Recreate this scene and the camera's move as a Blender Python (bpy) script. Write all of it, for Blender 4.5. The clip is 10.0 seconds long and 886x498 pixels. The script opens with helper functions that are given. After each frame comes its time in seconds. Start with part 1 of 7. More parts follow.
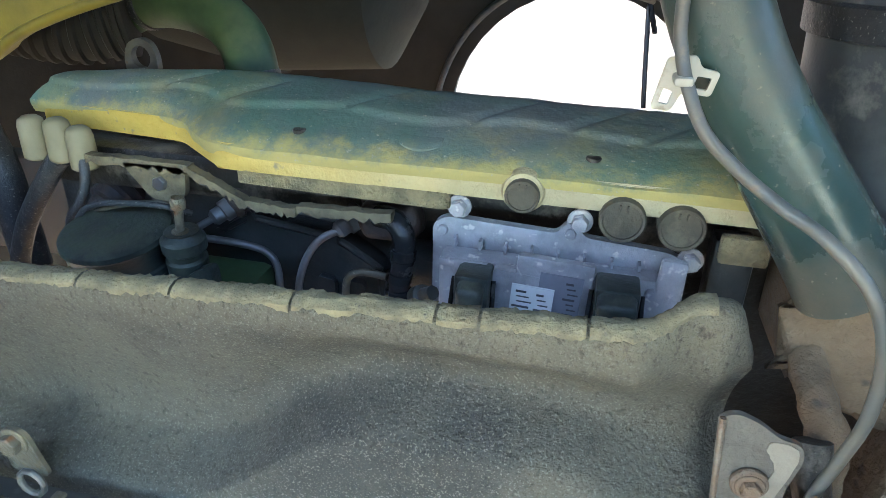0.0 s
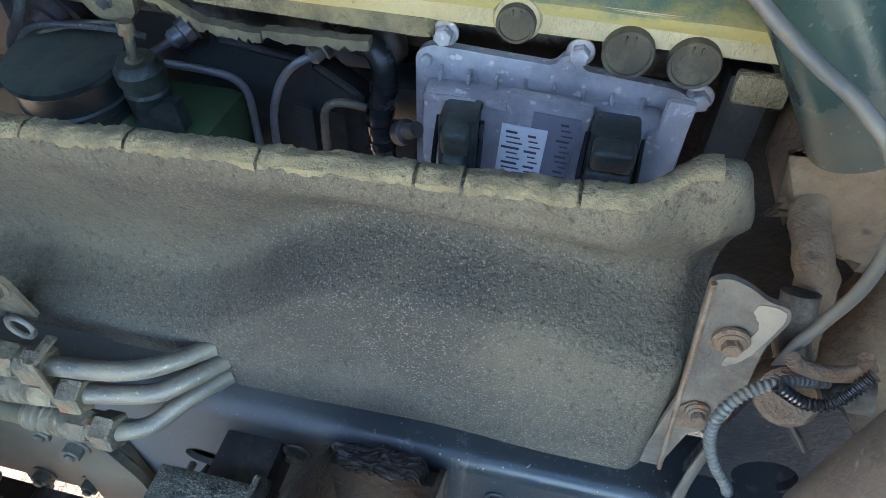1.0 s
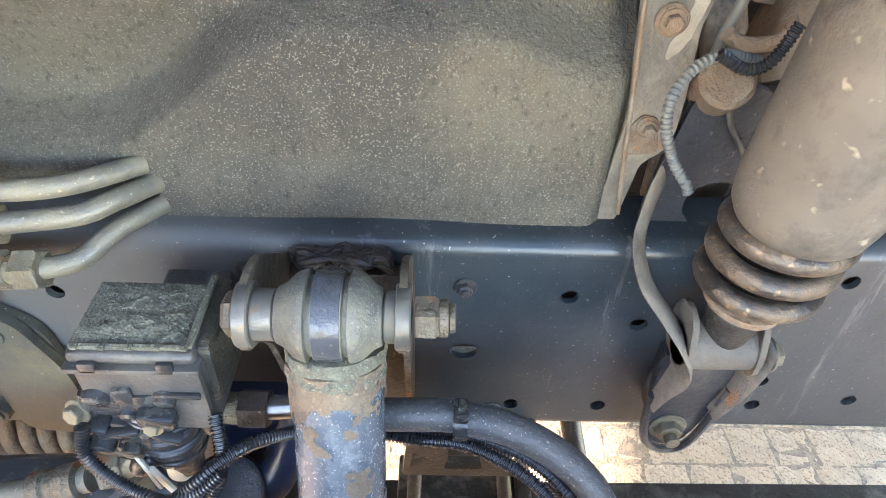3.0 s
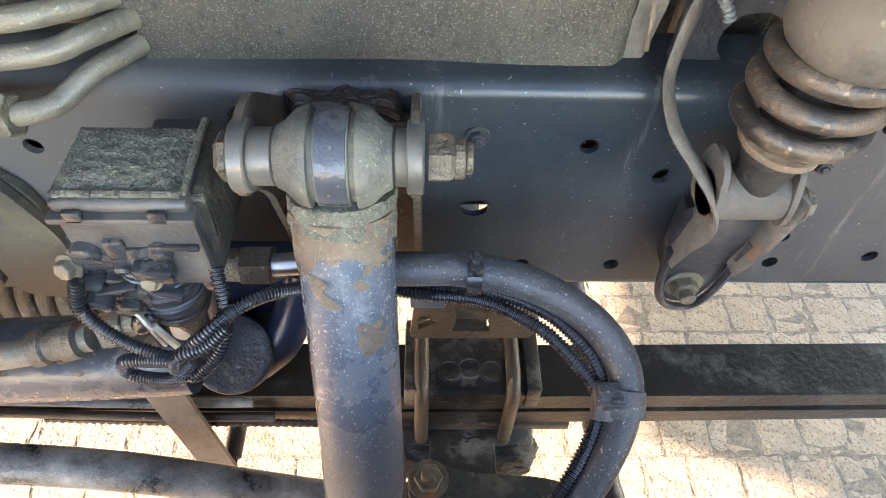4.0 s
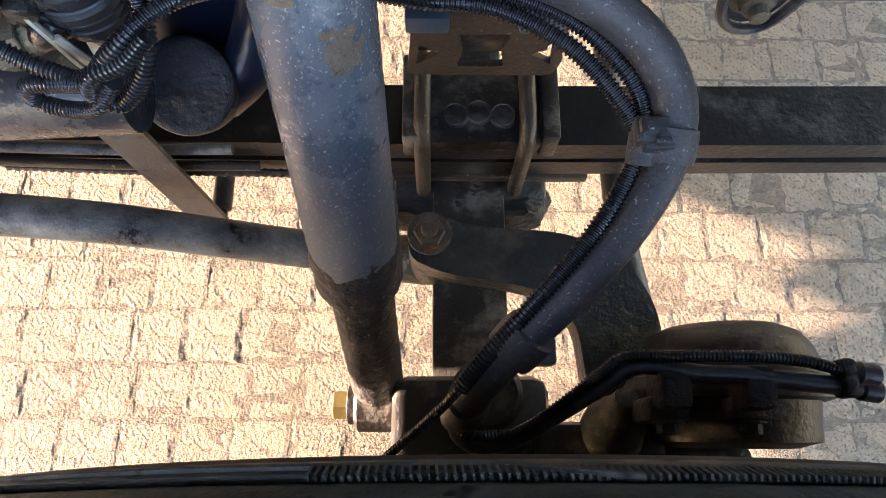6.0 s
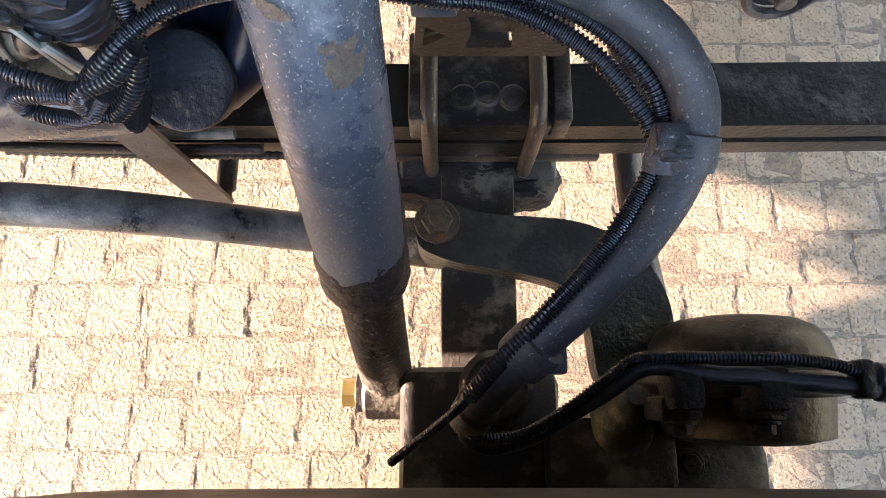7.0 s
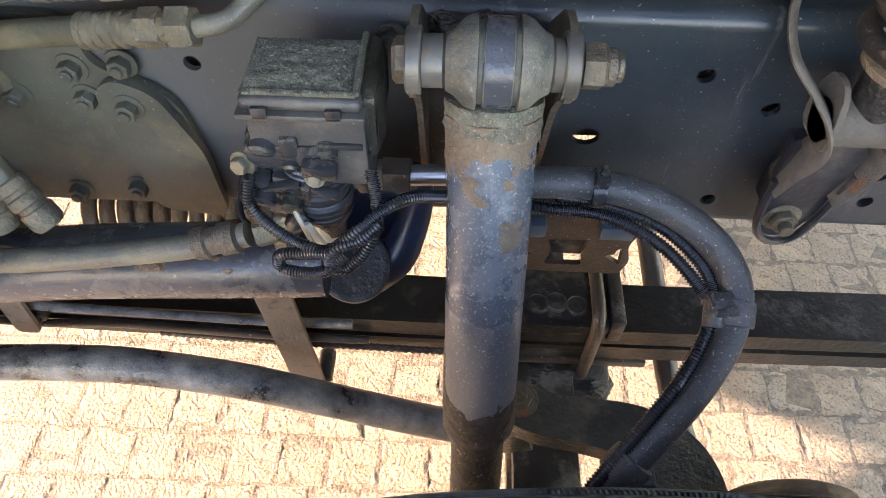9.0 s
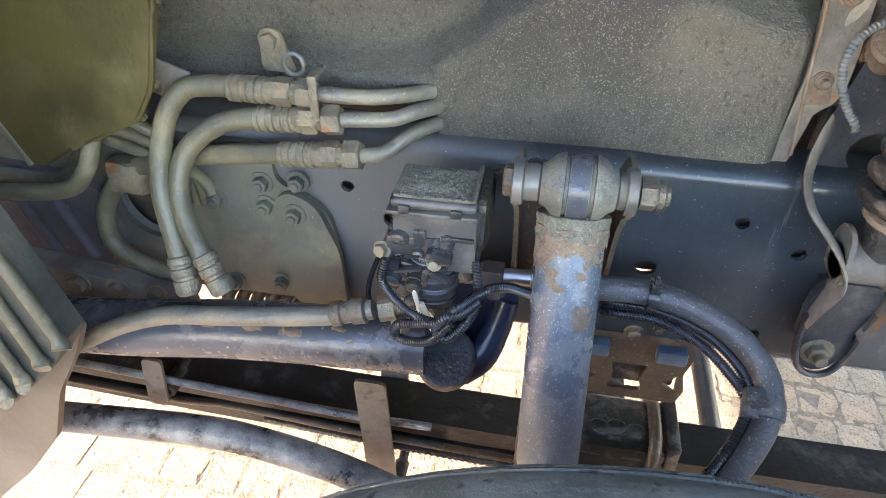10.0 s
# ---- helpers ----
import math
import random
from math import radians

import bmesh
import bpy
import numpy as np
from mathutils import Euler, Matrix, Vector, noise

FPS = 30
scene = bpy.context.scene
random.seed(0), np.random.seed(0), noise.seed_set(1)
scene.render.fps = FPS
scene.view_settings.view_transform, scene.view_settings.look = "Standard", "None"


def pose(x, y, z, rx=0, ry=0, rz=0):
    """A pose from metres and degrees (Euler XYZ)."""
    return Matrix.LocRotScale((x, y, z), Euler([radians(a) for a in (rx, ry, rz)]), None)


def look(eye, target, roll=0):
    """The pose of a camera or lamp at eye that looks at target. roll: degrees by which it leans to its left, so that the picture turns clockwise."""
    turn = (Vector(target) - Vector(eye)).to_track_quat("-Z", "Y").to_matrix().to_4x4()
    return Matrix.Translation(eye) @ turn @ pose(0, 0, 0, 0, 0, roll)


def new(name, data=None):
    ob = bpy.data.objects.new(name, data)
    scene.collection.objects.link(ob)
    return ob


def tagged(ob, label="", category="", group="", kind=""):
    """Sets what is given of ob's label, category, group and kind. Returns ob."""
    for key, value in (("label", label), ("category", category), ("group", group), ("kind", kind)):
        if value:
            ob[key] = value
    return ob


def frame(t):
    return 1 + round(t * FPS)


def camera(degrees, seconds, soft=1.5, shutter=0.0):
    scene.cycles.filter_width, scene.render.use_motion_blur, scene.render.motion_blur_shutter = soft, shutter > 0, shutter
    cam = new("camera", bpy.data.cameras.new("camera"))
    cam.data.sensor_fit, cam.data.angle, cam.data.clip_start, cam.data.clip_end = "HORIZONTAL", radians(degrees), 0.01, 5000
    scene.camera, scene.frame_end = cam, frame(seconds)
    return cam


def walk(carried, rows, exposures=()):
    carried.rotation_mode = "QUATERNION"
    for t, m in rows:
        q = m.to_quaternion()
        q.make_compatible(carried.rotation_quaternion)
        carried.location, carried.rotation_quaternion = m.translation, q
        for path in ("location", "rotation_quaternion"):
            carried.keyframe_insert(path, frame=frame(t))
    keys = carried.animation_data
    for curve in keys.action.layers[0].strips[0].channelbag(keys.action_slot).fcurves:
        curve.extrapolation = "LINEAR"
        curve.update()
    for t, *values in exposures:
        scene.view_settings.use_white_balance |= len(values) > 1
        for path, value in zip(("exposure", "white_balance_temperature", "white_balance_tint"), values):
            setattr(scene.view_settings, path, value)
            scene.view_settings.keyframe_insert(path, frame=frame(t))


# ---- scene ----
cam = camera(68.4, 10.0, 0.3)
PATH = [
    (0, (0.106, 0.353, 1.539), (-0.29, 2.098, 0.645), 1.2),
    (0.5, (0.117, 0.409, 1.553), (-0.226, 2.047, 0.458), 1.2),
    (1, (0.103, 0.41, 1.555), (-0.19, 1.798, 0.145), 1.5),
    (1.5, (0.098, 0.363, 1.519), (-0.123, 1.721, 0.067), 0.7),
    (2, (0.071, 0.302, 1.48), (-0.08, 1.694, 0.052), 1.2),
    (2.2, (0.069, 0.284, 1.465), (-0.038, 1.708, 0.065), 1.7),
    (3.3, (0.07, 0.257, 1.36), (0.139, 1.767, 0.05), 2.4),
    (3.5, (0.058, 0.258, 1.353), (0.138, 1.722, -0.008), 2.7),
    (4, (0.058, 0.264, 1.333), (0.114, 1.514, -0.227), 2.4),
    (4.5, (0.055, 0.275, 1.3), (0.109, 1.308, -0.412), 2.9),
    (5, (0.05, 0.28, 1.264), (0.094, 1.114, -0.553), 3.2),
    (5.5, (0.06, 0.284, 1.241), (0.094, 0.99, -0.63), 3.0),
    (6.8, (0.075, 0.336, 1.213), (0.081, 0.836, -0.723), 0.7),
    (7, (0.07, 0.339, 1.221), (0.07, 0.819, -0.721), -0.0),
    (7.5, (0.059, 0.33, 1.265), (0.049, 0.793, -0.68), -1.6),
    (8, (0.022, 0.289, 1.309), (0.012, 0.942, -0.581), -1.3),
    (8.5, (-0.007, 0.245, 1.318), (-0.023, 1.18, -0.45), -0.1),
    (9, (-0.02, 0.192, 1.334), (-0.066, 1.382, -0.273), 0.7),
    (9.5, (-0.028, 0.124, 1.347), (-0.191, 1.529, -0.067), 0.7),
    (10, (-0.029, 0.009, 1.379), (-0.317, 1.581, 0.177), 0.5),
]
EXPOSURES = [(0.0, 4.82, 5500, 15), (0.5, 4.72, 5650, 15), (1.0, 4.64, 5400, 20), (1.5, 5.08, 5750, 26), (2.0, 5.24, 5850, 29), (3.5, 5.36, 6750, 24), (4.0, 5.06, 6750, 26), (4.5, 4.38, 6650, 26), (5.5, 4.06, 6400, 26), (7.0, 4.38, 6350, 28), (7.5, 4.34, 6350, 28), (9.0, 4.42, 6700, 29), (10.0, 4.90, 6250, 27)]
walk(cam, [(t, look(eye, target, roll)) for t, eye, target, roll in PATH], EXPOSURES)

# ---- light: low warm sun from ahead of the truck, open sky on the wheel side ----
SUN_EL, SUN_AZ = 9.0, 0.0          # degrees; azimuth: turned from the truck's front towards its outside
world = bpy.data.worlds.new("sky")
scene.world = world
world.use_nodes = True
wn = world.node_tree.nodes
sky = wn.new("ShaderNodeTexSky")
sky.sky_type, sky.sun_disc = "NISHITA", False
sky.sun_elevation = radians(SUN_EL)
sun_from = Vector((-math.cos(radians(SUN_AZ)) * math.cos(radians(SUN_EL)), -math.sin(radians(SUN_AZ)) * math.cos(radians(SUN_EL)), math.sin(radians(SUN_EL))))
sky.sun_rotation = math.atan2(sun_from.x, sun_from.y)
world.node_tree.links.new(sky.outputs[0], wn["Background"].inputs[0])
wn["Background"].inputs[1].default_value = 0.15
sun = new("sun", bpy.data.lights.new("sun", "SUN"))
sun.data.energy, sun.data.angle, sun.data.color = 4.4, radians(0.5), (1.0, 0.79, 0.56)
sun.matrix_world = look(sun_from * 20, (0, 0, 0))


# ---- materials ----
def mat(name, base, second=None, rough=0.6, metal=0.0, dust=None, dust_amount=0.0, dust_scale=9.0, grain=180.0, bump=0.25,
        mottle=14.0, spots=None, spot_amount=0.0, spot_scale=60.0, random_tone=0.0, coat=0.0, deep=0.0015, edge=0.10, drift=None, streak=None):
    """A worn surface: two tones, dust in patches, small specks, fine relief."""
    m = bpy.data.materials.new(name)
    m.use_nodes = True
    t = m.node_tree
    b = t.nodes["Principled BSDF"]
    coords = t.nodes.new("ShaderNodeTexCoord")

    def noise_at(scale, detail=5.0, rough_=0.6, low=0.4, high=0.62, along=None):
        n = t.nodes.new("ShaderNodeTexNoise")
        n.inputs["Scale"].default_value, n.inputs["Detail"].default_value, n.inputs["Roughness"].default_value = scale, detail, rough_
        if along:
            mp = t.nodes.new("ShaderNodeMapping")
            mp.inputs["Scale"].default_value = along
            t.links.new(coords.outputs["Object"], mp.inputs["Vector"])
            t.links.new(mp.outputs[0], n.inputs["Vector"])
        else:
            t.links.new(coords.outputs["Object"], n.inputs["Vector"])
        r = t.nodes.new("ShaderNodeMapRange")
        r.inputs["From Min"].default_value, r.inputs["From Max"].default_value = low, high
        t.links.new(n.outputs["Fac"], r.inputs["Value"])
        return n, r

    def blend(fac, a, c):
        x = t.nodes.new("ShaderNodeMix")
        x.data_type = "RGBA"
        t.links.new(fac, x.inputs[0])
        for sock, v in ((x.inputs[6], a), (x.inputs[7], c)):
            if isinstance(v, tuple):
                sock.default_value = (*v, 1)
            else:
                t.links.new(v, sock)
        return x.outputs[2]

    second = second or tuple(c * 0.6 for c in base)
    _, r1 = noise_at(mottle)
    col = blend(r1.outputs[0], base, second)
    rough_out = None
    if dust:
        _, r2 = noise_at(dust_scale, 8.0, 0.68, 0.71 - 0.3 * dust_amount - edge / 2, 0.71 - 0.3 * dust_amount + edge / 2)
        k = t.nodes.new("ShaderNodeMath")
        k.operation = "MULTIPLY"
        k.inputs[1].default_value = min(1.0, 0.35 + dust_amount)
        t.links.new(r2.outputs[0], k.inputs[0])
        if drift:
            sep = t.nodes.new("ShaderNodeSeparateXYZ")
            t.links.new(coords.outputs["Object"], sep.inputs[0])
            dr = t.nodes.new("ShaderNodeMapRange")
            dr.interpolation_type = "SMOOTHSTEP"
            dr.inputs["From Min"].default_value, dr.inputs["From Max"].default_value = drift[:2]
            dr.inputs["To Min"].default_value, dr.inputs["To Max"].default_value = 0.0, 0.9
            ragged = t.nodes.new("ShaderNodeMath")
            ragged.operation, ragged.inputs[1].default_value = "MULTIPLY_ADD", 0.06
            t.links.new(noise_at(30.0, 8.0, 0.7)[0].outputs["Fac"], ragged.inputs[0])
            t.links.new(sep.outputs[drift[2] if len(drift) > 2 else 0], ragged.inputs[2])
            t.links.new(ragged.outputs[0], dr.inputs["Value"])
            mx = t.nodes.new("ShaderNodeMath")
            mx.operation = "MAXIMUM"
            t.links.new(k.outputs[0], mx.inputs[0])
            t.links.new(dr.outputs[0], mx.inputs[1])
            k = mx
        col = blend(k.outputs[0], col, dust)
        rr = t.nodes.new("ShaderNodeMapRange")
        rr.inputs["To Min"].default_value, rr.inputs["To Max"].default_value = rough, 0.92
        t.links.new(k.outputs[0], rr.inputs["Value"])
        rough_out = rr.outputs[0]
    if spots:
        _, r3 = noise_at(spot_scale, 2.0, 0.5, 0.68 - 0.2 * spot_amount, 0.78 - 0.2 * spot_amount)
        col = blend(r3.outputs[0], col, spots)
    if streak:
        colour, amount, scale, along = streak
        _, r4 = noise_at(scale, 6.0, 0.7, 0.66 - 0.2 * amount, 0.80 - 0.2 * amount, along)
        r4.inputs["To Max"].default_value = 0.7
        col = blend(r4.outputs[0], col, colour)
    if random_tone:
        info = t.nodes.new("ShaderNodeObjectInfo")
        rr = t.nodes.new("ShaderNodeMapRange")
        rr.inputs["To Min"].default_value, rr.inputs["To Max"].default_value = 1 - random_tone, 1 + random_tone
        t.links.new(info.outputs["Random"], rr.inputs["Value"])
        x = t.nodes.new("ShaderNodeMix")
        x.data_type, x.blend_type = "RGBA", "MULTIPLY"
        x.inputs[0].default_value = 1.0
        t.links.new(col, x.inputs[6])
        t.links.new(rr.outputs[0], x.inputs[7])
        col = x.outputs[2]
    t.links.new(col, b.inputs["Base Color"])
    if rough_out:
        t.links.new(rough_out, b.inputs["Roughness"])
    else:
        b.inputs["Roughness"].default_value = rough
    b.inputs["Metallic"].default_value = metal
    b.inputs["Coat Weight"].default_value = coat
    if bump:
        g, _ = noise_at(grain, 4.0)
        bp = t.nodes.new("ShaderNodeBump")
        bp.inputs["Strength"].default_value, bp.inputs["Distance"].default_value = bump, deep
        t.links.new(g.outputs["Fac"], bp.inputs["Height"])
        wide, _ = noise_at(grain * 0.22, 6.0, 0.65)
        bw = t.nodes.new("ShaderNodeBump")
        bw.inputs["Strength"].default_value, bw.inputs["Distance"].default_value = bump * 0.8, deep * 2.5
        t.links.new(wide.outputs["Fac"], bw.inputs["Height"])
        t.links.new(bw.outputs[0], bp.inputs["Normal"])
        t.links.new(bp.outputs[0], b.inputs["Normal"])
    return m


M_RAIL = mat("rail paint", (0.024, 0.035, 0.042), (0.016, 0.0232, 0.029), 0.28, 0.0, (0.12, 0.115, 0.104), 0.08, 4.0, 240, 0.12, 5.0, (0.26, 0.25, 0.24), 0.0, 260, edge=0.5, drift=(0.08, -0.20), streak=((0.17, 0.165, 0.16), 0.35, 46.0, (1.0, 1.0, 0.10)))
M_TUBE = mat("dark blue tube paint", (0.056, 0.064, 0.078), (0.036, 0.041, 0.050), 0.24, 0.0, (0.18, 0.16, 0.13), 0.22, 22.0, 160, 0.4, 8.0, (0.26, 0.20, 0.12), 0.05, 120, edge=0.22)
M_ROD = mat("dusty black rod paint", (0.028, 0.031, 0.036), (0.018, 0.020, 0.023), 0.22, 0.0, (0.33, 0.325, 0.31), 0.60, 13.0, 240, 0.6, 8.0, (0.32, 0.31, 0.28), 0.2, 520, edge=0.32)
M_RAIL_DUSTY = mat("dusty rail paint", (0.12, 0.115, 0.08), (0.055, 0.055, 0.045), 0.55, 0.0, (0.2, 0.17, 0.10), 0.5, 6.0, 240, 0.2, 5.0, (0.4, 0.4, 0.36), 0.08, 420)
M_BLACK = mat("black paint", (0.022, 0.0235, 0.027), (0.036, 0.036, 0.038), 0.32, 0.0, (0.18, 0.155, 0.12), 0.26, 16.0, 200, 0.4, edge=0.18)
M_DARK = mat("dark grimy iron", (0.018, 0.0158, 0.014), (0.036, 0.031, 0.026), 0.42, 0.0, (0.18, 0.162, 0.13), 0.46, 20.0, 120, 0.9, 12, (0.20, 0.18, 0.145), -0.05, 300, deep=0.0014, edge=0.12)
M_GREASE = mat("greasy iron", (0.018, 0.0185, 0.0155), (0.045, 0.045, 0.035), 0.36, 0.0, (0.12, 0.11, 0.075), 0.36, 25.0, 120, 0.9, deep=0.003, edge=0.15)
M_PLASTIC = mat("black plastic", (0.022, 0.024, 0.026), (0.036, 0.037, 0.039), 0.20, 0.0, (0.17, 0.16, 0.13), 0.22, 34.0, 300, 0.25, edge=0.2)
M_CABLE = mat("cable sleeve", (0.016, 0.018, 0.021), (0.026, 0.028, 0.031), 0.14, 0.0, (0.14, 0.13, 0.105), 0.05, 30.0, 300, 0.0, edge=0.3)
M_HOSE = mat("rubber hose", (0.040, 0.043, 0.047), (0.058, 0.058, 0.058), 0.40, 0.0, (0.18, 0.17, 0.145), 0.20, 30.0, 220, 0.7, 14, (0.30, 0.285, 0.245), 0.22, 420, edge=0.25)
M_HOSE_DUSTY = mat("dusty hose", (0.112, 0.100, 0.058), (0.070, 0.065, 0.043), 0.42, 0.0, (0.225, 0.182, 0.100), 0.42, 16.0, 220, 0.5, 14, (0.25, 0.22, 0.16), -0.1, 320, edge=0.22)
M_FITTING = mat("dusty steel fitting", (0.20, 0.175, 0.12), (0.13, 0.115, 0.08), 0.5, 0.3, (0.27, 0.21, 0.12), 0.4, 22.0, 160, 0.8, 30, (0.22, 0.10, 0.04), 0.25, 40, deep=0.003)
M_STEEL = mat("bare steel", (0.42, 0.42, 0.43), (0.3, 0.3, 0.31), 0.32, 0.9, (0.3, 0.26, 0.2), 0.15, 30.0, 300, 0.1)
M_ZINC = mat("grey zinc steel", (0.130, 0.130, 0.122), (0.085, 0.085, 0.078), 0.33, 0.4, (0.155, 0.145, 0.115), 0.50, 46.0, 240, 0.2, 25, (0.15, 0.10, 0.06), 0.12, 70, edge=0.22)
M_SHOCK = mat("damper paint", (0.055, 0.074, 0.096), (0.078, 0.096, 0.118), 0.20, 0.0, (0.18, 0.192, 0.200), 0.42, 9.0, 240, 0.40, 6.0, (0.36, 0.36, 0.34), 0.30, 460, edge=0.32, drift=(0.905, 0.800, 2), streak=((0.27, 0.275, 0.275), 0.40, 34.0, (1.0, 1.0, 0.45)))
M_SHOCK_DIRT = mat("caked dirt", (0.165, 0.120, 0.080), (0.115, 0.088, 0.064), 0.9, 0.0, (0.21, 0.165, 0.11), 0.35, 24.0, 110, 1.0, 30, (0.27, 0.21, 0.14), 0.25, 260, deep=0.004, edge=0.2)
M_RUST = mat("rusty spring steel", (0.165, 0.112, 0.07), (0.095, 0.070, 0.050), 0.8, 0.0, (0.25, 0.205, 0.15), 0.5, 22.0, 140, 0.9, 22, (0.24, 0.125, 0.06), 0.2, 60, deep=0.003, edge=0.2)
M_TAN = mat("mud coated steel", (0.19, 0.165, 0.13), (0.105, 0.092, 0.073), 0.85, 0.0, (0.27, 0.235, 0.18), 0.4, 12.0, 130, 0.8, 14, (0.30, 0.13, 0.05), 0.18, 40, deep=0.0025, edge=0.2)
M_BROWN = mat("brown primed steel", (0.062, 0.046, 0.033), (0.038, 0.029, 0.023), 0.45, 0.0, (0.14, 0.112, 0.08), 0.22, 14.0, 180, 0.7, 14, (0.22, 0.17, 0.11), 0.12, 200, edge=0.22)
M_FELT = mat("fibre sound panel", (0.112, 0.101, 0.074), (0.062, 0.058, 0.048), 0.95, 0.0, (0.17, 0.150, 0.100), 0.25, 6.0, 260, 1.0, 5.0, (0.178, 0.165, 0.128), 0.55, 560, deep=0.0042, edge=0.3, drift=(1.275, 1.345, 2), streak=((0.036, 0.034, 0.028), 0.62, 190.0, (1.0, 1.0, 0.6)))
M_FELT_RIM = mat("worn panel rim", (0.27, 0.23, 0.130), (0.16, 0.138, 0.085), 0.95, 0.0, (0.33, 0.28, 0.165), 0.3, 30.0, 180, 1.0, 40, (0.17, 0.145, 0.10), 0.22, 210, deep=0.0035)
# yellow on edge and lip partly paints in light bounced off the cab
M_COVER = mat("dusty valve cover", (0.100, 0.170, 0.128), (0.150, 0.170, 0.160), 0.55, 0.0, (0.44, 0.37, 0.13), 0.28, 9.0, 130, 0.6, 6.0, (0.36, 0.34, 0.26), 0.1, 240, edge=0.28, drift=(1.388, 1.368, 2))
M_LIP = mat("yellow cover lip with bounce tint", (0.52, 0.46, 0.29), (0.42, 0.37, 0.23), 0.7, 0.0, (0.58, 0.41, 0.06), 0.15, 9.0, 140, 0.8, 8, (0.30, 0.25, 0.14), 0.1, 90, deep=0.003, edge=0.2, drift=(0.15, -0.30))
M_ALU = mat("oxidised aluminium", (0.47, 0.47, 0.50), (0.31, 0.312, 0.34), 0.42, 0.15, (0.50, 0.48, 0.48), 0.35, 22.0, 160, 0.8, 24, (0.72, 0.70, 0.66), 0.3, 110, edge=0.2)
M_BLOCK = mat("engine block paint", (0.044, 0.049, 0.050), (0.026, 0.029, 0.030), 0.4, 0.0, (0.13, 0.115, 0.09), 0.3, 14.0, 160, 0.6, edge=0.2)
M_PIPE = mat("grey green air pipe", (0.044, 0.082, 0.074), (0.030, 0.054, 0.052), 0.22, 0.0, (0.165, 0.125, 0.082), 0.45, 4.2, 180, 0.2, 4, (0.26, 0.23, 0.18), -0.08, 200, edge=0.35)
M_WIRE = mat("grey cable", (0.105, 0.115, 0.108), (0.14, 0.135, 0.112), 0.42, 0.0, (0.23, 0.19, 0.135), 0.38, 25.0, 200, 0.15)
M_LABEL = mat("paper label", (0.86, 0.87, 0.88), (0.78, 0.79, 0.81), 0.6, 0, bump=0.05)
M_INK = mat("label ink", (0.06, 0.06, 0.07), (0.1, 0.1, 0.11), 0.6, 0, bump=0)
M_LABEL_GREY = mat("grey label", (0.24, 0.25, 0.30), (0.2, 0.21, 0.25), 0.6, 0, bump=0.05)
M_CLIP = mat("pale plastic", (0.5, 0.49, 0.4), (0.4, 0.38, 0.3), 0.5, 0.0, (0.3, 0.24, 0.15), 0.3, 40.0, 200, 0.2)
M_BRASS = mat("yellow plated steel", (0.55, 0.42, 0.16), (0.4, 0.3, 0.12), 0.35, 0.8, (0.3, 0.25, 0.15), 0.2, 30.0, 200, 0.2)
M_TYRE = mat("tyre rubber", (0.050, 0.066, 0.058), (0.080, 0.090, 0.076), 0.42, 0.0, (0.20, 0.21, 0.175), 0.50, 30.0, 160, 0.8, 11.0, (0.018, 0.020, 0.019), 0.3, 60, edge=0.25)
# dark specks partly paint the shade of surface pits under the low sun
M_PAVER = mat("concrete paver", (0.355, 0.275, 0.180), (0.285, 0.220, 0.145), 0.9, 0.0, (0.41, 0.325, 0.22), 0.35, 12.0, 130, 1.0, 18, (0.17, 0.13, 0.09), 0.60, 150, 0.08, deep=0.020, streak=((0.13, 0.10, 0.068), 0.55, 75.0, (1.0, 1.0, 1.0)))
M_SAND = mat("joint sand", (0.215, 0.168, 0.112), (0.14, 0.110, 0.077), 0.95, 0.0, None, 0, 5, 150, 1.0, 60, (0.1, 0.085, 0.065), 0.5, 200, deep=0.015)
M_YELLOW = mat("yellow cab paint", (0.24, 0.185, 0.018), (0.17, 0.135, 0.016), 0.45, 0.0, (0.2, 0.165, 0.06), 0.25, 5.0, 200, 0.2, edge=0.2)
M_OLIVE = mat("dusty olive panel", (0.064, 0.053, 0.016), (0.038, 0.033, 0.013), 0.40, 0.0, (0.13, 0.104, 0.042), 0.36, 8.0, 200, 0.4, 7.0, (0.26, 0.23, 0.14), -0.15, 300, edge=0.2)
M_GREEN = mat("green rubber", (0.07, 0.12, 0.05), (0.045, 0.08, 0.035), 0.55, 0.0, (0.15, 0.17, 0.09), 0.25, 10.0, 200, 0.2, edge=0.2)
M_NUT = mat("grimy nut steel", (0.11, 0.095, 0.07), (0.07, 0.06, 0.045), 0.5, 0.3, (0.22, 0.17, 0.11), 0.4, 30.0, 160, 0.8, 30, (0.2, 0.09, 0.04), 0.3, 40, deep=0.003)
M_CAP = mat("dusty brown cap", (0.085, 0.076, 0.054), (0.055, 0.050, 0.040), 0.6, 0.0, (0.18, 0.16, 0.11), 0.4, 40.0, 200, 0.5, edge=0.2)
M_UNDER = mat("dark underbody and added panels", (0.013, 0.012, 0.010), (0.020, 0.018, 0.015), 0.8, 0.0, (0.040, 0.034, 0.024), 0.3, 4.0, 120, 0.5, edge=0.3)


# ---- mesh tools ----
def thing(name, at, label, category, group="", kind=""):
    ob = new(name)
    ob.location = at
    return tagged(ob, label, category, group, kind)


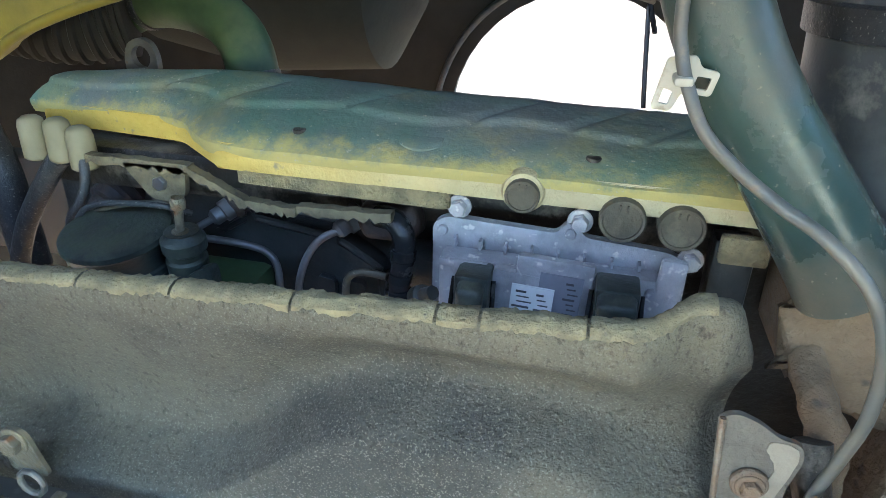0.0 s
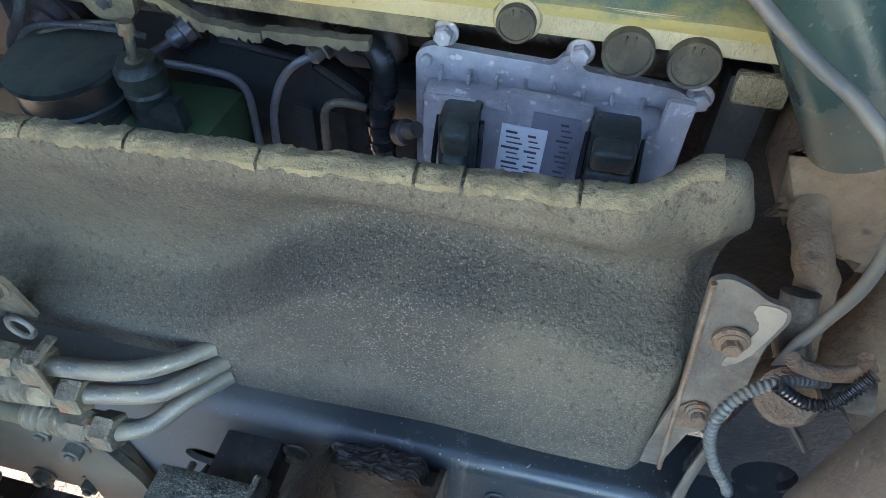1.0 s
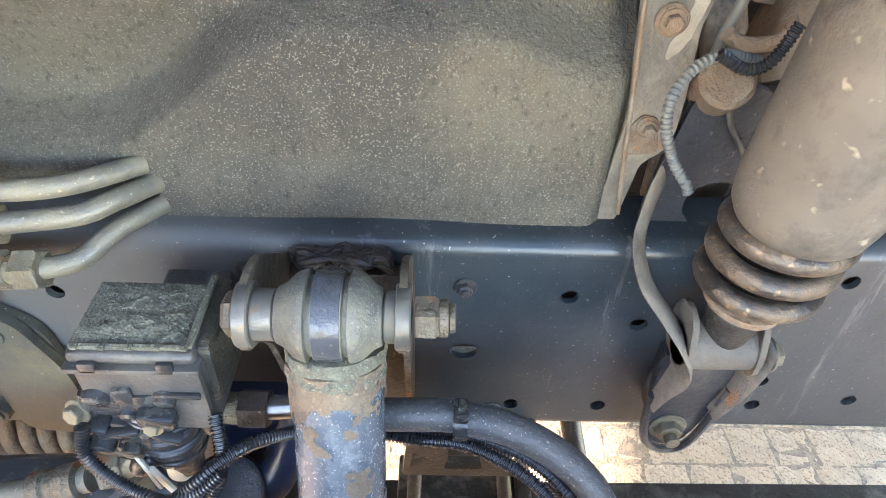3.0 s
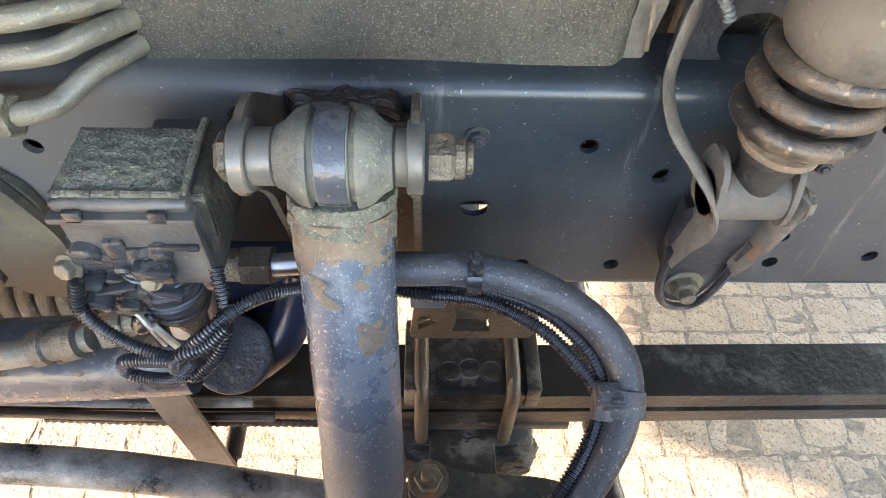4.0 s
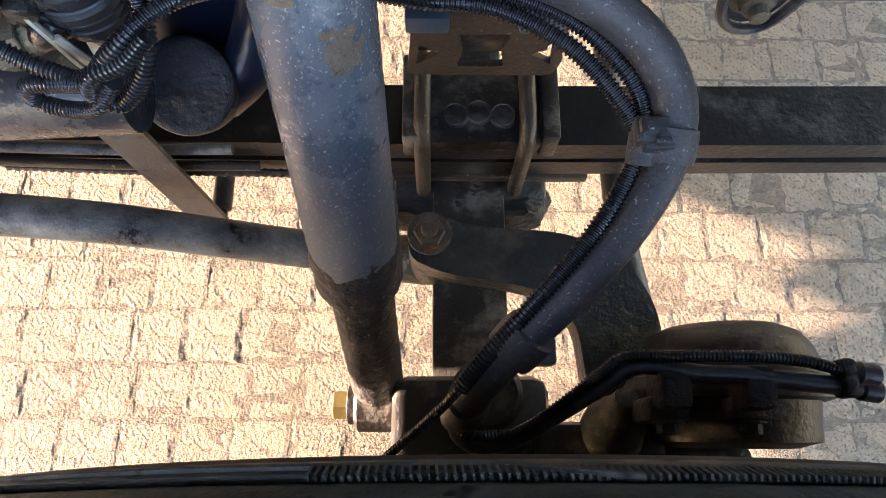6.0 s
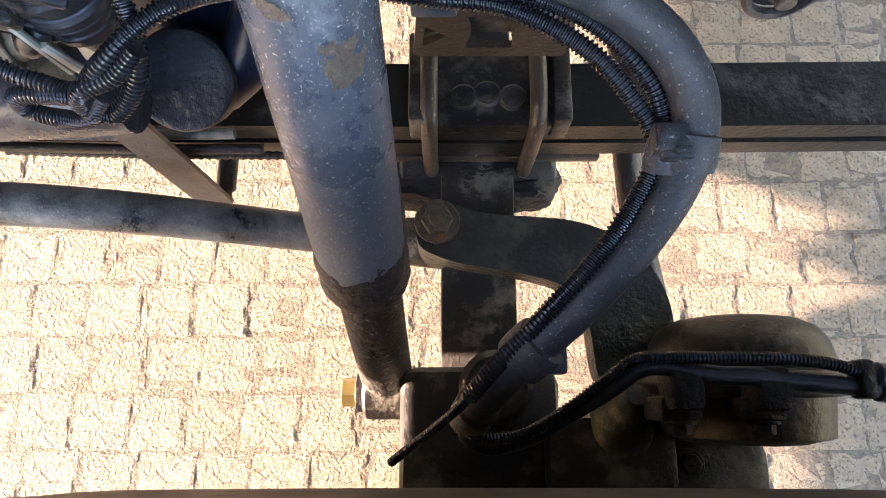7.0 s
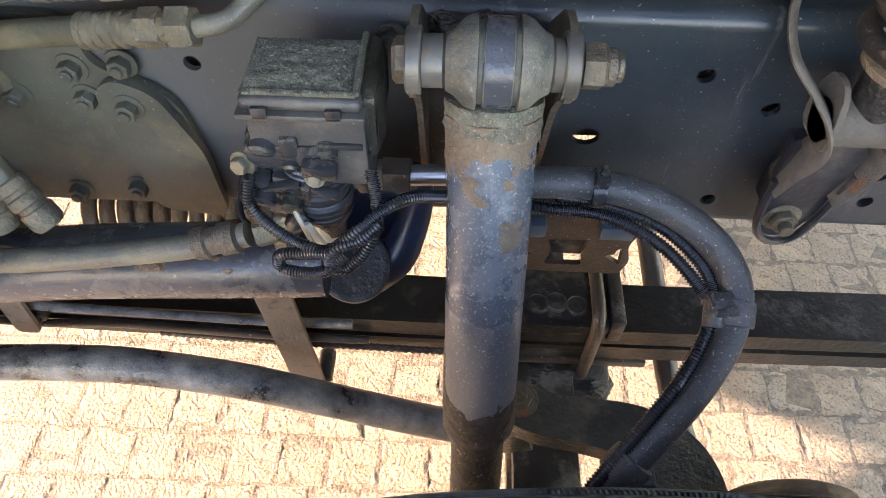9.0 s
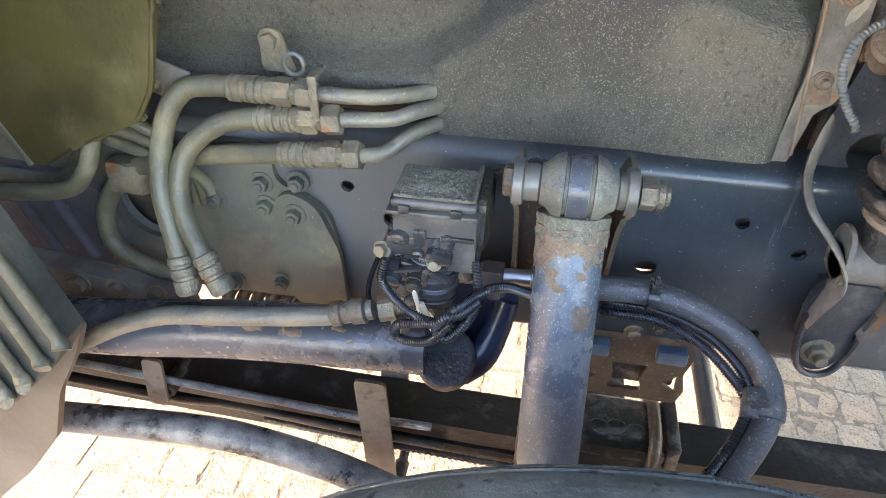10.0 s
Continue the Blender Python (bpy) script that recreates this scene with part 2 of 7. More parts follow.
def part(name, bm, material, parent=None, label="", smooth=True):
    bmesh.ops.recalc_face_normals(bm, faces=bm.faces)
    me = bpy.data.meshes.new(name)
    bm.to_mesh(me)
    bm.free()
    for p in me.polygons:
        p.use_smooth = smooth
    if smooth:
        me.set_sharp_from_angle(angle=radians(38))
    me.materials.append(material)
    ob = new(name, me)
    if parent is not None:
        ob.parent = parent
        if parent.type == "EMPTY":
            ob.matrix_parent_inverse = Matrix.Translation(-Vector(parent.location))
    return tagged(ob, label) if label else ob


def bm_new():
    return bmesh.new()


def axes(way):
    w = Vector(way).normalized()
    u = w.orthogonal().normalized() if abs(w.z) > 0.95 else w.cross(Vector((0, 0, 1))).normalized()
    return w, u, w.cross(u)


def lathe(bm, p, q, profile, n=24):
    """Rings of (share of the way p to q, radius), closed at both ends."""
    p, q = Vector(p), Vector(q)
    w, u, v = axes(q - p)
    rings = []
    for s, r in profile:
        c = p.lerp(q, s)
        rings.append([bm.verts.new(c + (u * math.cos(a) + v * math.sin(a)) * r) for a in (2 * math.pi * k / n for k in range(n))])
    for a, b in zip(rings, rings[1:]):
        for k in range(n):
            bm.faces.new((a[k], a[(k + 1) % n], b[(k + 1) % n], b[k]))
    bm.faces.new(rings[0][::-1])
    bm.faces.new(rings[-1])
    return bm


def rod(bm, p, q, r, n=18, edge=0.0):
    length = (Vector(q) - Vector(p)).length
    e = min(edge, r * 0.9, length * 0.45)
    prof = [(0, r), (1, r)] if not e else [(0, r - e), (e / length, r), (1 - e / length, r), (1, r - e)]
    return lathe(bm, p, q, prof, n)


def prism(bm, p, q, r, n=6, turn=0.0, edge=0.001):
    p, q = Vector(p), Vector(q)
    w, u, v = axes(q - p)
    length = (q - p).length
    rings = []
    for s, k in ((0, 1.0), (1 - edge / length, 1.0), (1, 1 - edge / r)):
        c = p + w * length * s
        rings.append([bm.verts.new(c + (u * math.cos(a) + v * math.sin(a)) * r * k) for a in (turn + 2 * math.pi * j / n for j in range(n))])
    for a, b in zip(rings, rings[1:]):
        for j in range(n):
            bm.faces.new((a[j], a[(j + 1) % n], b[(j + 1) % n], b[j]))
    bm.faces.new(rings[0][::-1])
    bm.faces.new(rings[-1])
    return bm


def block(bm, c, size, bevel=0.003, rot=(0, 0, 0), segs=2):
    got = bmesh.ops.create_cube(bm, size=1.0)
    vs = got["verts"]
    bmesh.ops.transform(bm, matrix=pose(*c, *rot) @ Matrix.Diagonal((*size, 1)), verts=vs)
    if bevel:
        es = {e for v in vs for e in v.link_edges}
        bmesh.ops.bevel(bm, geom=list(es), offset=min(bevel, min(size) * 0.45), segments=segs, affect="EDGES", profile=0.5)
    return bm


def curve(pts, step=0.008):
    """A smooth line through the points, in even steps."""
    P = [Vector(p) for p in pts]
    P = [P[0] * 2 - P[1]] + P + [P[-1] * 2 - P[-2]]
    dense = []
    for i in range(1, len(P) - 2):
        a, b, c, d = P[i - 1:i + 3]
        for k in range(24):
            t = k / 24
            dense.append(0.5 * ((2 * b) + (c - a) * t + (2 * a - 5 * b + 4 * c - d) * t * t + (3 * b - a - 3 * c + d) * t ** 3))
    dense.append(P[-2])
    out, left = [dense[0]], step
    for a, b in zip(dense, dense[1:]):
        seg = (b - a).length
        while seg >= left > 0:
            a = a + (b - a) * (left / seg)
            seg = (b - a).length
            out.append(a)
            left = step
            if seg < 1e-9:
                break
        left -= seg
    out.append(dense[-1])
    return out


def sweep(bm, pts, r, n=12, step=0.008, ribs=0.0, flat=1.0, smooth_line=True, lift=None):
    """A tube along the points; ribs: pitch of a corrugated sleeve; flat: its second width as a share."""
    line = curve(pts, ribs / 4 if ribs else step) if smooth_line else [Vector(p) for p in pts]
    if (line[-1] - line[-2]).length < 1e-5:
        line.pop(-2)
    w = (line[1] - line[0]).normalized()
    u = axes(w)[1] if lift is None else (Vector(lift) - w * Vector(lift).dot(w)).normalized()
    rings = []
    for i, c in enumerate(line):
        w2 = (line[min(i + 1, len(line) - 1)] - line[max(i - 1, 0)]).normalized()
        u = (u - w2 * u.dot(w2)).normalized()
        v = w2.cross(u)
        k = r(i / (len(line) - 1)) if callable(r) else r
        if ribs:
            k *= 1.0 if i % 4 < 2 else 0.78
        rings.append([bm.verts.new(c + (u * math.cos(a) * flat + v * math.sin(a)) * k) for a in (2 * math.pi * j / n for j in range(n))])
    for a, b in zip(rings, rings[1:]):
        for j in range(n):
            bm.faces.new((a[j], a[(j + 1) % n], b[(j + 1) % n], b[j]))
    bm.faces.new(rings[0][::-1])
    bm.faces.new(rings[-1])
    return bm


def plate(bm, outline, thick, place, holes=()):
    """A sheet: 2D outline and holes in a plane (place: its matrix), thick along its normal."""
    loops = [list(outline)] + [list(h) for h in holes]
    for side in (0, 1):
        edges, made = [], []
        for loop in loops:
            vs = [bm.verts.new(place @ Vector((x, y, thick * side))) for x, y in loop]
            made.append(vs)
            edges += [bm.edges.new((vs[i], vs[(i + 1) % len(vs)])) for i in range(len(vs))]
        bmesh.ops.triangle_fill(bm, use_beauty=True, use_dissolve=False, edges=edges)
        if side == 0:
            low = made
        else:
            for a, b in zip(low, made):
                for i in range(len(a)):
                    j = (i + 1) % len(a)
                    bm.faces.new((a[i], a[j], b[j], b[i]))
    return bm


def ring2(cx, cy, r, n=14, ry=None):
    return [(cx + r * math.cos(2 * math.pi * k / n), cy + (ry or r) * math.sin(2 * math.pi * k / n)) for k in range(n)]


def rounded(points, r, n=4):
    """The outline with rounded corners."""
    out, P = [], [Vector(p) for p in points]
    for i, p in enumerate(P):
        a, b = (P[i - 1] - p), (P[(i + 1) % len(P)] - p)
        k = min(r, a.length * 0.48, b.length * 0.48)
        a, b = p + a.normalized() * k, p + b.normalized() * k
        for j in range(n + 1):
            t = j / n
            q = a * (1 - t) ** 2 + p * 2 * t * (1 - t) + b * t * t
            out.append((q.x, q.y))
    return out


XZ = Matrix(((1, 0, 0, 0), (0, 0, -1, 0), (0, 1, 0, 0), (0, 0, 0, 1)))      # 2D (x, z); thickness towards -y


def at_y(y):
    return Matrix.Translation((0, y, 0)) @ XZ


YZ = Matrix(((0, 0, 1, 0), (1, 0, 0, 0), (0, 1, 0, 0), (0, 0, 0, 1)))       # 2D (y, z); thickness towards +x


def at_x(x):
    return Matrix.Translation((x, 0, 0)) @ YZ


def at_z(z):
    return Matrix.Translation((0, 0, z))


def bolt(parent, p, way, r=0.010, h=0.008, material=None, stud=0.0, name="bolt"):
    """A hexagon head on its washer, standing from p along way."""
    bm = bm_new()
    p, w = Vector(p), Vector(way).normalized()
    rod(bm, p, p + w * 0.0025, r * 1.45, 18, 0.0006)
    prism(bm, p + w * 0.0025, p + w * (0.0025 + h), r, 6, 0.3)
    if stud:
        rod(bm, p + w * (0.0025 + h), p + w * (0.0025 + h + stud), r * 0.55, 12, 0.001)
    return part(name, bm, material or M_FITTING, parent, smooth=False)


def lumpy(bm, amount, scale, seed=0.0):
    """Uneven dirt or casting skin: moves the corners a little."""
    for v in bm.verts:
        v.co += noise.noise_vector(v.co * scale + Vector((seed, seed, seed))) * amount
    return bm


M_OLIVE_DUST = mat("dust rubbed olive plastic", (0.10, 0.09, 0.055), (0.06, 0.055, 0.035), 0.6, 0.0, (0.24, 0.2, 0.13), 0.5, 14.0, 220, 0.3)
M_LINE = mat("grey plated pipe", (0.25, 0.25, 0.26), (0.17, 0.17, 0.18), 0.35, 0.25, (0.36, 0.33, 0.26), 0.2, 30.0, 200, 0.2, edge=0.2)
M_HARD_PIPE = mat("dusty steel pipe", (0.085, 0.087, 0.078), (0.12, 0.115, 0.093), 0.28, 0.2, (0.26, 0.225, 0.15), 0.58, 18.0, 200, 0.5, 10, (0.32, 0.29, 0.2), 0.1, 260, edge=0.3)
M_COIL = mat("worn coil steel", (0.060, 0.054, 0.048), (0.035, 0.031, 0.028), 0.30, 0.4, (0.19, 0.135, 0.085), 0.50, 30.0, 160, 0.8, 20, (0.22, 0.15, 0.09), 0.3, 110, edge=0.25)
M_BLUE = mat("blue flange paint", (0.012, 0.020, 0.046), (0.008, 0.013, 0.028), 0.3, 0.0, (0.10, 0.10, 0.10), 0.08, 18.0, 180, 0.2, edge=0.2)
M_GOLD = mat("dull yellow plating", (0.20, 0.18, 0.125), (0.13, 0.12, 0.088), 0.4, 0.4, (0.22, 0.2, 0.16), 0.4, 40.0, 200, 0.4)
M_PLASTIC_GREEN = mat("green dusted plastic", (0.034, 0.044, 0.042), (0.05, 0.062, 0.056), 0.35, 0.0, (0.13, 0.16, 0.105), 0.40, 14.0, 200, 0.4, edge=0.25)
M_SHOCK_DIRT_GREEN = mat("grey green dirt", (0.125, 0.122, 0.090), (0.070, 0.070, 0.053), 0.95, 0.0, (0.19, 0.18, 0.135), 0.4, 60.0, 300, 1.0, 120, (0.22, 0.215, 0.16), 0.5, 520, deep=0.0018)
M_STEP = mat("dark green step plastic", (0.028, 0.034, 0.028), (0.018, 0.022, 0.019), 0.45, 0.0, (0.11, 0.10, 0.07), 0.35, 9.0, 200, 0.4, edge=0.25)
M_SLEEVE = mat("smeared grey sleeve", (0.150, 0.130, 0.105), (0.105, 0.092, 0.076), 0.5, 0.0, (0.032, 0.029, 0.026), 0.42, 10.0, 160, 0.4, 7, (0.28, 0.245, 0.19), 0.15, 90, edge=0.16)
# black for oily dirt; also paints shade in a gap and a plug recess
M_TAR_SHADE = mat("oily black dirt and painted shade", (0.012, 0.011, 0.0095), (0.022, 0.019, 0.016), 0.6, 0.0, (0.05, 0.044, 0.034), 0.25, 30.0, 140, 1.0, deep=0.003, edge=0.2)
M_FAR_TANK = mat("dull dark green paint", (0.014, 0.017, 0.010), (0.009, 0.011, 0.007), 0.85, 0.0, (0.02, 0.022, 0.012), 0.3, 6.0, 150, 0.3, edge=0.3)
M_TAN_DARK = mat("dark dusty casting", (0.105, 0.09, 0.07), (0.06, 0.052, 0.043), 0.7, 0.0, (0.19, 0.16, 0.12), 0.35, 16.0, 140, 0.8, edge=0.2)
M_STRAP = mat("dull grey brown strap steel", (0.11, 0.092, 0.078), (0.075, 0.062, 0.053), 0.6, 0.0, (0.17, 0.14, 0.115), 0.35, 22.0, 160, 0.7, 10, (0.05, 0.042, 0.036), 0.25, 40, edge=0.25)
M_LEAF = mat("oily black leaf steel", (0.010, 0.0092, 0.0085), (0.018, 0.0165, 0.015), 0.42, 0.0, (0.115, 0.108, 0.095), 0.36, 11.0, 120, 0.8, 12, (0.16, 0.15, 0.13), -0.1, 300, deep=0.0014, edge=0.10)
M_COLLAR = mat("oily brown crust", (0.040, 0.034, 0.028), (0.024, 0.021, 0.019), 0.55, 0.0, (0.15, 0.125, 0.095), 0.35, 36.0, 160, 1.0, 20, (0.20, 0.17, 0.13), 0.25, 240, deep=0.003, edge=0.2)
M_VALVE = mat("dusty grey plastic", (0.056, 0.055, 0.053), (0.036, 0.036, 0.036), 0.36, 0.0, (0.17, 0.155, 0.12), 0.28, 24.0, 260, 0.35, 16, (0.24, 0.22, 0.18), -0.05, 260, edge=0.25)
M_RING = mat("shiny grey ring plastic", (0.10, 0.115, 0.135), (0.07, 0.08, 0.095), 0.2, 0.3, (0.17, 0.16, 0.14), 0.15, 40.0, 260, 0.1)
M_PURPLE = mat("dusty purple brown primer", (0.085, 0.070, 0.074), (0.055, 0.046, 0.050), 0.6, 0.0, (0.17, 0.14, 0.11), 0.35, 9.0, 180, 0.5, 10, (0.2, 0.12, 0.07), 0.1, 60, edge=0.3)
M_SKIRT = mat("brown dusty skirt plastic", (0.115, 0.088, 0.062), (0.085, 0.066, 0.048), 0.7, 0.0, (0.17, 0.135, 0.095), 0.35, 7.0, 180, 0.5, 6, edge=0.3)
M_BOSS = mat("rough blue black casting", (0.026, 0.030, 0.038), (0.017, 0.019, 0.024), 0.42, 0.0, (0.06, 0.06, 0.06), 0.2, 26.0, 110, 1.0, 14, (0.10, 0.10, 0.10), 0.1, 160, deep=0.0025, edge=0.3)
M_GASKET = mat("dusty tan gasket", (0.20, 0.165, 0.098), (0.11, 0.092, 0.058), 0.9, 0.0, (0.30, 0.25, 0.14), 0.3, 30.0, 160, 0.8, 30, (0.10, 0.085, 0.06), 0.3, 120)
M_PLUG = mat("dusty green black plug plastic", (0.045, 0.056, 0.052), (0.028, 0.034, 0.033), 0.3, 0.0, (0.14, 0.16, 0.13), 0.35, 30.0, 240, 0.4, edge=0.25)
M_POST = mat("dusty beige plastic", (0.27, 0.235, 0.135), (0.20, 0.175, 0.105), 0.55, 0.0, (0.33, 0.29, 0.18), 0.3, 30.0, 200, 0.25, edge=0.3)
M_GLAND = mat("dull purple brown iron", (0.058, 0.046, 0.046), (0.036, 0.030, 0.031), 0.5, 0.0, (0.15, 0.10, 0.065), 0.3, 34.0, 150, 0.8, 14, edge=0.25)
M_MUD_FILM = mat("pale dried mud", (0.27, 0.235, 0.180), (0.20, 0.172, 0.132), 0.9, 0.0, (0.32, 0.28, 0.22), 0.3, 40.0, 200, 0.5, 24, edge=0.3)
M_TAN_BROWN = mat("brown dusty casting", (0.150, 0.105, 0.062), (0.085, 0.062, 0.040), 0.7, 0.0, (0.24, 0.18, 0.115), 0.40, 12.0, 120, 0.9, 9, (0.05, 0.04, 0.03), 0.2, 40, deep=0.004, edge=0.25)
M_BUSH = mat("dusty olive grey rubber", (0.078, 0.082, 0.072), (0.046, 0.050, 0.048), 0.42, 0.0, (0.165, 0.160, 0.120), 0.48, 26.0, 220, 0.7, 20, (0.20, 0.19, 0.145), 0.2, 300, edge=0.22)
M_SIDEWALL_LIT = mat("dusty tyre sidewall with sunlit brown painted in", (0.085, 0.070, 0.052), (0.060, 0.050, 0.038), 0.55, 0.0, (0.15, 0.122, 0.085), 0.40, 20.0, 180, 0.5, 12, (0.030, 0.026, 0.022), 0.2, 60, edge=0.3)
M_TAB = mat("blue grey tab paint", (0.06, 0.10, 0.15), (0.035, 0.06, 0.095), 0.35, 0.0, (0.2, 0.19, 0.17), 0.2, 30.0, 200, 0.3, edge=0.2)


# ---- ground ----
bm = bm_new()
bmesh.ops.create_grid(bm, x_segments=2, y_segments=2, size=400)
ground = tagged(part("ground", bm, M_SAND, smooth=False), "sandy joint bed under the concrete paving", "ground", kind="structure")
ground.location.z = -0.0005


def closing_wall(name, c, size, label, material, rot=(0, 0, 0)):
    bm = bm_new()
    block(bm, c, size, 0.004, rot)
    return tagged(part(name, bm, material), label, "wall", kind="structure")


# added panels for cab underside, bumper and sides; they block sky and shape sunlight
closing_wall("ceiling", (-0.2, 1.40, 2.15), (3.4, 2.4, 0.06), "unseen dark ceiling added over the bay for the cab underside", M_UNDER)
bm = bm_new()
# made-up notches and hole shape the sun patches on ground and damper
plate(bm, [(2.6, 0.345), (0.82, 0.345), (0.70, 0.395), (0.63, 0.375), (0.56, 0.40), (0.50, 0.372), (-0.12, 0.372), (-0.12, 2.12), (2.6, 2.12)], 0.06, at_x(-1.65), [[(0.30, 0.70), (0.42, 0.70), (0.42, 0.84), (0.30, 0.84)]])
tagged(part("wall_front", bm, M_UNDER), "dark added front wall cut to shape the low sunlight", "wall", kind="structure")
closing_wall("wall_fender", (0.385, -0.28, 1.86), (2.03, 0.04, 0.56), "unseen dark panel added to hold back high sky light", M_UNDER)
closing_wall("wall_cab_side", (-1.14, -0.28, 1.52), (1.02, 0.04, 1.14), "unseen dark panel added to dim the front left", M_UNDER)
closing_wall("wall_arch_top", (-0.15, 0.125, 2.13), (3.1, 0.17, 0.04), "unseen dark panel added to narrow the overhead sky gap", M_UNDER)
closing_wall("wall_arch_rear", (1.30, 0.24, 1.35), (0.04, 0.80, 1.20), "unseen dark panel added to shade the ground at the rear", M_UNDER)
closing_wall("wall_rear", (1.45, 1.5, 1.35), (0.05, 2.2, 1.1), "unseen dark panel added to close the bay at the rear", M_UNDER)


# ---- chassis rail ----
def make_rail():
    rail = thing("chassis_rail", (0, 0.685, 0.757), "dark blue-black steel truck chassis rail with drilled holes", "chassis rail")
    small, mid = 0.0085, 0.0125
    holes = [ring2(0.2, 0.951, small), ring2(0.273, 0.915, small), ring2(0.257, 0.783, small), ring2(0.327, 0.824, small), ring2(0.161, 0.783, small),
             ring2(0.422, 0.831, small), ring2(0.427, 0.789, small), ring2(0.409, 0.972, small), ring2(0.454, 0.977, small),
             ring2(0.105, 0.871, 0.014, 16, 0.0115), ring2(-0.277, 0.944, small), ring2(-0.21, 0.90, 0.022, 16, 0.016), ring2(0.53, 0.80, small), ring2(0.56, 0.95, small), ring2(-0.560, 0.892, 0.046, 24, 0.055)]
    bm = bm_new()
    plate(bm, [(-1.5, 0.757), (1.42, 0.757), (1.42, 0.998), (-1.5, 0.998)], -0.007, at_y(0.685), holes)
    part("web", bm, M_RAIL, rail)
    for name, z0, z1, s in (("top_flange", 0.998, 1.015, 1), ("bottom_flange", 0.757, 0.740, -1)):
        bm = bm_new()
        prof = [*[(0.702 - 0.017 * math.cos(radians(a)), z0 + s * 0.017 * math.sin(radians(a))) for a in range(0, 91, 10)], (0.76, z1), (0.76, z1 - s * 0.007), (0.702, z1 - s * 0.007), (0.692, z0)]
        plate(bm, prof, 2.92, at_x(-1.5))
        part(name, bm, M_RAIL, rail)
    # added sheet keeps the rail holes dark; its slot lets light through one
    bm = bm_new()
    plate(bm, [(-1.4, 0.768), (1.3, 0.768), (1.3, 0.99), (-1.4, 0.99)], 0.004, at_y(0.712), [rounded([(0.080, 0.785), (0.135, 0.785), (0.135, 0.851), (0.080, 0.851)], 0.012)])
    part("inner_liner", bm, M_BROWN, rail)
    # dusty doubler plate towards the front, with its bolts
    bm = bm_new()
    plate(bm, rounded([(-1.45, 0.752), (-0.30, 0.752), (-0.29, 0.80), (-0.30, 0.905), (-0.335, 0.932), (-0.37, 0.945), (-0.37, 1.0), (-1.45, 1.0)], 0.025), 0.009, at_y(0.683), [ring2(-0.560, 0.892, 0.050, 24, 0.059)])
    doubler = part("doubler_plate", bm, M_RAIL_DUSTY, rail, "dusty olive steel doubler plate")
    bm = bm_new()
    plate(bm, rounded([(-0.365, 0.755), (-0.285, 0.745), (-0.287, 0.85), (-0.315, 0.925), (-0.35, 0.94), (-0.372, 0.925)], 0.02), 0.010, at_y(0.672))
    part("gusset", bm, M_RAIL_DUSTY, rail)
    for x, z, y in ((-0.493, 0.931, 0.674), (-0.457, 0.909, 0.674), (-0.387, 0.944, 0.674), (-0.387, 0.909, 0.674), (-0.339, 0.949, 0.676), (-0.343, 0.908, 0.662),
                    (-0.383, 0.78, 0.674), (-0.455, 0.77, 0.674)):
        bolt(rail, (x, y, z), (0, -1, 0), 0.0105, 0.011, M_RAIL_DUSTY, 0.004)
    for x, z in ((0.102, 0.962), (0.413, 0.934), (0.14, 0.775)):
        bolt(rail, (x, 0.685, z), (0, -1, 0), 0.0075, 0.006, M_BLACK, 0.003)
    return rail


make_rail()
# the opposite rail, seen below the engine
bm = bm_new()
block(bm, (0, 1.62, 0.885), (2.9, 0.07, 0.26), 0.008)
tagged(part("far_chassis_rail", bm, M_RAIL), "dark chassis rail on the far side of the truck", "chassis rail")


# ---- moulded sound panel over the rail ----
def step01(x, a, b):
    t = min(1.0, max(0.0, (x - a) / (b - a)))
    return t * t * (3 - 2 * t)


def rim_z(x):
    return 1.293 + 0.055 * max(x, -0.45) + 0.010 * step01(x, 0.160, 0.190) - 0.055 * step01(x, 0.200, 0.240) ** 2


def panel_y(x, z):
    shoulder = 1.205 - 0.105 * step01(-x, 0.02, 0.22) - 0.03 * step01(x, 0.10, 0.20)
    y = 0.712
    y += 0.056 * step01(z, shoulder - 0.025, shoulder + 0.012) * (1 - step01(z, shoulder + 0.02, 1.285))
    y += 0.020 * step01(1.02 - z, 0.0, 0.03) * step01(x, -0.12, 0.0) * (1 - step01(x, 0.02, 0.14))
    y += 0.022 * step01(x, 0.15, 0.19) * step01(z, 1.17, 1.26) + 0.022 * step01(x, 0.205, 0.236)
    y += 0.006 * noise.noise(Vector((x * 7, z * 7, 0.3)))
    return y


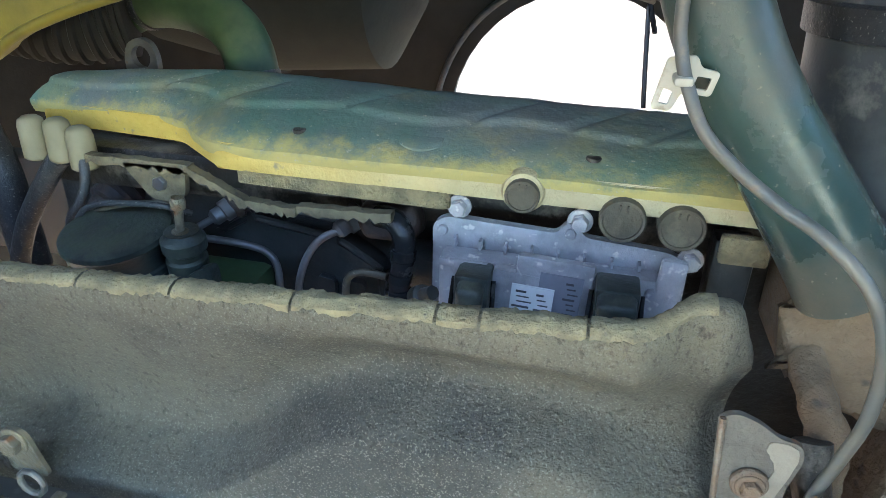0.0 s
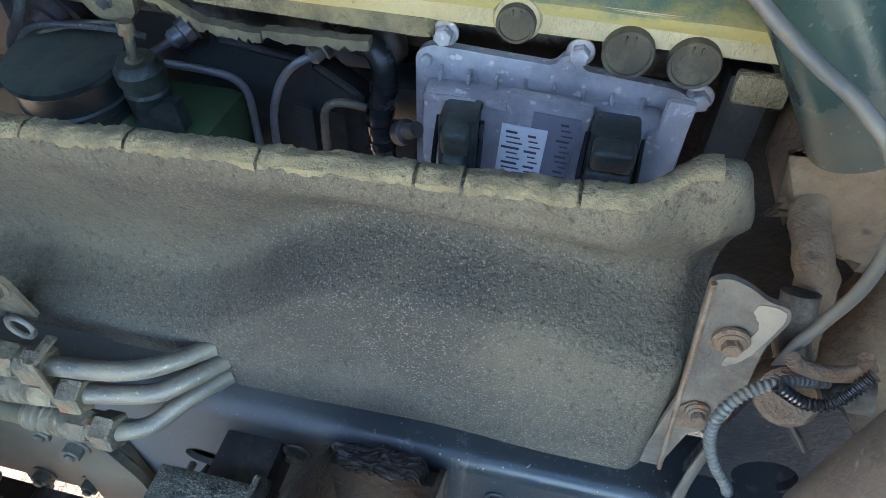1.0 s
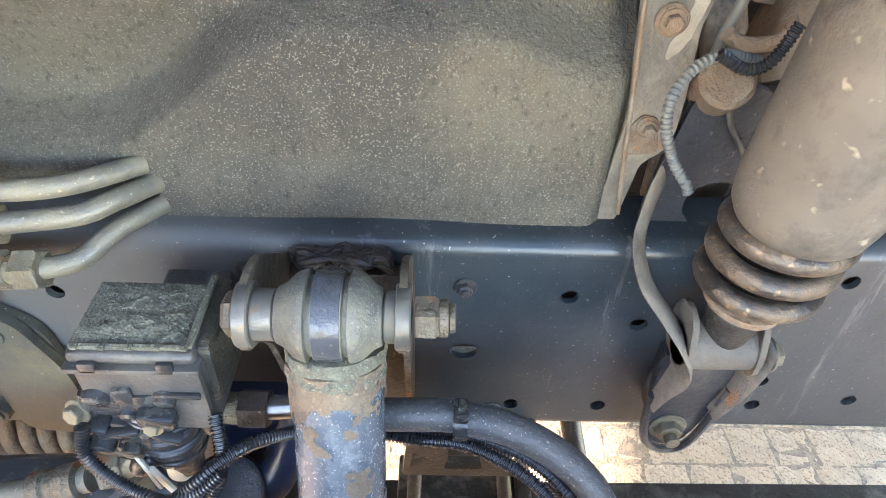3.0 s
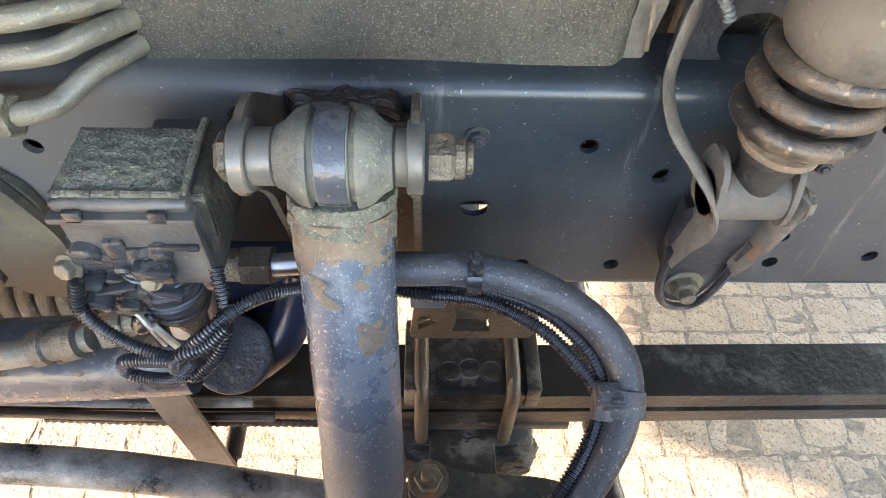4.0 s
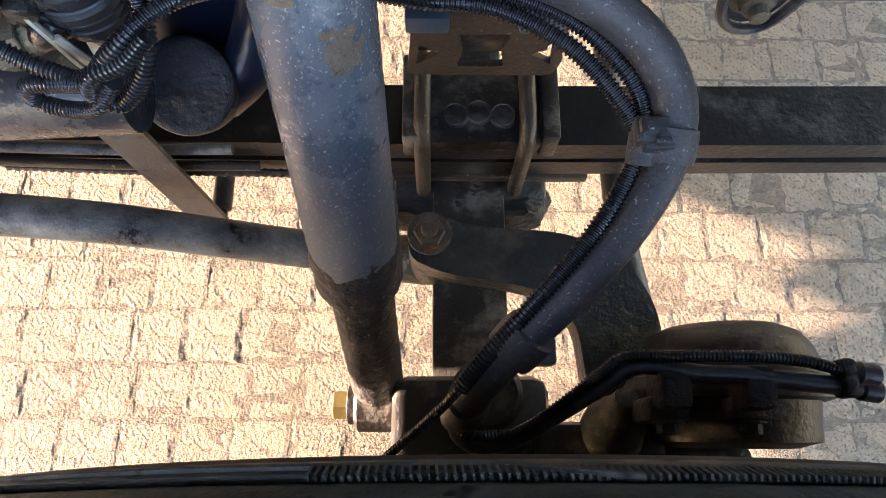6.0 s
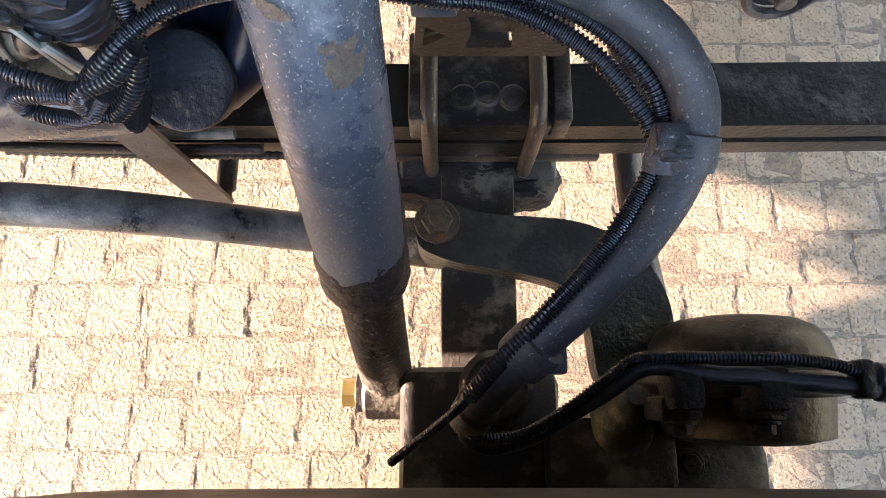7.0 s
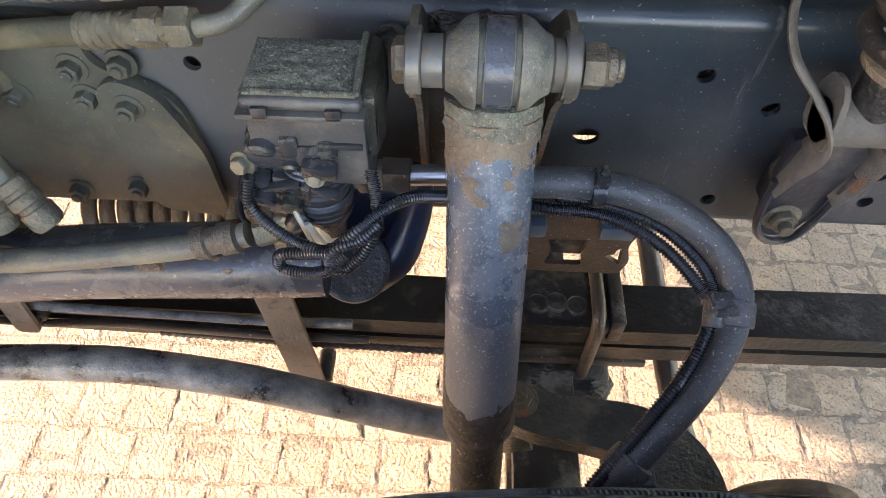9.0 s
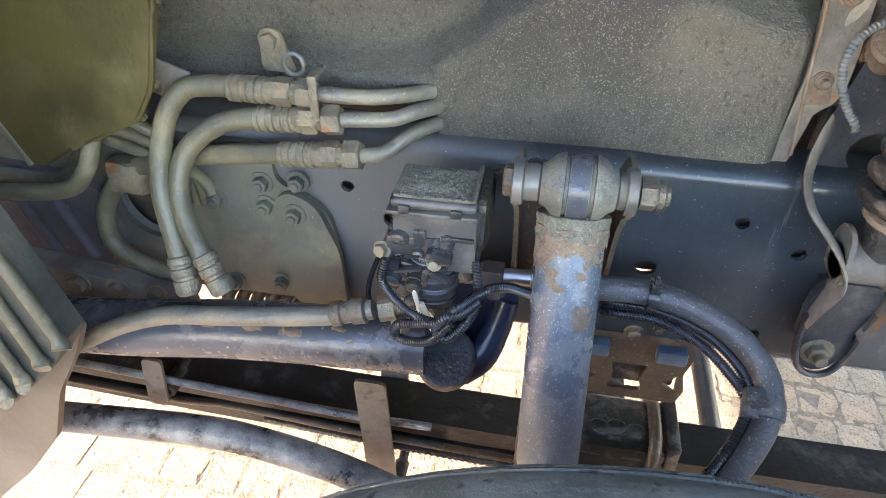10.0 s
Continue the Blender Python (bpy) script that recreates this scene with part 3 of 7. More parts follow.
def make_panel():
    panel = thing("sound_panel", (0, 0.715, 0.99), "moulded brown fibre engine sound panel caked in dust", "engine panel")
    bm = bm_new()
    nx, nz = 190, 72
    grid = []
    for i in range(nx + 1):
        x = -0.78 + (0.236 + 0.78) * i / nx
        low = 0.985
        high = rim_z(x)
        col = []
        for j in range(nz + 1):
            z = low + (high - low) * j / nz
            col.append((x - (0.012 * step01(1.25 - z, 0, 0.25) if x > 0.22 else 0), panel_y(x, z), z))
        # rolled rim
        for ang in (25, 55, 90, 130):
            a = radians(ang)
            col.append((x, col[nz][1] + 0.012 * (1 - math.cos(a)), high + 0.012 * math.sin(a)))
        grid.append([bm.verts.new(c) for c in col])
    for a, b in zip(grid, grid[1:]):
        for j in range(len(a) - 1):
            if a[j].co.x > -0.166 or a[j].co.z > 1.050:
                bm.faces.new((a[j], b[j], b[j + 1], a[j + 1]))
    bmesh.ops.delete(bm, geom=[v for v in bm.verts if not v.link_faces], context="VERTS")
    bmesh.ops.solidify(bm, geom=list(bm.faces), thickness=0.006)
    part("moulded_sheet", bm, M_FELT, panel)
    # pale worn strip on the rim, cracked into lengths
    cuts = [-0.70, -0.45, -0.263, -0.182, -0.085, 0.02, 0.05, 0.12, 0.20]
    for x0, x1 in zip(cuts, cuts[1:]):
        bm = bm_new()
        n = max(4, int((x1 - x0) / 0.003))
        rows = []
        for i in range(n + 1):
            x = x0 + 0.0012 + (x1 - x0 - 0.0024) * i / n
            high = rim_z(x)
            wob = 0.006 * noise.noise(Vector((x * 50, 3.1, 0))) + 0.005 * noise.noise(Vector((x * 260, 1.1, 0)))
            y = panel_y(x, high)
            rows.append([bm.verts.new(c) for c in ((x, y - 0.0001, high + 0.0050 + wob * 0.8), (x, y - 0.0008, high + 0.0062 + wob * 0.6), (x, y - 0.0004, high + 0.0085), (x, y + 0.003, high + 0.0115 + wob * 0.2), (x, y + 0.010, high + 0.0137), (x, y + 0.018, high + 0.012 + wob * 0.5))])
        for a, b in zip(rows, rows[1:]):
            for j in range(5):
                bm.faces.new((a[j], b[j], b[j + 1], a[j + 1]))
        part("rim_strip", bm, M_FELT_RIM, panel, "pale worn rim strip")
    return panel


make_panel()


# ---- bracket at the panel's end ----
def curve_2d(points):
    """Closed smooth outline through 2D points."""
    n, out = len(points), []
    for k in range(n):
        a, b, c, d = [Vector(points[(k + q) % n]) for q in (-1, 0, 1, 2)]
        for t in (0.0, 0.25, 0.5, 0.75):
            out.append(tuple(0.5 * (2 * b + (c - a) * t + (2 * a - 5 * b + 4 * c - d) * t * t + (3 * b - a - 3 * c + d) * t ** 3)))
    return out


def make_end_bracket():
    br = thing("panel_bracket", (0.25, 0.72, 1.0), "mud coated steel bracket with two bolts and rust", "bracket")
    bm = bm_new()
    plate(bm, rounded([(0.222, 0.985), (0.238, 1.02), (0.246, 1.075), (0.262, 1.088), (0.268, 1.105), (0.268, 1.14), (0.264, 1.195), (0.270, 1.226), (0.266, 1.238), (0.252, 1.240), (0.238, 1.250), (0.222, 1.256), (0.212, 1.25), (0.226, 1.12), (0.216, 1.0)], 0.006), 0.005, at_y(0.728))
    part("bracket_sheet", bm, M_TAN, br)
    bm = bm_new()
    sweep(bm, [(0.212, 0.716, 1.256), (0.222, 0.714, 1.15), (0.234, 0.712, 1.03)], 0.0022, 8)
    part("rolled_edge", bm, M_RUST, br, "rusty rolled edge")
    for (x, z), r in (((0.240, 1.201), 0.0125), ((0.243, 1.113), 0.0095)):
        bm = bm_new()
        rod(bm, (x, 0.723, z), (x, 0.717, z), r, 24, 0.0015)
        w = part("washer", bm, M_RUST, br)
        bolt(w, (x, 0.718, z), (0, -1, 0), r * 0.55, 0.006, M_RUST)
    bm = bm_new()
    plate(bm, rounded([(0.228, 1.085), (0.258, 1.088), (0.25, 1.118), (0.238, 1.125), (0.226, 1.108)], 0.008), 0.002, at_y(0.722))
    part("rust_patch", bm, M_RUST, br, "orange rusted tab")
    bm = bm_new()
    plate(bm, [(x + 0.0015 * noise.noise(Vector((k * 1.3, 2, 0))), z + 0.0015 * noise.noise(Vector((k * 1.3, 7, 0)))) for k, (x, z) in enumerate(curve_2d([(0.247, 1.237), (0.262, 1.236), (0.266, 1.223), (0.261, 1.200), (0.257, 1.184), (0.246, 1.170), (0.243, 1.178), (0.251, 1.200), (0.253, 1.218), (0.246, 1.228)]))], 0.0008, at_y(0.7228))
    part("dried_mud_film", bm, M_MUD_FILM, br, "pale dried mud film")
    return br


make_end_bracket()


# ---- shock absorber ----
S_TOP, S_BOT = Vector((0.002, 0.566, 1.005)), Vector((0.012, 0.358, 0.49))


def on_shock(z):
    return S_TOP.lerp(S_BOT, (S_TOP.z - z) / (S_TOP.z - S_BOT.z))


def make_shock():
    sh = thing("shock_absorber", S_BOT, "dusty dark blue truck shock absorber with caked dirt", "shock absorber")
    bm = bm_new()
    lathe(bm, on_shock(1.012), on_shock(0.708), [(0, 0.028), (0.02, 0.0335), (0.10, 0.0345), (0.5, 0.0345), (0.97, 0.0345), (1, 0.031)], 48)
    part("upper_tube", bm, M_SHOCK, sh)
    bm = bm_new()
    lathe(bm, on_shock(1.006), on_shock(0.945), [(0, 0.029)] + [(k / 40, 0.0364 - 0.0012 * k / 40) for k in range(1, 40)] + [(1, 0.0347)], 110)
    lumpy(bm, 0.0009, 130)
    # the crust has flaked off in ragged patches, more so lower down
    flaked = []
    for f in bm.faces:
        c = f.calc_center_median()
        share = (1.0 - c.z) / 0.055
        if 0.9 * noise.noise(Vector((c.x * 42, c.y * 42, c.z * 34))) + 0.35 * noise.noise(c * 150) < share * 1.25 - 0.50 + 3.5 * (c.x - 0.002):
            flaked.append(f)
    bmesh.ops.delete(bm, geom=flaked, context="FACES")
    part("dirt_crust", bm, M_SHOCK_DIRT, sh, "brown caked dirt crust")
    bm = bm_new()
    lathe(bm, on_shock(1.018), on_shock(0.990), [(0, 0.024)] + [(0.1 + 0.07 * k, 0.0364 + 0.0008 * math.sin(k * 0.9)) for k in range(12)] + [(1, 0.034)], 72)
    lumpy(bm, 0.0022, 90)
    lumpy(bm, 0.0012, 300, 2)
    part("mud_ring", bm, M_SHOCK_DIRT_GREEN, sh, "grey caked mud ring")
    # patches of dried mud on the outside of the tube
    w, u, v = axes(S_BOT - S_TOP)
    for z, turn, high, wide, seed in ((0.920, -118, 0.018, 27, 1.0),):
        bm = bm_new()
        cells = {}
        for i in range(61):
            for j in range(61):
                p, q = i / 30 - 1, j / 30 - 1
                if p * p + q * q < 0.55 + 0.6 * noise.noise(Vector((p * 2.2, q * 2.2, seed))) + 0.25 * noise.noise(Vector((p * 7, q * 7, seed))):
                    cells[i, j] = bm.verts.new(on_shock(z + q * high) + (u * math.cos(radians(turn + p * wide)) + v * math.sin(radians(turn + p * wide))) * (0.0352 + 0.0003 * noise.noise(Vector((p * 9, q * 9, seed)))))
        for i, j in list(cells):
            if all(k in cells for k in ((i + 1, j), (i + 1, j + 1), (i, j + 1))):
                bm.faces.new((cells[i, j], cells[i + 1, j], cells[i + 1, j + 1], cells[i, j + 1]))
        bmesh.ops.delete(bm, geom=[x for x in bm.verts if not x.link_faces], context="VERTS")
        part("mud_patch", bm, M_SHOCK_DIRT, sh, "dried mud patch")
    bm = bm_new()
    n = 30
    lathe(bm, on_shock(0.812), on_shock(0.700), [(0, 0.0338)] + [(k / n, 0.0346 + 0.0012 * min(1.0, k / 8)) for k in range(1, n - 1)] + [(0.985, 0.034), (1, 0.029)], 72)
    for p in bm.verts:
        if p.co.z > 0.745:
            p.co.z -= 0.030 * min(1.0, (p.co.z - 0.745) / 0.03) * max(0.0, noise.noise(Vector((p.co.x * 38, p.co.y * 38, 3.0))) + 0.25)
    lumpy(bm, 0.0011, 110, 4)
    lumpy(bm, 0.0007, 320, 6)
    part("dirt_collar", bm, M_COLLAR, sh, "oily dirt crust on the lower end")
    bm = bm_new()
    lathe(bm, on_shock(0.72), on_shock(0.53), [(0, 0.027), (0.96, 0.027), (1, 0.024)], 32)
    part("lower_tube", bm, M_COLLAR, sh)
    c = Vector((0.002, 0.566, 1.048))
    bm = bm_new()
    lathe(bm, c + Vector((-0.036, 0, 0)), c + Vector((0.036, 0, 0)), [(0, 0.020), (0.08, 0.023), (0.18, 0.030), (0.27, 0.0325), (0.30, 0.0325), (0.31, 0.0285), (0.35, 0.0285), (0.36, 0.031), (0.64, 0.031), (0.65, 0.0285), (0.69, 0.0285), (0.70, 0.0325), (0.73, 0.0325), (0.82, 0.030), (0.92, 0.023), (1, 0.020)], 36)
    part("upper_eye", bm, M_BUSH, sh)
    bm = bm_new()
    lathe(bm, c + Vector((-0.0098, 0, 0)), c + Vector((0.0098, 0, 0)), [(0, 0.029), (0.04, 0.0316), (0.96, 0.0316), (1, 0.029)], 40)
    part("eye_band", bm, M_TUBE, sh, "dark blue painted band")
    bm = bm_new()
    rod(bm, c + Vector((0, 0, -0.025)), on_shock(1.0), 0.021, 20)
    part("eye_neck", bm, M_SHOCK_DIRT, sh)
    for x0, x1, r in ((-0.054, -0.036, 0.0185), (0.036, 0.053, 0.0185)):
        bm = bm_new()
        rod(bm, c + Vector((x0, 0, 0)), c + Vector((x1, 0, 0)), r, 24, 0.002)
        part("spacer", bm, M_ZINC, sh)
    bm = bm_new()
    prism(bm, c + Vector((-0.058, 0, 0)), c + Vector((-0.073, 0, 0)), 0.0165, 6, 0.2, 0.003)
    part("bolt_head", bm, M_NUT, sh, smooth=False)
    bm = bm_new()
    prism(bm, c + Vector((0.058, 0, 0)), c + Vector((0.075, 0, 0)), 0.0165, 6, 0.2, 0.003)
    rod(bm, c + Vector((0.074, 0, 0)), c + Vector((0.081, 0, 0)), 0.0135, 18, 0.001)
    rod(bm, c + Vector((0.081, 0, 0)), c + Vector((0.086, 0, 0)), 0.0105, 16, 0.001)
    part("nut", bm, M_NUT, sh, smooth=False)
    e = S_BOT
    bm = bm_new()
    rod(bm, e + Vector((-0.028, 0, 0)), e + Vector((0.03, 0, 0)), 0.029, 28, 0.004)
    part("lower_eye", bm, M_DARK, sh)
    bm = bm_new()
    rod(bm, e + Vector((-0.04, 0, 0)), e + Vector((0.03, 0, 0)), 0.011, 16)
    rod(bm, e + Vector((-0.036, 0, 0)), e + Vector((-0.028, 0, 0)), 0.021, 20, 0.001)
    part("lower_pin", bm, M_DARK, sh)
    bm = bm_new()
    prism(bm, e + Vector((-0.036, 0, 0)), e + Vector((-0.052, 0, 0)), 0.016, 6, 0.3)
    part("pin_head", bm, M_BRASS, sh, "yellow plated bolt head", False)
    return sh


make_shock()


def dirt_lump(parent, c, size, bevel, amount, scale, material, name="dirt_lump", label="oily dark lump painting in a shaded recess"):
    bm = bm_new()
    bmesh.ops.create_icosphere(bm, subdivisions=5, radius=1)
    for p in bm.verts:
        k = 1 / max(abs(p.co.x), abs(p.co.y), abs(p.co.z)) ** 0.6
        p.co = Vector(c) + Vector((p.co.x * size[0], p.co.y * size[1], p.co.z * size[2])) * 0.5 * k
    lumpy(bm, amount, scale)
    lumpy(bm, amount * 0.4, scale * 4, 3)
    lumpy(bm, amount * 0.2, scale * 9, 7)
    return part(name, bm, material, parent, label)


def make_shock_mount():
    br = thing("shock_mount", (0, 0.62, 0.9), "black steel shock mount of two ear plates", "bracket")
    for x in (-0.056, 0.052):
        bm = bm_new()
        plate(bm, rounded([(0.685, 0.82), (0.685, 1.0), (0.605, 1.068), (0.572, 1.074), (0.545, 1.055), (0.545, 1.03), (0.570, 1.015), (0.598, 0.98), (0.625, 0.90), (0.655, 0.80)], 0.014), 0.0055, at_x(x - 0.003))
        part("ear_plate", bm, M_NUT, br)
        bm = bm_new()
        rod(bm, (x - 0.0055, 0.566, 1.048), (x + 0.0055, 0.566, 1.048), 0.0235, 28, 0.0012)
        part("ear_washer", bm, M_ZINC, br, "worn steel washer")
    bm = bm_new()
    block(bm, (0.0, 0.676, 0.900), (0.112, 0.016, 0.18), 0.004)
    part("back_plate", bm, M_BROWN, br)
    # lump stands for oily dirt and for the shade of the recess behind the eye
    dirt_lump(br, (-0.005, 0.674, 1.003), (0.092, 0.022, 0.018), 0.010, 0.0055, 70, M_DARK)
    for x in (-0.085,):
        bolt(br, (x, 0.672, 0.99), (0, -1, 0), 0.010, 0.008, M_GREASE)
    return br


make_shock_mount()


# ---- air valve box on the rail ----
def make_valve():
    v = thing("air_valve", (-0.14, 0.58, 0.88), "black plastic air control valve with dust caked lid", "air valve")
    bm = bm_new()
    block(bm, (-0.135, 0.578, 0.995), (0.083, 0.072, 0.05), 0.004)
    block(bm, (-0.135, 0.64, 0.955), (0.06, 0.09, 0.05), 0.006)
    part("housing", bm, M_VALVE, v)
    bm = bm_new()
    block(bm, (-0.137, 0.573, 1.0135), (0.096, 0.081, 0.006), 0.002)
    block(bm, (-0.137, 0.574, 1.0215), (0.091, 0.074, 0.012), 0.006, segs=3)
    lid = part("lid", bm, M_VALVE, v)
    bm = bm_new()
    bmesh.ops.create_grid(bm, x_segments=90, y_segments=80, size=0.5)
    for p in bm.verts:
        p.co = Vector((-0.1395 + p.co.x * 0.0835, 0.577 + p.co.y * 0.0640, 1.0275 + (0.005 + 0.002 * noise.noise(p.co * 9)) * (1 - (max(abs(p.co.x), abs(p.co.y)) * 2) ** 4) + 0.0011 * noise.noise(p.co * 45) + 0.0009 * noise.noise(p.co * 120)))
    part("dirt_layer", bm, M_SHOCK_DIRT_GREEN, lid, "grey-green caked dirt")
    bm = bm_new()
    sweep(bm, [(-0.178, 0.5445, 1.0285), (-0.100, 0.5445, 1.0285)], 0.0028, 8, smooth_line=False)
    sweep(bm, [(-0.0965, 0.5445, 1.0285), (-0.0965, 0.617, 1.0285)], 0.0028, 8, smooth_line=False)
    for k in range(5):
        block(bm, (-0.174 + 0.019 * k, 0.5425, 1.0305), (0.005, 0.006, 0.003), 0.001)
    part("lid_bead", bm, M_SHOCK_DIRT_GREEN, lid)
    bm = bm_new()
    plate(bm, rounded([(-0.125, 0.945), (-0.091, 0.945), (-0.091, 1.016), (-0.178, 1.016), (-0.178, 0.985), (-0.14, 0.975), (-0.128, 0.965)], 0.004), 0.006, at_y(0.541))
    part("front_shield", bm, M_VALVE, v)
    bm = bm_new()
    plate(bm, [(0.545, 0.945), (0.625, 0.945), (0.616, 1.015), (0.545, 1.015)], 0.004, at_x(-0.093))
    part("side_shield", bm, M_VALVE, v)
    bm = bm_new()
    block(bm, (-0.088, 0.583, 0.995), (0.012, 0.075, 0.062), 0.004)
    bmesh.ops.subdivide_edges(bm, edges=list(bm.edges), cuts=3)
    lumpy(bm, 0.004, 70)
    part("side_dirt", bm, M_GREASE, v, "caked dirt on the side")
    # rings, ports and small fittings of the valve body
    for z, r in ((0.948, 0.0268), (0.941, 0.0268), (0.934, 0.0268), (0.905, 0.0255), (0.898, 0.0255)):
        bm = bm_new()
        rod(bm, (-0.1375, 0.5545, z), (-0.1374, 0.5543, z - 0.0035), r, 28, 0.001)
        part("ring", bm, M_PLASTIC, v)
    bm = bm_new()
    block(bm, (-0.168, 0.548, 0.972), (0.038, 0.03, 0.026), 0.005)
    part("banjo_block", bm, M_PLASTIC, v)
    bm = bm_new()
    block(bm, (-0.104, 0.542, 0.955), (0.010, 0.012, 0.05), 0.003, (0, -18, 0))
    part("bracket_leg", bm, M_PLASTIC, v)
    bm = bm_new()
    lathe(bm, (-0.150, 0.535, 0.905), (-0.164, 0.528, 0.893), [(0, 0.007), (0.3, 0.010), (0.7, 0.010), (1, 0.007)], 14)
    part("small_port", bm, M_PLASTIC, v)
    bm = bm_new()
    block(bm, (-0.150, 0.537, 0.985), (0.014, 0.012, 0.020), 0.002, (0, 0, 8))
    part("latch", bm, M_PLASTIC, v)
    for x in (-0.166, -0.112):
        bm = bm_new()
        block(bm, (x, 0.5345, 1.0175), (0.012, 0.004, 0.010), 0.001)
        part("lid_clip", bm, M_PLASTIC, lid)
    bm = bm_new()
    block(bm, (-0.110, 0.533, 0.988), (0.034, 0.004, 0.005), 0.001)
    block(bm, (-0.127, 0.533, 0.972), (0.003, 0.004, 0.036), 0.001, (0, 22, 0))
    part("shield_rib", bm, M_PLASTIC, v)
    bm = bm_new()
    lathe(bm, (-0.140, 0.556, 0.985), (-0.135, 0.552, 0.865), [(0, 0.024), (0.2, 0.025), (0.45, 0.025), (0.47, 0.0275), (0.5, 0.0275), (0.52, 0.024), (0.58, 0.024), (0.6, 0.0265), (0.64, 0.0265), (0.66, 0.023), (0.8, 0.022), (0.85, 0.016), (1, 0.014)], 32)
    part("valve_barrel", bm, M_PLASTIC, v)
    bm = bm_new()
    rod(bm, (-0.137, 0.552, 0.885), (-0.140, 0.55, 0.858), 0.014, 18, 0.002)
    part("exhaust_port", bm, M_CLIP, v, "cream plastic exhaust port")
    for k, (x, z, r) in enumerate(((-0.172, 0.955, 0.012), (-0.174, 0.925, 0.013))):
        bm = bm_new()
        lathe(bm, (-0.145, 0.56, z), (x - 0.018, 0.545, z + 0.003), [(0, r), (0.4, r), (0.42, r * 1.25), (0.62, r * 1.25), (0.64, r * 0.8), (0.85, r * 0.8), (0.87, r * 1.1), (1, r)], 20)
        part("side_port", bm, M_PLASTIC, v)
    bolt(v, (-0.191, 0.537, 0.962), (-0.3, -1, 0.3), 0.0075, 0.007, M_GOLD)
    bolt(v, (-0.133, 0.528, 0.958), (0, -1, 0.3), 0.0058, 0.005, M_GOLD)
    for z in (0.975, 0.945, 0.93):
        bm = bm_new()
        block(bm, (-0.158, 0.538, z), (0.026, 0.012, 0.009), 0.002, (0, 12, 0))
        part("clip", bm, M_PLASTIC, v)
    bm = bm_new()
    block(bm, (-0.128, 0.528, 0.967), (0.028, 0.012, 0.016), 0.003, (10, 8, 0))
    part("connector", bm, M_PLASTIC, v)
    for (p, q, r), m in ((((-0.170, 0.560, 0.990), (-0.172, 0.531, 0.978), 0.0125), M_PLASTIC), (((-0.150, 0.560, 0.975), (-0.151, 0.529, 0.962), 0.009), M_PLASTIC), (((-0.178, 0.548, 0.935), (-0.181, 0.522, 0.928), 0.0115), M_PLASTIC), (((-0.155, 0.545, 0.930), (-0.157, 0.522, 0.923), 0.0095), M_GREASE), (((-0.120, 0.545, 0.985), (-0.121, 0.530, 0.979), 0.0085), M_PLASTIC)):
        bm = bm_new()
        lathe(bm, p, q, [(0, r), (0.35, r), (0.36, r * 1.18), (0.6, r * 1.18), (0.61, r * 0.92), (0.93, r * 0.92), (1, r * 0.7)], 20)
        part("port_cap", bm, m, v)
    for c, size, turn in (((-0.183, 0.537, 0.945), (0.020, 0.018, 0.012), 20), ((-0.162, 0.530, 0.945), (0.034, 0.010, 0.006), -14), ((-0.144, 0.531, 0.937), (0.008, 0.012, 0.030), 10), ((-0.128, 0.530, 0.940), (0.024, 0.010, 0.007), 24), ((-0.163, 0.540, 0.908), (0.028, 0.018, 0.020), 30)):
        bm = bm_new()
        block(bm, c, size, 0.0025, (8, turn, 0))
        part("fitting", bm, M_PLASTIC, v)
    # pale worn fins beside the barrel
    for p, q in (((-0.158, 0.526, 0.930), (-0.146, 0.522, 0.880)), ((-0.148, 0.523, 0.905), (-0.132, 0.520, 0.868))):
        bm = bm_new()
        sweep(bm, [p, q], 0.0048, 8, smooth_line=False, flat=0.5)
        part("pale_fin", bm, M_CLIP, v, "cream plastic fin")
    for z, rr in ((0.960, 0.0285), (0.953, 0.0285), (0.916, 0.0262)):
        bm = bm_new()
        rod(bm, (-0.1375, 0.5545, z), (-0.1374, 0.5543, z - 0.0022), rr, 30, 0.0008)
        part("bright_ring", bm, M_RING, v, "shiny grey ring")
    # outlet with rusty nut and pipe stub
    bm = bm_new()
    rod(bm, (-0.115, 0.575, 0.914), (-0.082, 0.575, 0.914), 0.0135, 20, 0.002)
    part("outlet", bm, M_FITTING, v)
    bm = bm_new()
    prism(bm, (-0.086, 0.575, 0.914), (-0.062, 0.575, 0.914), 0.017, 6, 0.2)
    part("union_nut", bm, M_BROWN, v, "rusty brown union nut", False)
    bm = bm_new()
    lathe(bm, (-0.064, 0.575, 0.914), (-0.018, 0.577, 0.916), [(0, 0.0095), (0.7, 0.0095), (0.72, 0.0125), (0.95, 0.0125), (1, 0.011)], 24)
    part("pipe_stub", bm, M_STEEL, v, "bright steel pipe stub")
    # inlet elbow low on the other side
    bm = bm_new()
    prism(bm, (-0.20, 0.535, 0.876), (-0.182, 0.54, 0.878), 0.016, 6)
    rod(bm, (-0.182, 0.54, 0.878), (-0.155, 0.548, 0.89), 0.011, 16)
    part("inlet_union", bm, M_FITTING, v, "brown brass inlet union", False)
    bm = bm_new()
    prism(bm, (-0.176, 0.54, 0.87), (-0.176, 0.54, 0.835), 0.013, 6)
    part("lower_union", bm, M_FITTING, v, smooth=False)
    return v


valve = make_valve()
valve.location += Vector((-0.002, 0.010, -0.004))


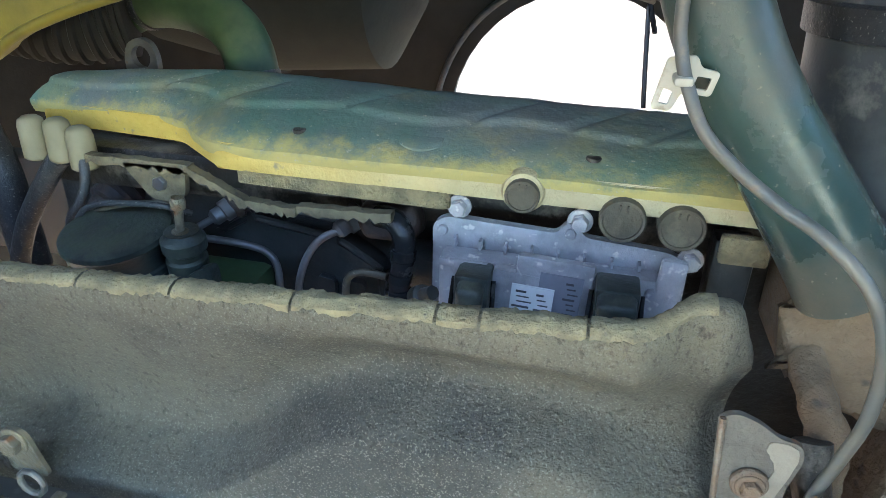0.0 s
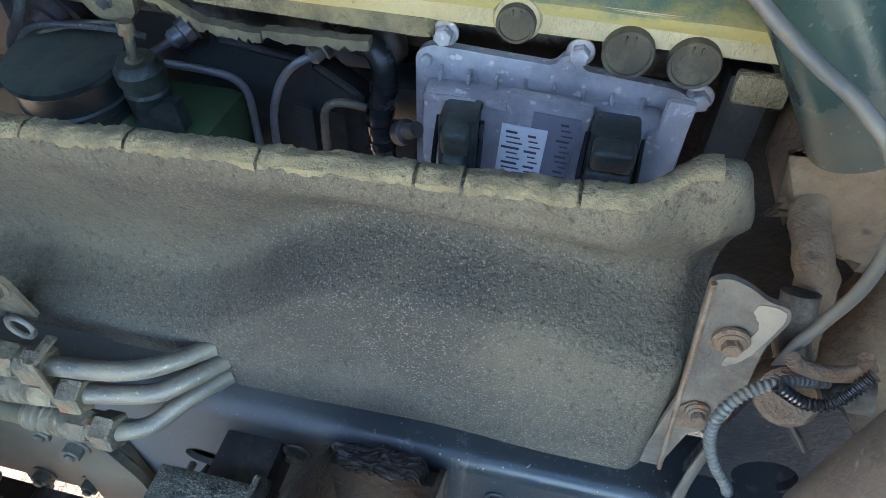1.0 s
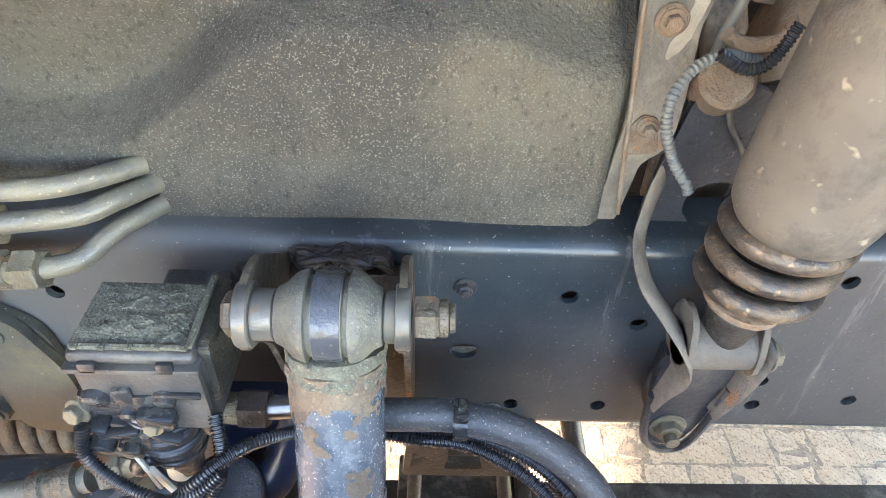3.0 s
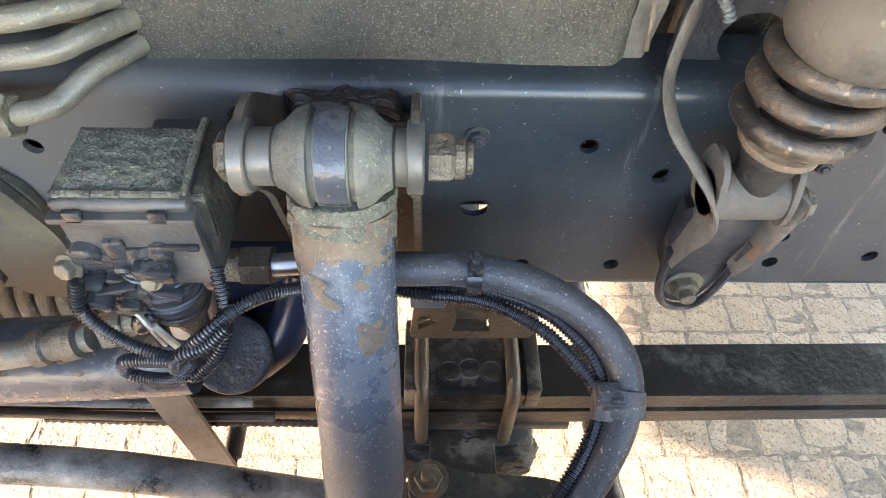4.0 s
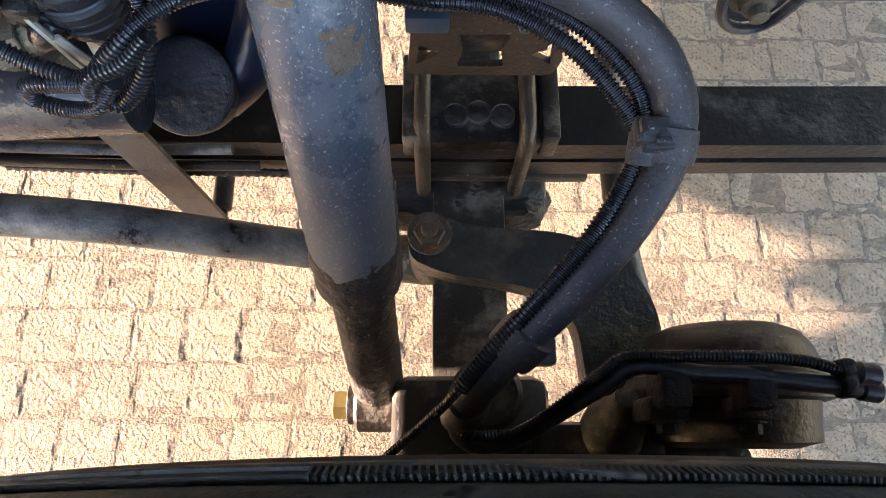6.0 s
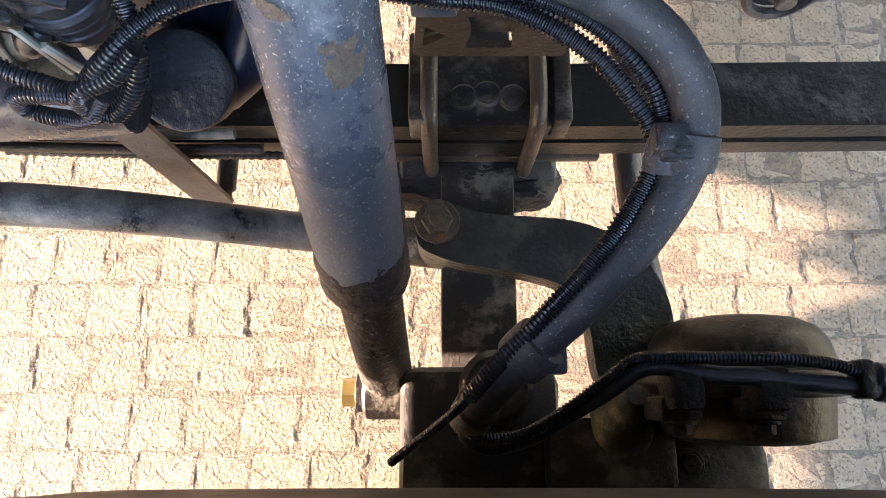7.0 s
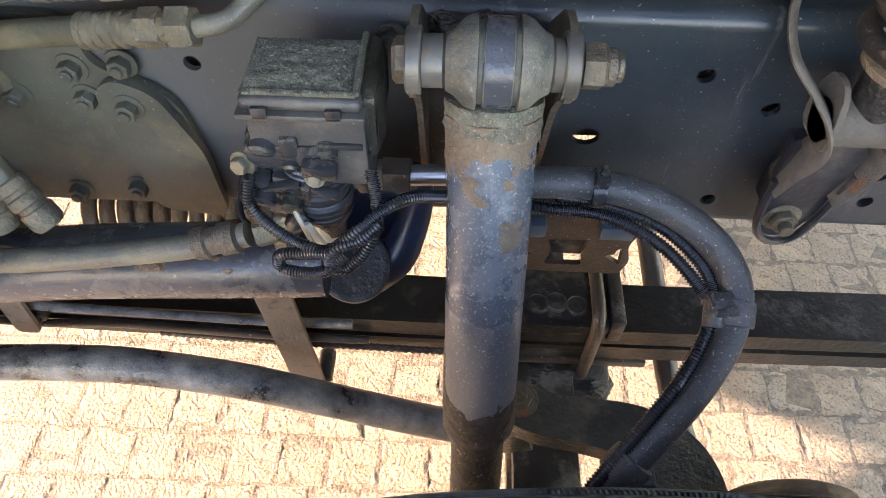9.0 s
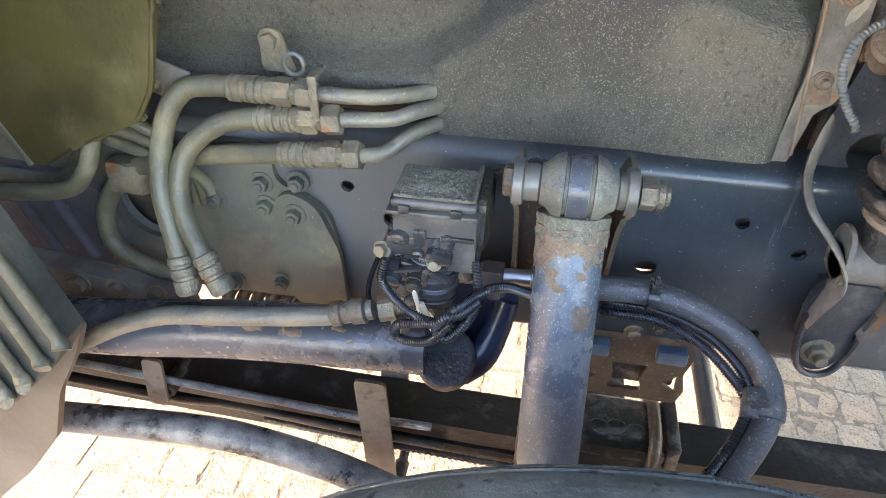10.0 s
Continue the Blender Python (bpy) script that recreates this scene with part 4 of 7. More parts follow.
# ---- cables and hoses ----
def tube_thing(name, pts, r, material, label, category, ribs=0.0, n=12, step=0.008):
    bm = bm_new()
    sweep(bm, pts, r, n, step, ribs)
    return tagged(part(name, bm, material), label, category)


tube_thing("thin_wire", [(-0.198, 0.675, 0.905), (-0.214, 0.63, 0.90), (-0.222, 0.59, 0.885), (-0.218, 0.56, 0.872), (-0.20, 0.55, 0.868)], 0.0032, M_CABLE, "thin black wire from a hole in the rail", "cable")
tube_thing("thin_wire", [(-0.214, 0.672, 0.908), (-0.208, 0.63, 0.922), (-0.20, 0.58, 0.935), (-0.185, 0.555, 0.94)], 0.004, M_RUST, "brown wire from a hole in the rail", "cable")
CAB = "black corrugated cable sleeve looped below the valve"
tube_thing("corrugated_cable", [(-0.187, 0.535, 0.955), (-0.190, 0.527, 0.931), (-0.172, 0.518, 0.912), (-0.150, 0.512, 0.900), (-0.126, 0.505, 0.902), (-0.102, 0.508, 0.925), (-0.078, 0.525, 0.936), (-0.056, 0.545, 0.928), (-0.030, 0.572, 0.90), (0.0, 0.59, 0.890), (0.04, 0.583, 0.884)], 0.0056, M_CABLE, CAB, "cable", 0.0030)
tube_thing("corrugated_cable", [(-0.092, 0.548, 0.955), (-0.086, 0.524, 0.928), (-0.094, 0.508, 0.905), (-0.114, 0.500, 0.884), (-0.126, 0.500, 0.894), (-0.118, 0.50, 0.912), (-0.098, 0.504, 0.920), (-0.082, 0.512, 0.932)], 0.0056, M_CABLE, CAB, "cable", 0.0030)
tube_thing("corrugated_cable", [(-0.110, 0.502, 0.905), (-0.130, 0.499, 0.882), (-0.152, 0.505, 0.868), (-0.172, 0.510, 0.868), (-0.170, 0.510, 0.886), (-0.148, 0.507, 0.894), (-0.122, 0.50, 0.905)], 0.0056, M_CABLE, CAB, "cable", 0.0030)
BIG = [(-0.03, 0.577, 0.916), (0.04, 0.576, 0.918), (0.095, 0.573, 0.921), (0.150, 0.562, 0.912), (0.195, 0.54, 0.893), (0.217, 0.51, 0.872), (0.212, 0.475, 0.853), (0.188, 0.437, 0.832), (0.155, 0.402, 0.81), (0.122, 0.372, 0.782), (0.098, 0.347, 0.745), (0.092, 0.335, 0.705)]
brake_hose = thing("brake_hose", (0.095, 0.573, 0.92), "thick dark grey rubber brake hose in a loop", "hose")
bm = bm_new()
sweep(bm, BIG, 0.0140, 20)
part("hose", bm, M_HOSE, brake_hose)
SIDE = [(0.02, 0.583, 0.884), (0.06, 0.572, 0.888), (0.105, 0.562, 0.894), (0.15, 0.541, 0.887), (0.180, 0.515, 0.874), (0.196, 0.49, 0.862), (0.186, 0.462, 0.848), (0.164, 0.43, 0.835), (0.135, 0.398, 0.815), (0.103, 0.365, 0.787), (0.078, 0.338, 0.76), (0.03, 0.30, 0.70)]
tube_thing("corrugated_cable", SIDE, lambda t: 0.0062 if t < 0.8 else 0.0036, M_CABLE, "black corrugated sensor cable tied along the brake hose", "cable", 0.0032)
tube_thing("corrugated_cable", [(0.02, 0.588, 0.893), (0.06, 0.580, 0.896), (0.105, 0.568, 0.902), (0.155, 0.552, 0.893), (0.188, 0.527, 0.878), (0.200, 0.505, 0.865), (0.198, 0.49, 0.856)], 0.0060, M_CABLE, "black corrugated sensor cable tied along the brake hose", "cable", 0.0032)


def clamp(parent, c, way, r, width, name="clamp", extra=(0, 0, 0)):
    bm = bm_new()
    c, w = Vector(c), Vector(way).normalized()
    lathe(bm, c - w * width / 2, c + w * width / 2, [(0, r * 0.9), (0.02, r * 1.12), (0.3, r * 1.16), (0.7, r * 1.16), (0.98, r * 1.12), (1, r * 0.9)], 20)
    block(bm, c + Vector(extra), (width * 0.95, r * 1.1, r * 1.1), 0.002)
    block(bm, c + Vector(extra) * 1.25, (width * 0.5, r * 0.6, r * 1.3), 0.0015)
    return part(name, bm, M_HOSE if name != "cable_tie" else M_PLASTIC, parent, smooth=True)


clamp(brake_hose, (0.097, 0.571, 0.919), (1, -0.03, 0), 0.0150, 0.012, "cable_tie", (0, -0.004, 0.016))
clamp(brake_hose, (0.2145, 0.488, 0.860), (-0.1, -0.85, -0.5), 0.0155, 0.022, "hose_clamp", (-0.014, 0.002, 0.010))
clamp(brake_hose, (0.198, 0.484, 0.862), (-0.1, -0.85, -0.5), 0.0085, 0.020, "cable_clamp", (0.006, -0.002, 0.010))
clamp(brake_hose, (0.128, 0.377, 0.788), (-0.62, -0.55, -0.6), 0.0165, 0.024, "hose_clamp", (0.012, -0.006, -0.006))
bm = bm_new()
rod(bm, (0.090, 0.333, 0.705), (0.096, 0.343, 0.738), 0.0165, 20, 0.002)
part("ferrule", bm, M_DARK, brake_hose)

# hydraulic hoses with crimped fittings and steel pipes
HY = "dusty olive hydraulic hose with crimped fitting and pipe"


def hydraulic(hose_pts, pipe_pts, fit_len=0.085, tail=True):
    h = thing("hydraulic_hose", hose_pts[0], HY, "hose", "hydraulic hoses on the rail")
    bm = bm_new()
    sweep(bm, hose_pts, 0.0125, 16)
    part("hose", bm, M_HOSE_DUSTY, h)
    bm = bm_new()
    sweep(bm, pipe_pts, 0.0090, 16)
    part("pipe", bm, M_HARD_PIPE, h)
    a, b = Vector(hose_pts[0]), Vector(hose_pts[1])
    w = (a - b).normalized()
    bm = bm_new()
    ribs = [(0, 0.0125)]
    for k in range(5):
        ribs += [(0.03 + 0.15 * k, 0.0152 + 0.0004 * (k % 2)), (0.11 + 0.15 * k, 0.0156), (0.13 + 0.15 * k, 0.0136), (0.165 + 0.15 * k, 0.0136)]
    lathe(bm, a - w * fit_len * 1.15, a - w * fit_len * 0.45, ribs + [(0.82, 0.0150), (0.96, 0.0150), (1, 0.0120)], 24)
    lumpy(bm, 0.0008, 130)
    part("crimp_sleeve", bm, M_FITTING, h)
    for f0, f1, r, turn in ((0.50, 0.28, 0.0168, 0.0), (0.26, 0.20, 0.0135, 0.9), (0.19, -0.04, 0.0178, 0.4)):
        bm = bm_new()
        prism(bm, a - w * fit_len * f0, a - w * fit_len * f1, r, 6, turn, 0.002)
        part("union_nut", bm, M_FITTING, h, smooth=False)
    if tail:
        c, d = Vector(hose_pts[-2]), Vector(hose_pts[-1])
        bm = bm_new()
        lathe(bm, c.lerp(d, 0.2), d, [(0, 0.0125), (0.04, 0.0150), (0.2, 0.0156), (0.23, 0.0138), (0.3, 0.0138), (0.33, 0.0156), (0.5, 0.0156), (0.53, 0.0138), (0.6, 0.0138), (0.63, 0.0156), (0.9, 0.0156), (1, 0.012)], 22)
        part("end_sleeve", bm, M_FITTING, h)
    return h


hydraulic([(-0.296, 0.655, 1.079), (-0.418, 0.650, 1.081), (-0.452, 0.640, 1.072), (-0.473, 0.625, 1.033), (-0.479, 0.600, 0.970), (-0.462, 0.574, 0.905), (-0.446, 0.552, 0.848)], [(-0.30, 0.655, 1.080), (-0.243, 0.665, 1.076), (-0.208, 0.680, 1.074), (-0.172, 0.715, 1.069)])
hydraulic([(-0.267, 0.650, 1.053), (-0.374, 0.645, 1.047), (-0.421, 0.635, 1.033), (-0.453, 0.620, 1.000), (-0.458, 0.600, 0.957), (-0.432, 0.572, 0.912), (-0.397, 0.552, 0.858)], [(-0.27, 0.650, 1.053), (-0.212, 0.665, 1.052), (-0.189, 0.680, 1.055), (-0.165, 0.715, 1.050)])
hydraulic([(-0.243, 0.640, 1.016), (-0.360, 0.645, 1.003), (-0.464, 0.655, 0.984), (-0.530, 0.655, 0.966), (-0.588, 0.655, 0.924), (-0.616, 0.652, 0.876), (-0.612, 0.648, 0.828), (-0.563, 0.644, 0.800), (-0.49, 0.642, 0.795)], [(-0.245, 0.640, 1.015), (-0.217, 0.655, 1.014), (-0.193, 0.680, 1.026), (-0.165, 0.715, 1.028)], tail=False)
bm = bm_new()
sweep(bm, [(-0.205, 0.537, 0.878), (-0.266, 0.530, 0.863), (-0.382, 0.520, 0.851), (-0.458, 0.520, 0.839), (-0.527, 0.520, 0.811), (-0.608, 0.530, 0.756), (-0.68, 0.54, 0.70)], 0.0115, 16)
air = tagged(part("air_hose", bm, M_HARD_PIPE), "dusty olive air hose lying along the tube", "hose")
bm = bm_new()
lathe(bm, (-0.255, 0.532, 0.866), (-0.212, 0.536, 0.877), [(0, 0.012), (0.05, 0.015), (0.3, 0.015), (0.35, 0.0125), (0.55, 0.0125), (0.6, 0.0155), (0.95, 0.0155), (1, 0.012)], 20)
part("crimp_sleeve", bm, M_NUT, air)


# ---- support tube with its boss and flange ----
def make_support_tube():
    s = thing("stabiliser_tube", (-0.3, 0.56, 0.80), "thick blue-black stabiliser tube with round end boss", "stabiliser")
    bm = bm_new()
    sweep(bm, [(-1.2, 0.56, 0.715), (-0.65, 0.56, 0.753), (-0.40, 0.56, 0.789), (-0.22, 0.56, 0.806), (-0.15, 0.565, 0.806)], 0.0385, 32)
    part("tube", bm, M_TUBE, s)
    for x, a, size in ((-0.33, 60, 0.010), (-0.31, 48, 0.014), (-0.345, 72, 0.008), (-0.28, 56, 0.007), (-0.46, 62, 0.022), (-0.36, 52, 0.013), (-0.385, 66, 0.012), (-0.25, 60, 0.010), (-0.42, 48, 0.009), (-0.52, 55, 0.016), (-0.235, 40, 0.006)):
        bm = bm_new()
        z = 0.809 - max(0.0, -x - 0.22) * 0.083
        c = Vector((x, 0.56 - 0.0375 * math.cos(radians(a)), z - 0.004 + 0.0375 * math.sin(radians(a))))
        bmesh.ops.create_icosphere(bm, subdivisions=3, radius=1)
        for p in bm.verts:
            p.co = c + Vector((p.co.x * size * 1.3, p.co.y * size * 0.5, p.co.z * size * 0.35))
        lumpy(bm, size * 0.35, 140)
        part("rust_crust", bm, M_RUST, s, "rust and mud crust")
    bm = bm_new()
    lathe(bm, (-0.135, 0.612, 0.722), (-0.129, 0.582, 0.770), [(0, 0.030), (0.3, 0.0385), (0.5, 0.0395), (0.90, 0.0395), (0.97, 0.0380), (1, 0.034), (0.985, 0.030), (0.985, 0.002)], 44)
    lumpy(bm, 0.0006, 45)
    part("boss", bm, M_BOSS, s, "rough dark end boss")
    bm = bm_new()
    plate(bm, rounded([(-0.19, 0.735), (-0.12, 0.705), (-0.078, 0.722), (-0.058, 0.775), (-0.046, 0.825), (-0.052, 0.862), (-0.17, 0.862)], 0.025), 0.016, at_y(0.650))
    bmesh.ops.bevel(bm, geom=[e for e in bm.edges if e.calc_face_angle(0) > 1.0], offset=0.003, segments=2, affect="EDGES", clamp_overlap=True)
    part("flange", bm, M_BLUE, s)
    bm = bm_new()
    sweep(bm, [(-0.115, 0.600, 0.735), (-0.088, 0.612, 0.752), (-0.070, 0.630, 0.790), (-0.060, 0.640, 0.830)], lambda t: 0.026 - 0.012 * t, 18)
    part("flange_web", bm, M_BLUE, s)
    bolt(s, (-0.078, 0.634, 0.848), (0, -1, 0), 0.011, 0.009, M_RAIL)
    return s


make_support_tube()


# ---- steering rod and arm ----
def make_steering(axle):
    r = thing("steering_rod", (-0.4, 0.53, 0.56), "dusty black steering drag link rod with ball joint", "steering rod")
    bm = bm_new()
    sweep(bm, [(-1.2, 0.552, 0.49), (-0.9, 0.552, 0.525), (-0.68, 0.552, 0.550), (-0.50, 0.552, 0.567), (-0.41, 0.552, 0.562), (-0.30, 0.552, 0.536), (-0.20, 0.552, 0.494), (-0.09, 0.550, 0.450), (0.03, 0.545, 0.415)], 0.0235, 28)
    part("rod", bm, M_ROD, r)
    bm = bm_new()
    lathe(bm, (0.005, 0.547, 0.422), (0.095, 0.535, 0.455), [(0, 0.024), (0.2, 0.03), (0.6, 0.032), (1, 0.026)], 24)
    rod(bm, (0.064, 0.53, 0.44), (0.064, 0.53, 0.55), 0.024, 20, 0.004)
    part("ball_joint", bm, M_GREASE, r)
    bm = bm_new()
    out = rounded([(0.040, 0.525), (0.045, 0.50), (0.079, 0.485), (0.15, 0.474), (0.194, 0.462), (0.215, 0.43), (0.222, 0.36), (0.30, 0.34), (0.30, 0.44), (0.285, 0.48), (0.249, 0.515), (0.203, 0.531), (0.109, 0.537), (0.068, 0.552), (0.046, 0.545)], 0.02)
    plate(bm, out, 0.034, at_z(0.540))
    bmesh.ops.bevel(bm, geom=[e for e in bm.edges if e.calc_face_angle(0) > 0.9], offset=0.005, segments=2, affect="EDGES", clamp_overlap=True)
    a = part("steering_arm", bm, M_GREASE, axle, "greasy cast steering arm")
    bolt(a, (0.064, 0.528, 0.574), (0, 0, 1), 0.0165, 0.010, M_NUT, 0.008, "castle_nut")
    return r


# ---- leaf spring ----
def make_spring():
    s = thing("leaf_spring", (0.1, 0.69, 0.47), "dark dirty two-leaf steel truck leaf spring", "leaf spring")
    for z0, z1, off in ((0.545, 0.508, 0.0), (0.503, 0.468, 0.002)):
        bm = bm_new()
        pts = []
        for x in (-1.4, -1.0, -0.7, -0.5, -0.3, 0.0, 0.1, 0.4, 0.7, 1.0, 1.4):
            d = abs(x - 0.1)
            rise = 0.012 * d * d + 0.012 * d
            thin = 1 - 0.35 * min(1, d / 1.1)
            pts.append((x, (z0 + z1) / 2 + rise, (z0 - z1) / 2 * thin))
        outline = [(x, z + h) for x, z, h in pts] + [(x, z - h) for x, z, h in reversed(pts)]
        plate(bm, outline, 0.078, at_y(0.725 - off))
        part("leaf", bm, M_LEAF, s)
    bm = bm_new()
    block(bm, (0.118, 0.688, 0.558), (0.162, 0.098, 0.030), 0.006)
    bmesh.ops.subdivide_edges(bm, edges=list(bm.edges), cuts=4, use_grid_fill=True)
    lumpy(bm, 0.0018, 60)
    lumpy(bm, 0.0012, 190, 3)
    pad = part("spring_pad", bm, M_DARK, s)
    bm = bm_new()
    n = 40
    for k in range(n + 1):
        x = 0.066 + 0.096 * k / n
        z = 0.553 + 0.006 * math.sin(k / n * 9.5) + 0.003 * noise.noise(Vector((k * 0.4, 1, 0)))
        a, b, c, d = [bm.verts.new(p) for p in ((x, 0.645, 0.575), (x, 0.6365, 0.572), (x, 0.6345, z), (x, 0.641, z - 0.002))]
        if k:
            for i in range(3):
                bm.faces.new((last[i], (a, b, c, d)[i], (a, b, c, d)[i + 1], last[i + 1]))
        last = (a, b, c, d)
    bmesh.ops.solidify(bm, geom=list(bm.faces), thickness=0.003)
    part("pad_lip", bm, M_DARK, pad)
    for x, y in ((0.092, 0.668), (0.118, 0.672), (0.146, 0.668)):
        bm = bm_new()
        lathe(bm, (x, y, 0.568), (x, y, 0.5775), [(0, 0.016), (0.8, 0.0155), (1, 0.013), (0.9, 0.0115), (0.9, 0.002)], 22)
        part("pad_boss", bm, M_LEAF, pad)
    for x in (0.055, 0.172):
        bm = bm_new()
        sweep(bm, [(x, 0.634, 0.385), (x, 0.634, 0.50), (x, 0.636, 0.565), (x, 0.65, 0.585), (x, 0.69, 0.588), (x, 0.73, 0.582), (x, 0.742, 0.56), (x, 0.742, 0.385)], 0.0095, 14)
        part("u_bolt", bm, M_BROWN, s)
    for x in (0.043, 0.198):
        bm = bm_new()
        block(bm, (x, 0.688, 0.562), (0.020, 0.105, 0.05), 0.004)
        part("guide_block", bm, M_DARK, s)
    bm = bm_new()
    block(bm, (0.115, 0.688, 0.455), (0.30, 0.09, 0.016), 0.003)
    part("lower_plate", bm, M_BROWN, s)
    # seat casting on the axle
    bm = bm_new()
    block(bm, (0.115, 0.68, 0.415), (0.20, 0.12, 0.06), 0.012)
    lumpy(bm, 0.003, 30)
    part("spring_seat", bm, M_GREASE, s)
    dirt_lump(s, (0.110, 0.630, 0.402), (0.225, 0.070, 0.085), 0.01, 0.007, 45, M_TAR_SHADE, "dirt_cake", "black oily dirt cake")
    return s


make_spring()


tube_thing("brake_pipe", [(-1.1, 0.632, 0.600), (-0.8, 0.630, 0.585), (-0.55, 0.630, 0.572), (-0.42, 0.632, 0.563), (-0.30, 0.634, 0.553), (-0.16, 0.636, 0.552)], 0.0065, M_ROD, "thin dark pipe along the leaf spring", "pipe")
tube_thing("brake_pipe", [(-1.1, 0.630, 0.555), (-0.8, 0.628, 0.540), (-0.6, 0.628, 0.530), (-0.50, 0.628, 0.538), (-0.40, 0.630, 0.528), (-0.28, 0.632, 0.517), (-0.14, 0.635, 0.510)], 0.0060, M_BROWN, "thin brown pipe along the leaf spring", "pipe")
bm = bm_new()
sweep(bm, [(-0.44, 0.634, 0.508), (-0.3, 0.634, 0.497), (-0.14, 0.636, 0.488), (0.0, 0.636, 0.484)], 0.006, 8, ribs=0.010)
tagged(part("ribbed_strip", bm, M_BROWN), "ribbed brown edge strip below the leaf spring", "strip")


def make_strap(x_top, x_bot, y, z_top, z_bot, wide, name="spring_clip"):
    s = thing(name, (x_top, y, z_top), "flat grey-brown steel clip strap beside the leaf spring", "clip", "spring clips")
    bm = bm_new()
    plate(bm, rounded([(x_bot - wide / 2, z_bot), (x_bot + wide / 2, z_bot), (x_top + wide / 2, z_top), (x_top - wide / 2, z_top)], 0.010), 0.006, at_y(y))
    part("strap", bm, M_STRAP, s)
    # the return leg behind the leaves, and the bolt that draws both legs together
    bm = bm_new()
    plate(bm, rounded([(x_bot - wide / 2, z_bot), (x_bot + wide / 2, z_bot), (x_top + wide / 2, z_top - 0.03), (x_top - wide / 2, z_top - 0.03)], 0.006), 0.006, at_y(y + 0.120))
    part("back_leg", bm, M_STRAP, s)
    bm = bm_new()
    rod(bm, (x_bot + wide * 0.32, y + 0.126, z_bot + 0.016), (x_bot + wide * 0.32, y - 0.004, z_bot + 0.016), 0.0085, 14, 0.001)
    rod(bm, (x_bot + wide * 0.32, y + 0.060, z_bot + 0.016), (x_bot + wide * 0.32, y + 0.008, z_bot + 0.016), 0.013, 16, 0.003)
    part("clip_bolt", bm, M_DARK, s)
    return s


make_strap(-0.245, -0.235, 0.615, 0.665, 0.378, 0.047)
make_strap(-0.593, -0.607, 0.615, 0.640, 0.535, 0.033)


# ---- bump stop bracket under the rail ----
def make_bump_bracket():
    b = thing("bump_stop_bracket", (0.11, 0.69, 0.7), "brown steel bump stop bracket with cut-out under the rail", "bracket")
    bm = bm_new()
    hole = rounded([(0.090, 0.648), (0.140, 0.648), (0.134, 0.672), (0.142, 0.70), (0.090, 0.70), (0.097, 0.672)], 0.006)
    plate(bm, rounded([(0.040, 0.632), (0.190, 0.632), (0.198, 0.66), (0.190, 0.69), (0.198, 0.72), (0.192, 0.757), (0.040, 0.757), (0.046, 0.70)], 0.008), 0.008, at_y(0.692), [hole, [(0.050, 0.650), (0.073, 0.668), (0.053, 0.684)], [(0.186, 0.652), (0.165, 0.668), (0.184, 0.688)]])
    part("face_plate", bm, M_BROWN, b)
    bm = bm_new()
    block(bm, (0.115, 0.725, 0.70), (0.14, 0.055, 0.10), 0.006)
    part("rubber_block", bm, M_DARK, b)
    for x in (0.062, 0.165):
        bm = bm_new()
        block(bm, (x, 0.675, 0.735), (0.040, 0.018, 0.022), 0.003)
        part("top_tab", bm, M_TAB, b, "blue-grey steel tab")
    bolt(b, (0.11, 0.685, 0.762), (0, -1, 0), 0.009, 0.008, M_DARK)
    return b


make_bump_bracket()


# ---- axle, knuckle, brake chamber, track rod ----
def make_axle():
    a = thing("front_axle", (0.11, 1.2, 0.4), "forged black front axle beam with steering knuckle", "axle")
    bm = bm_new()
    prof = [(-0.046, 0.324), (0.046, 0.324), (0.046, 0.344), (0.012, 0.350), (0.012, 0.420), (0.046, 0.426), (0.046, 0.446), (-0.046, 0.446), (-0.046, 0.426), (-0.012, 0.420), (-0.012, 0.350), (-0.046, 0.344)]
    plate(bm, [(x + 0.113, z) for x, z in rounded(prof, 0.005, 2)], 1.60, at_y(1.95))
    part("beam", bm, M_DARK, a)
    bm = bm_new()
    block(bm, (0.105, 0.285, 0.43), (0.155, 0.19, 0.30), 0.016)
    lumpy(bm, 0.003, 22)
    part("knuckle", bm, M_DARK, a)
    bm = bm_new()
    rod(bm, (0.12, 0.36, 0.57), (0.12, 0.36, 0.60), 0.035, 24, 0.006)
    part("king_pin_cap", bm, M_DARK, a)
    bm = bm_new()
    block(bm, (0.265, 0.245, 0.47), (0.235, 0.15, 0.22), 0.022)
    lumpy(bm, 0.002, 25, 2)
    caliper = part("brake_caliper", bm, M_DARK, a)
    bm = bm_new()
    block(bm, (0.225, 0.30, 0.585), (0.12, 0.07, 0.035), 0.010)
    lathe(bm, (0.235, 0.325, 0.595), (0.235, 0.352, 0.655), [(0, 0.030), (0.3, 0.028), (0.5, 0.018), (1, 0.010)], 20)
    part("lever_housing", bm, M_DARK, caliper)
    for x, y in ((0.30, 0.29), (0.20, 0.29), (0.27, 0.24)):
        bolt(caliper, (x, y, 0.58), (0, 0, 1), 0.010, 0.008, M_DARK)
    return a


front_axle = make_axle()
make_steering(front_axle)


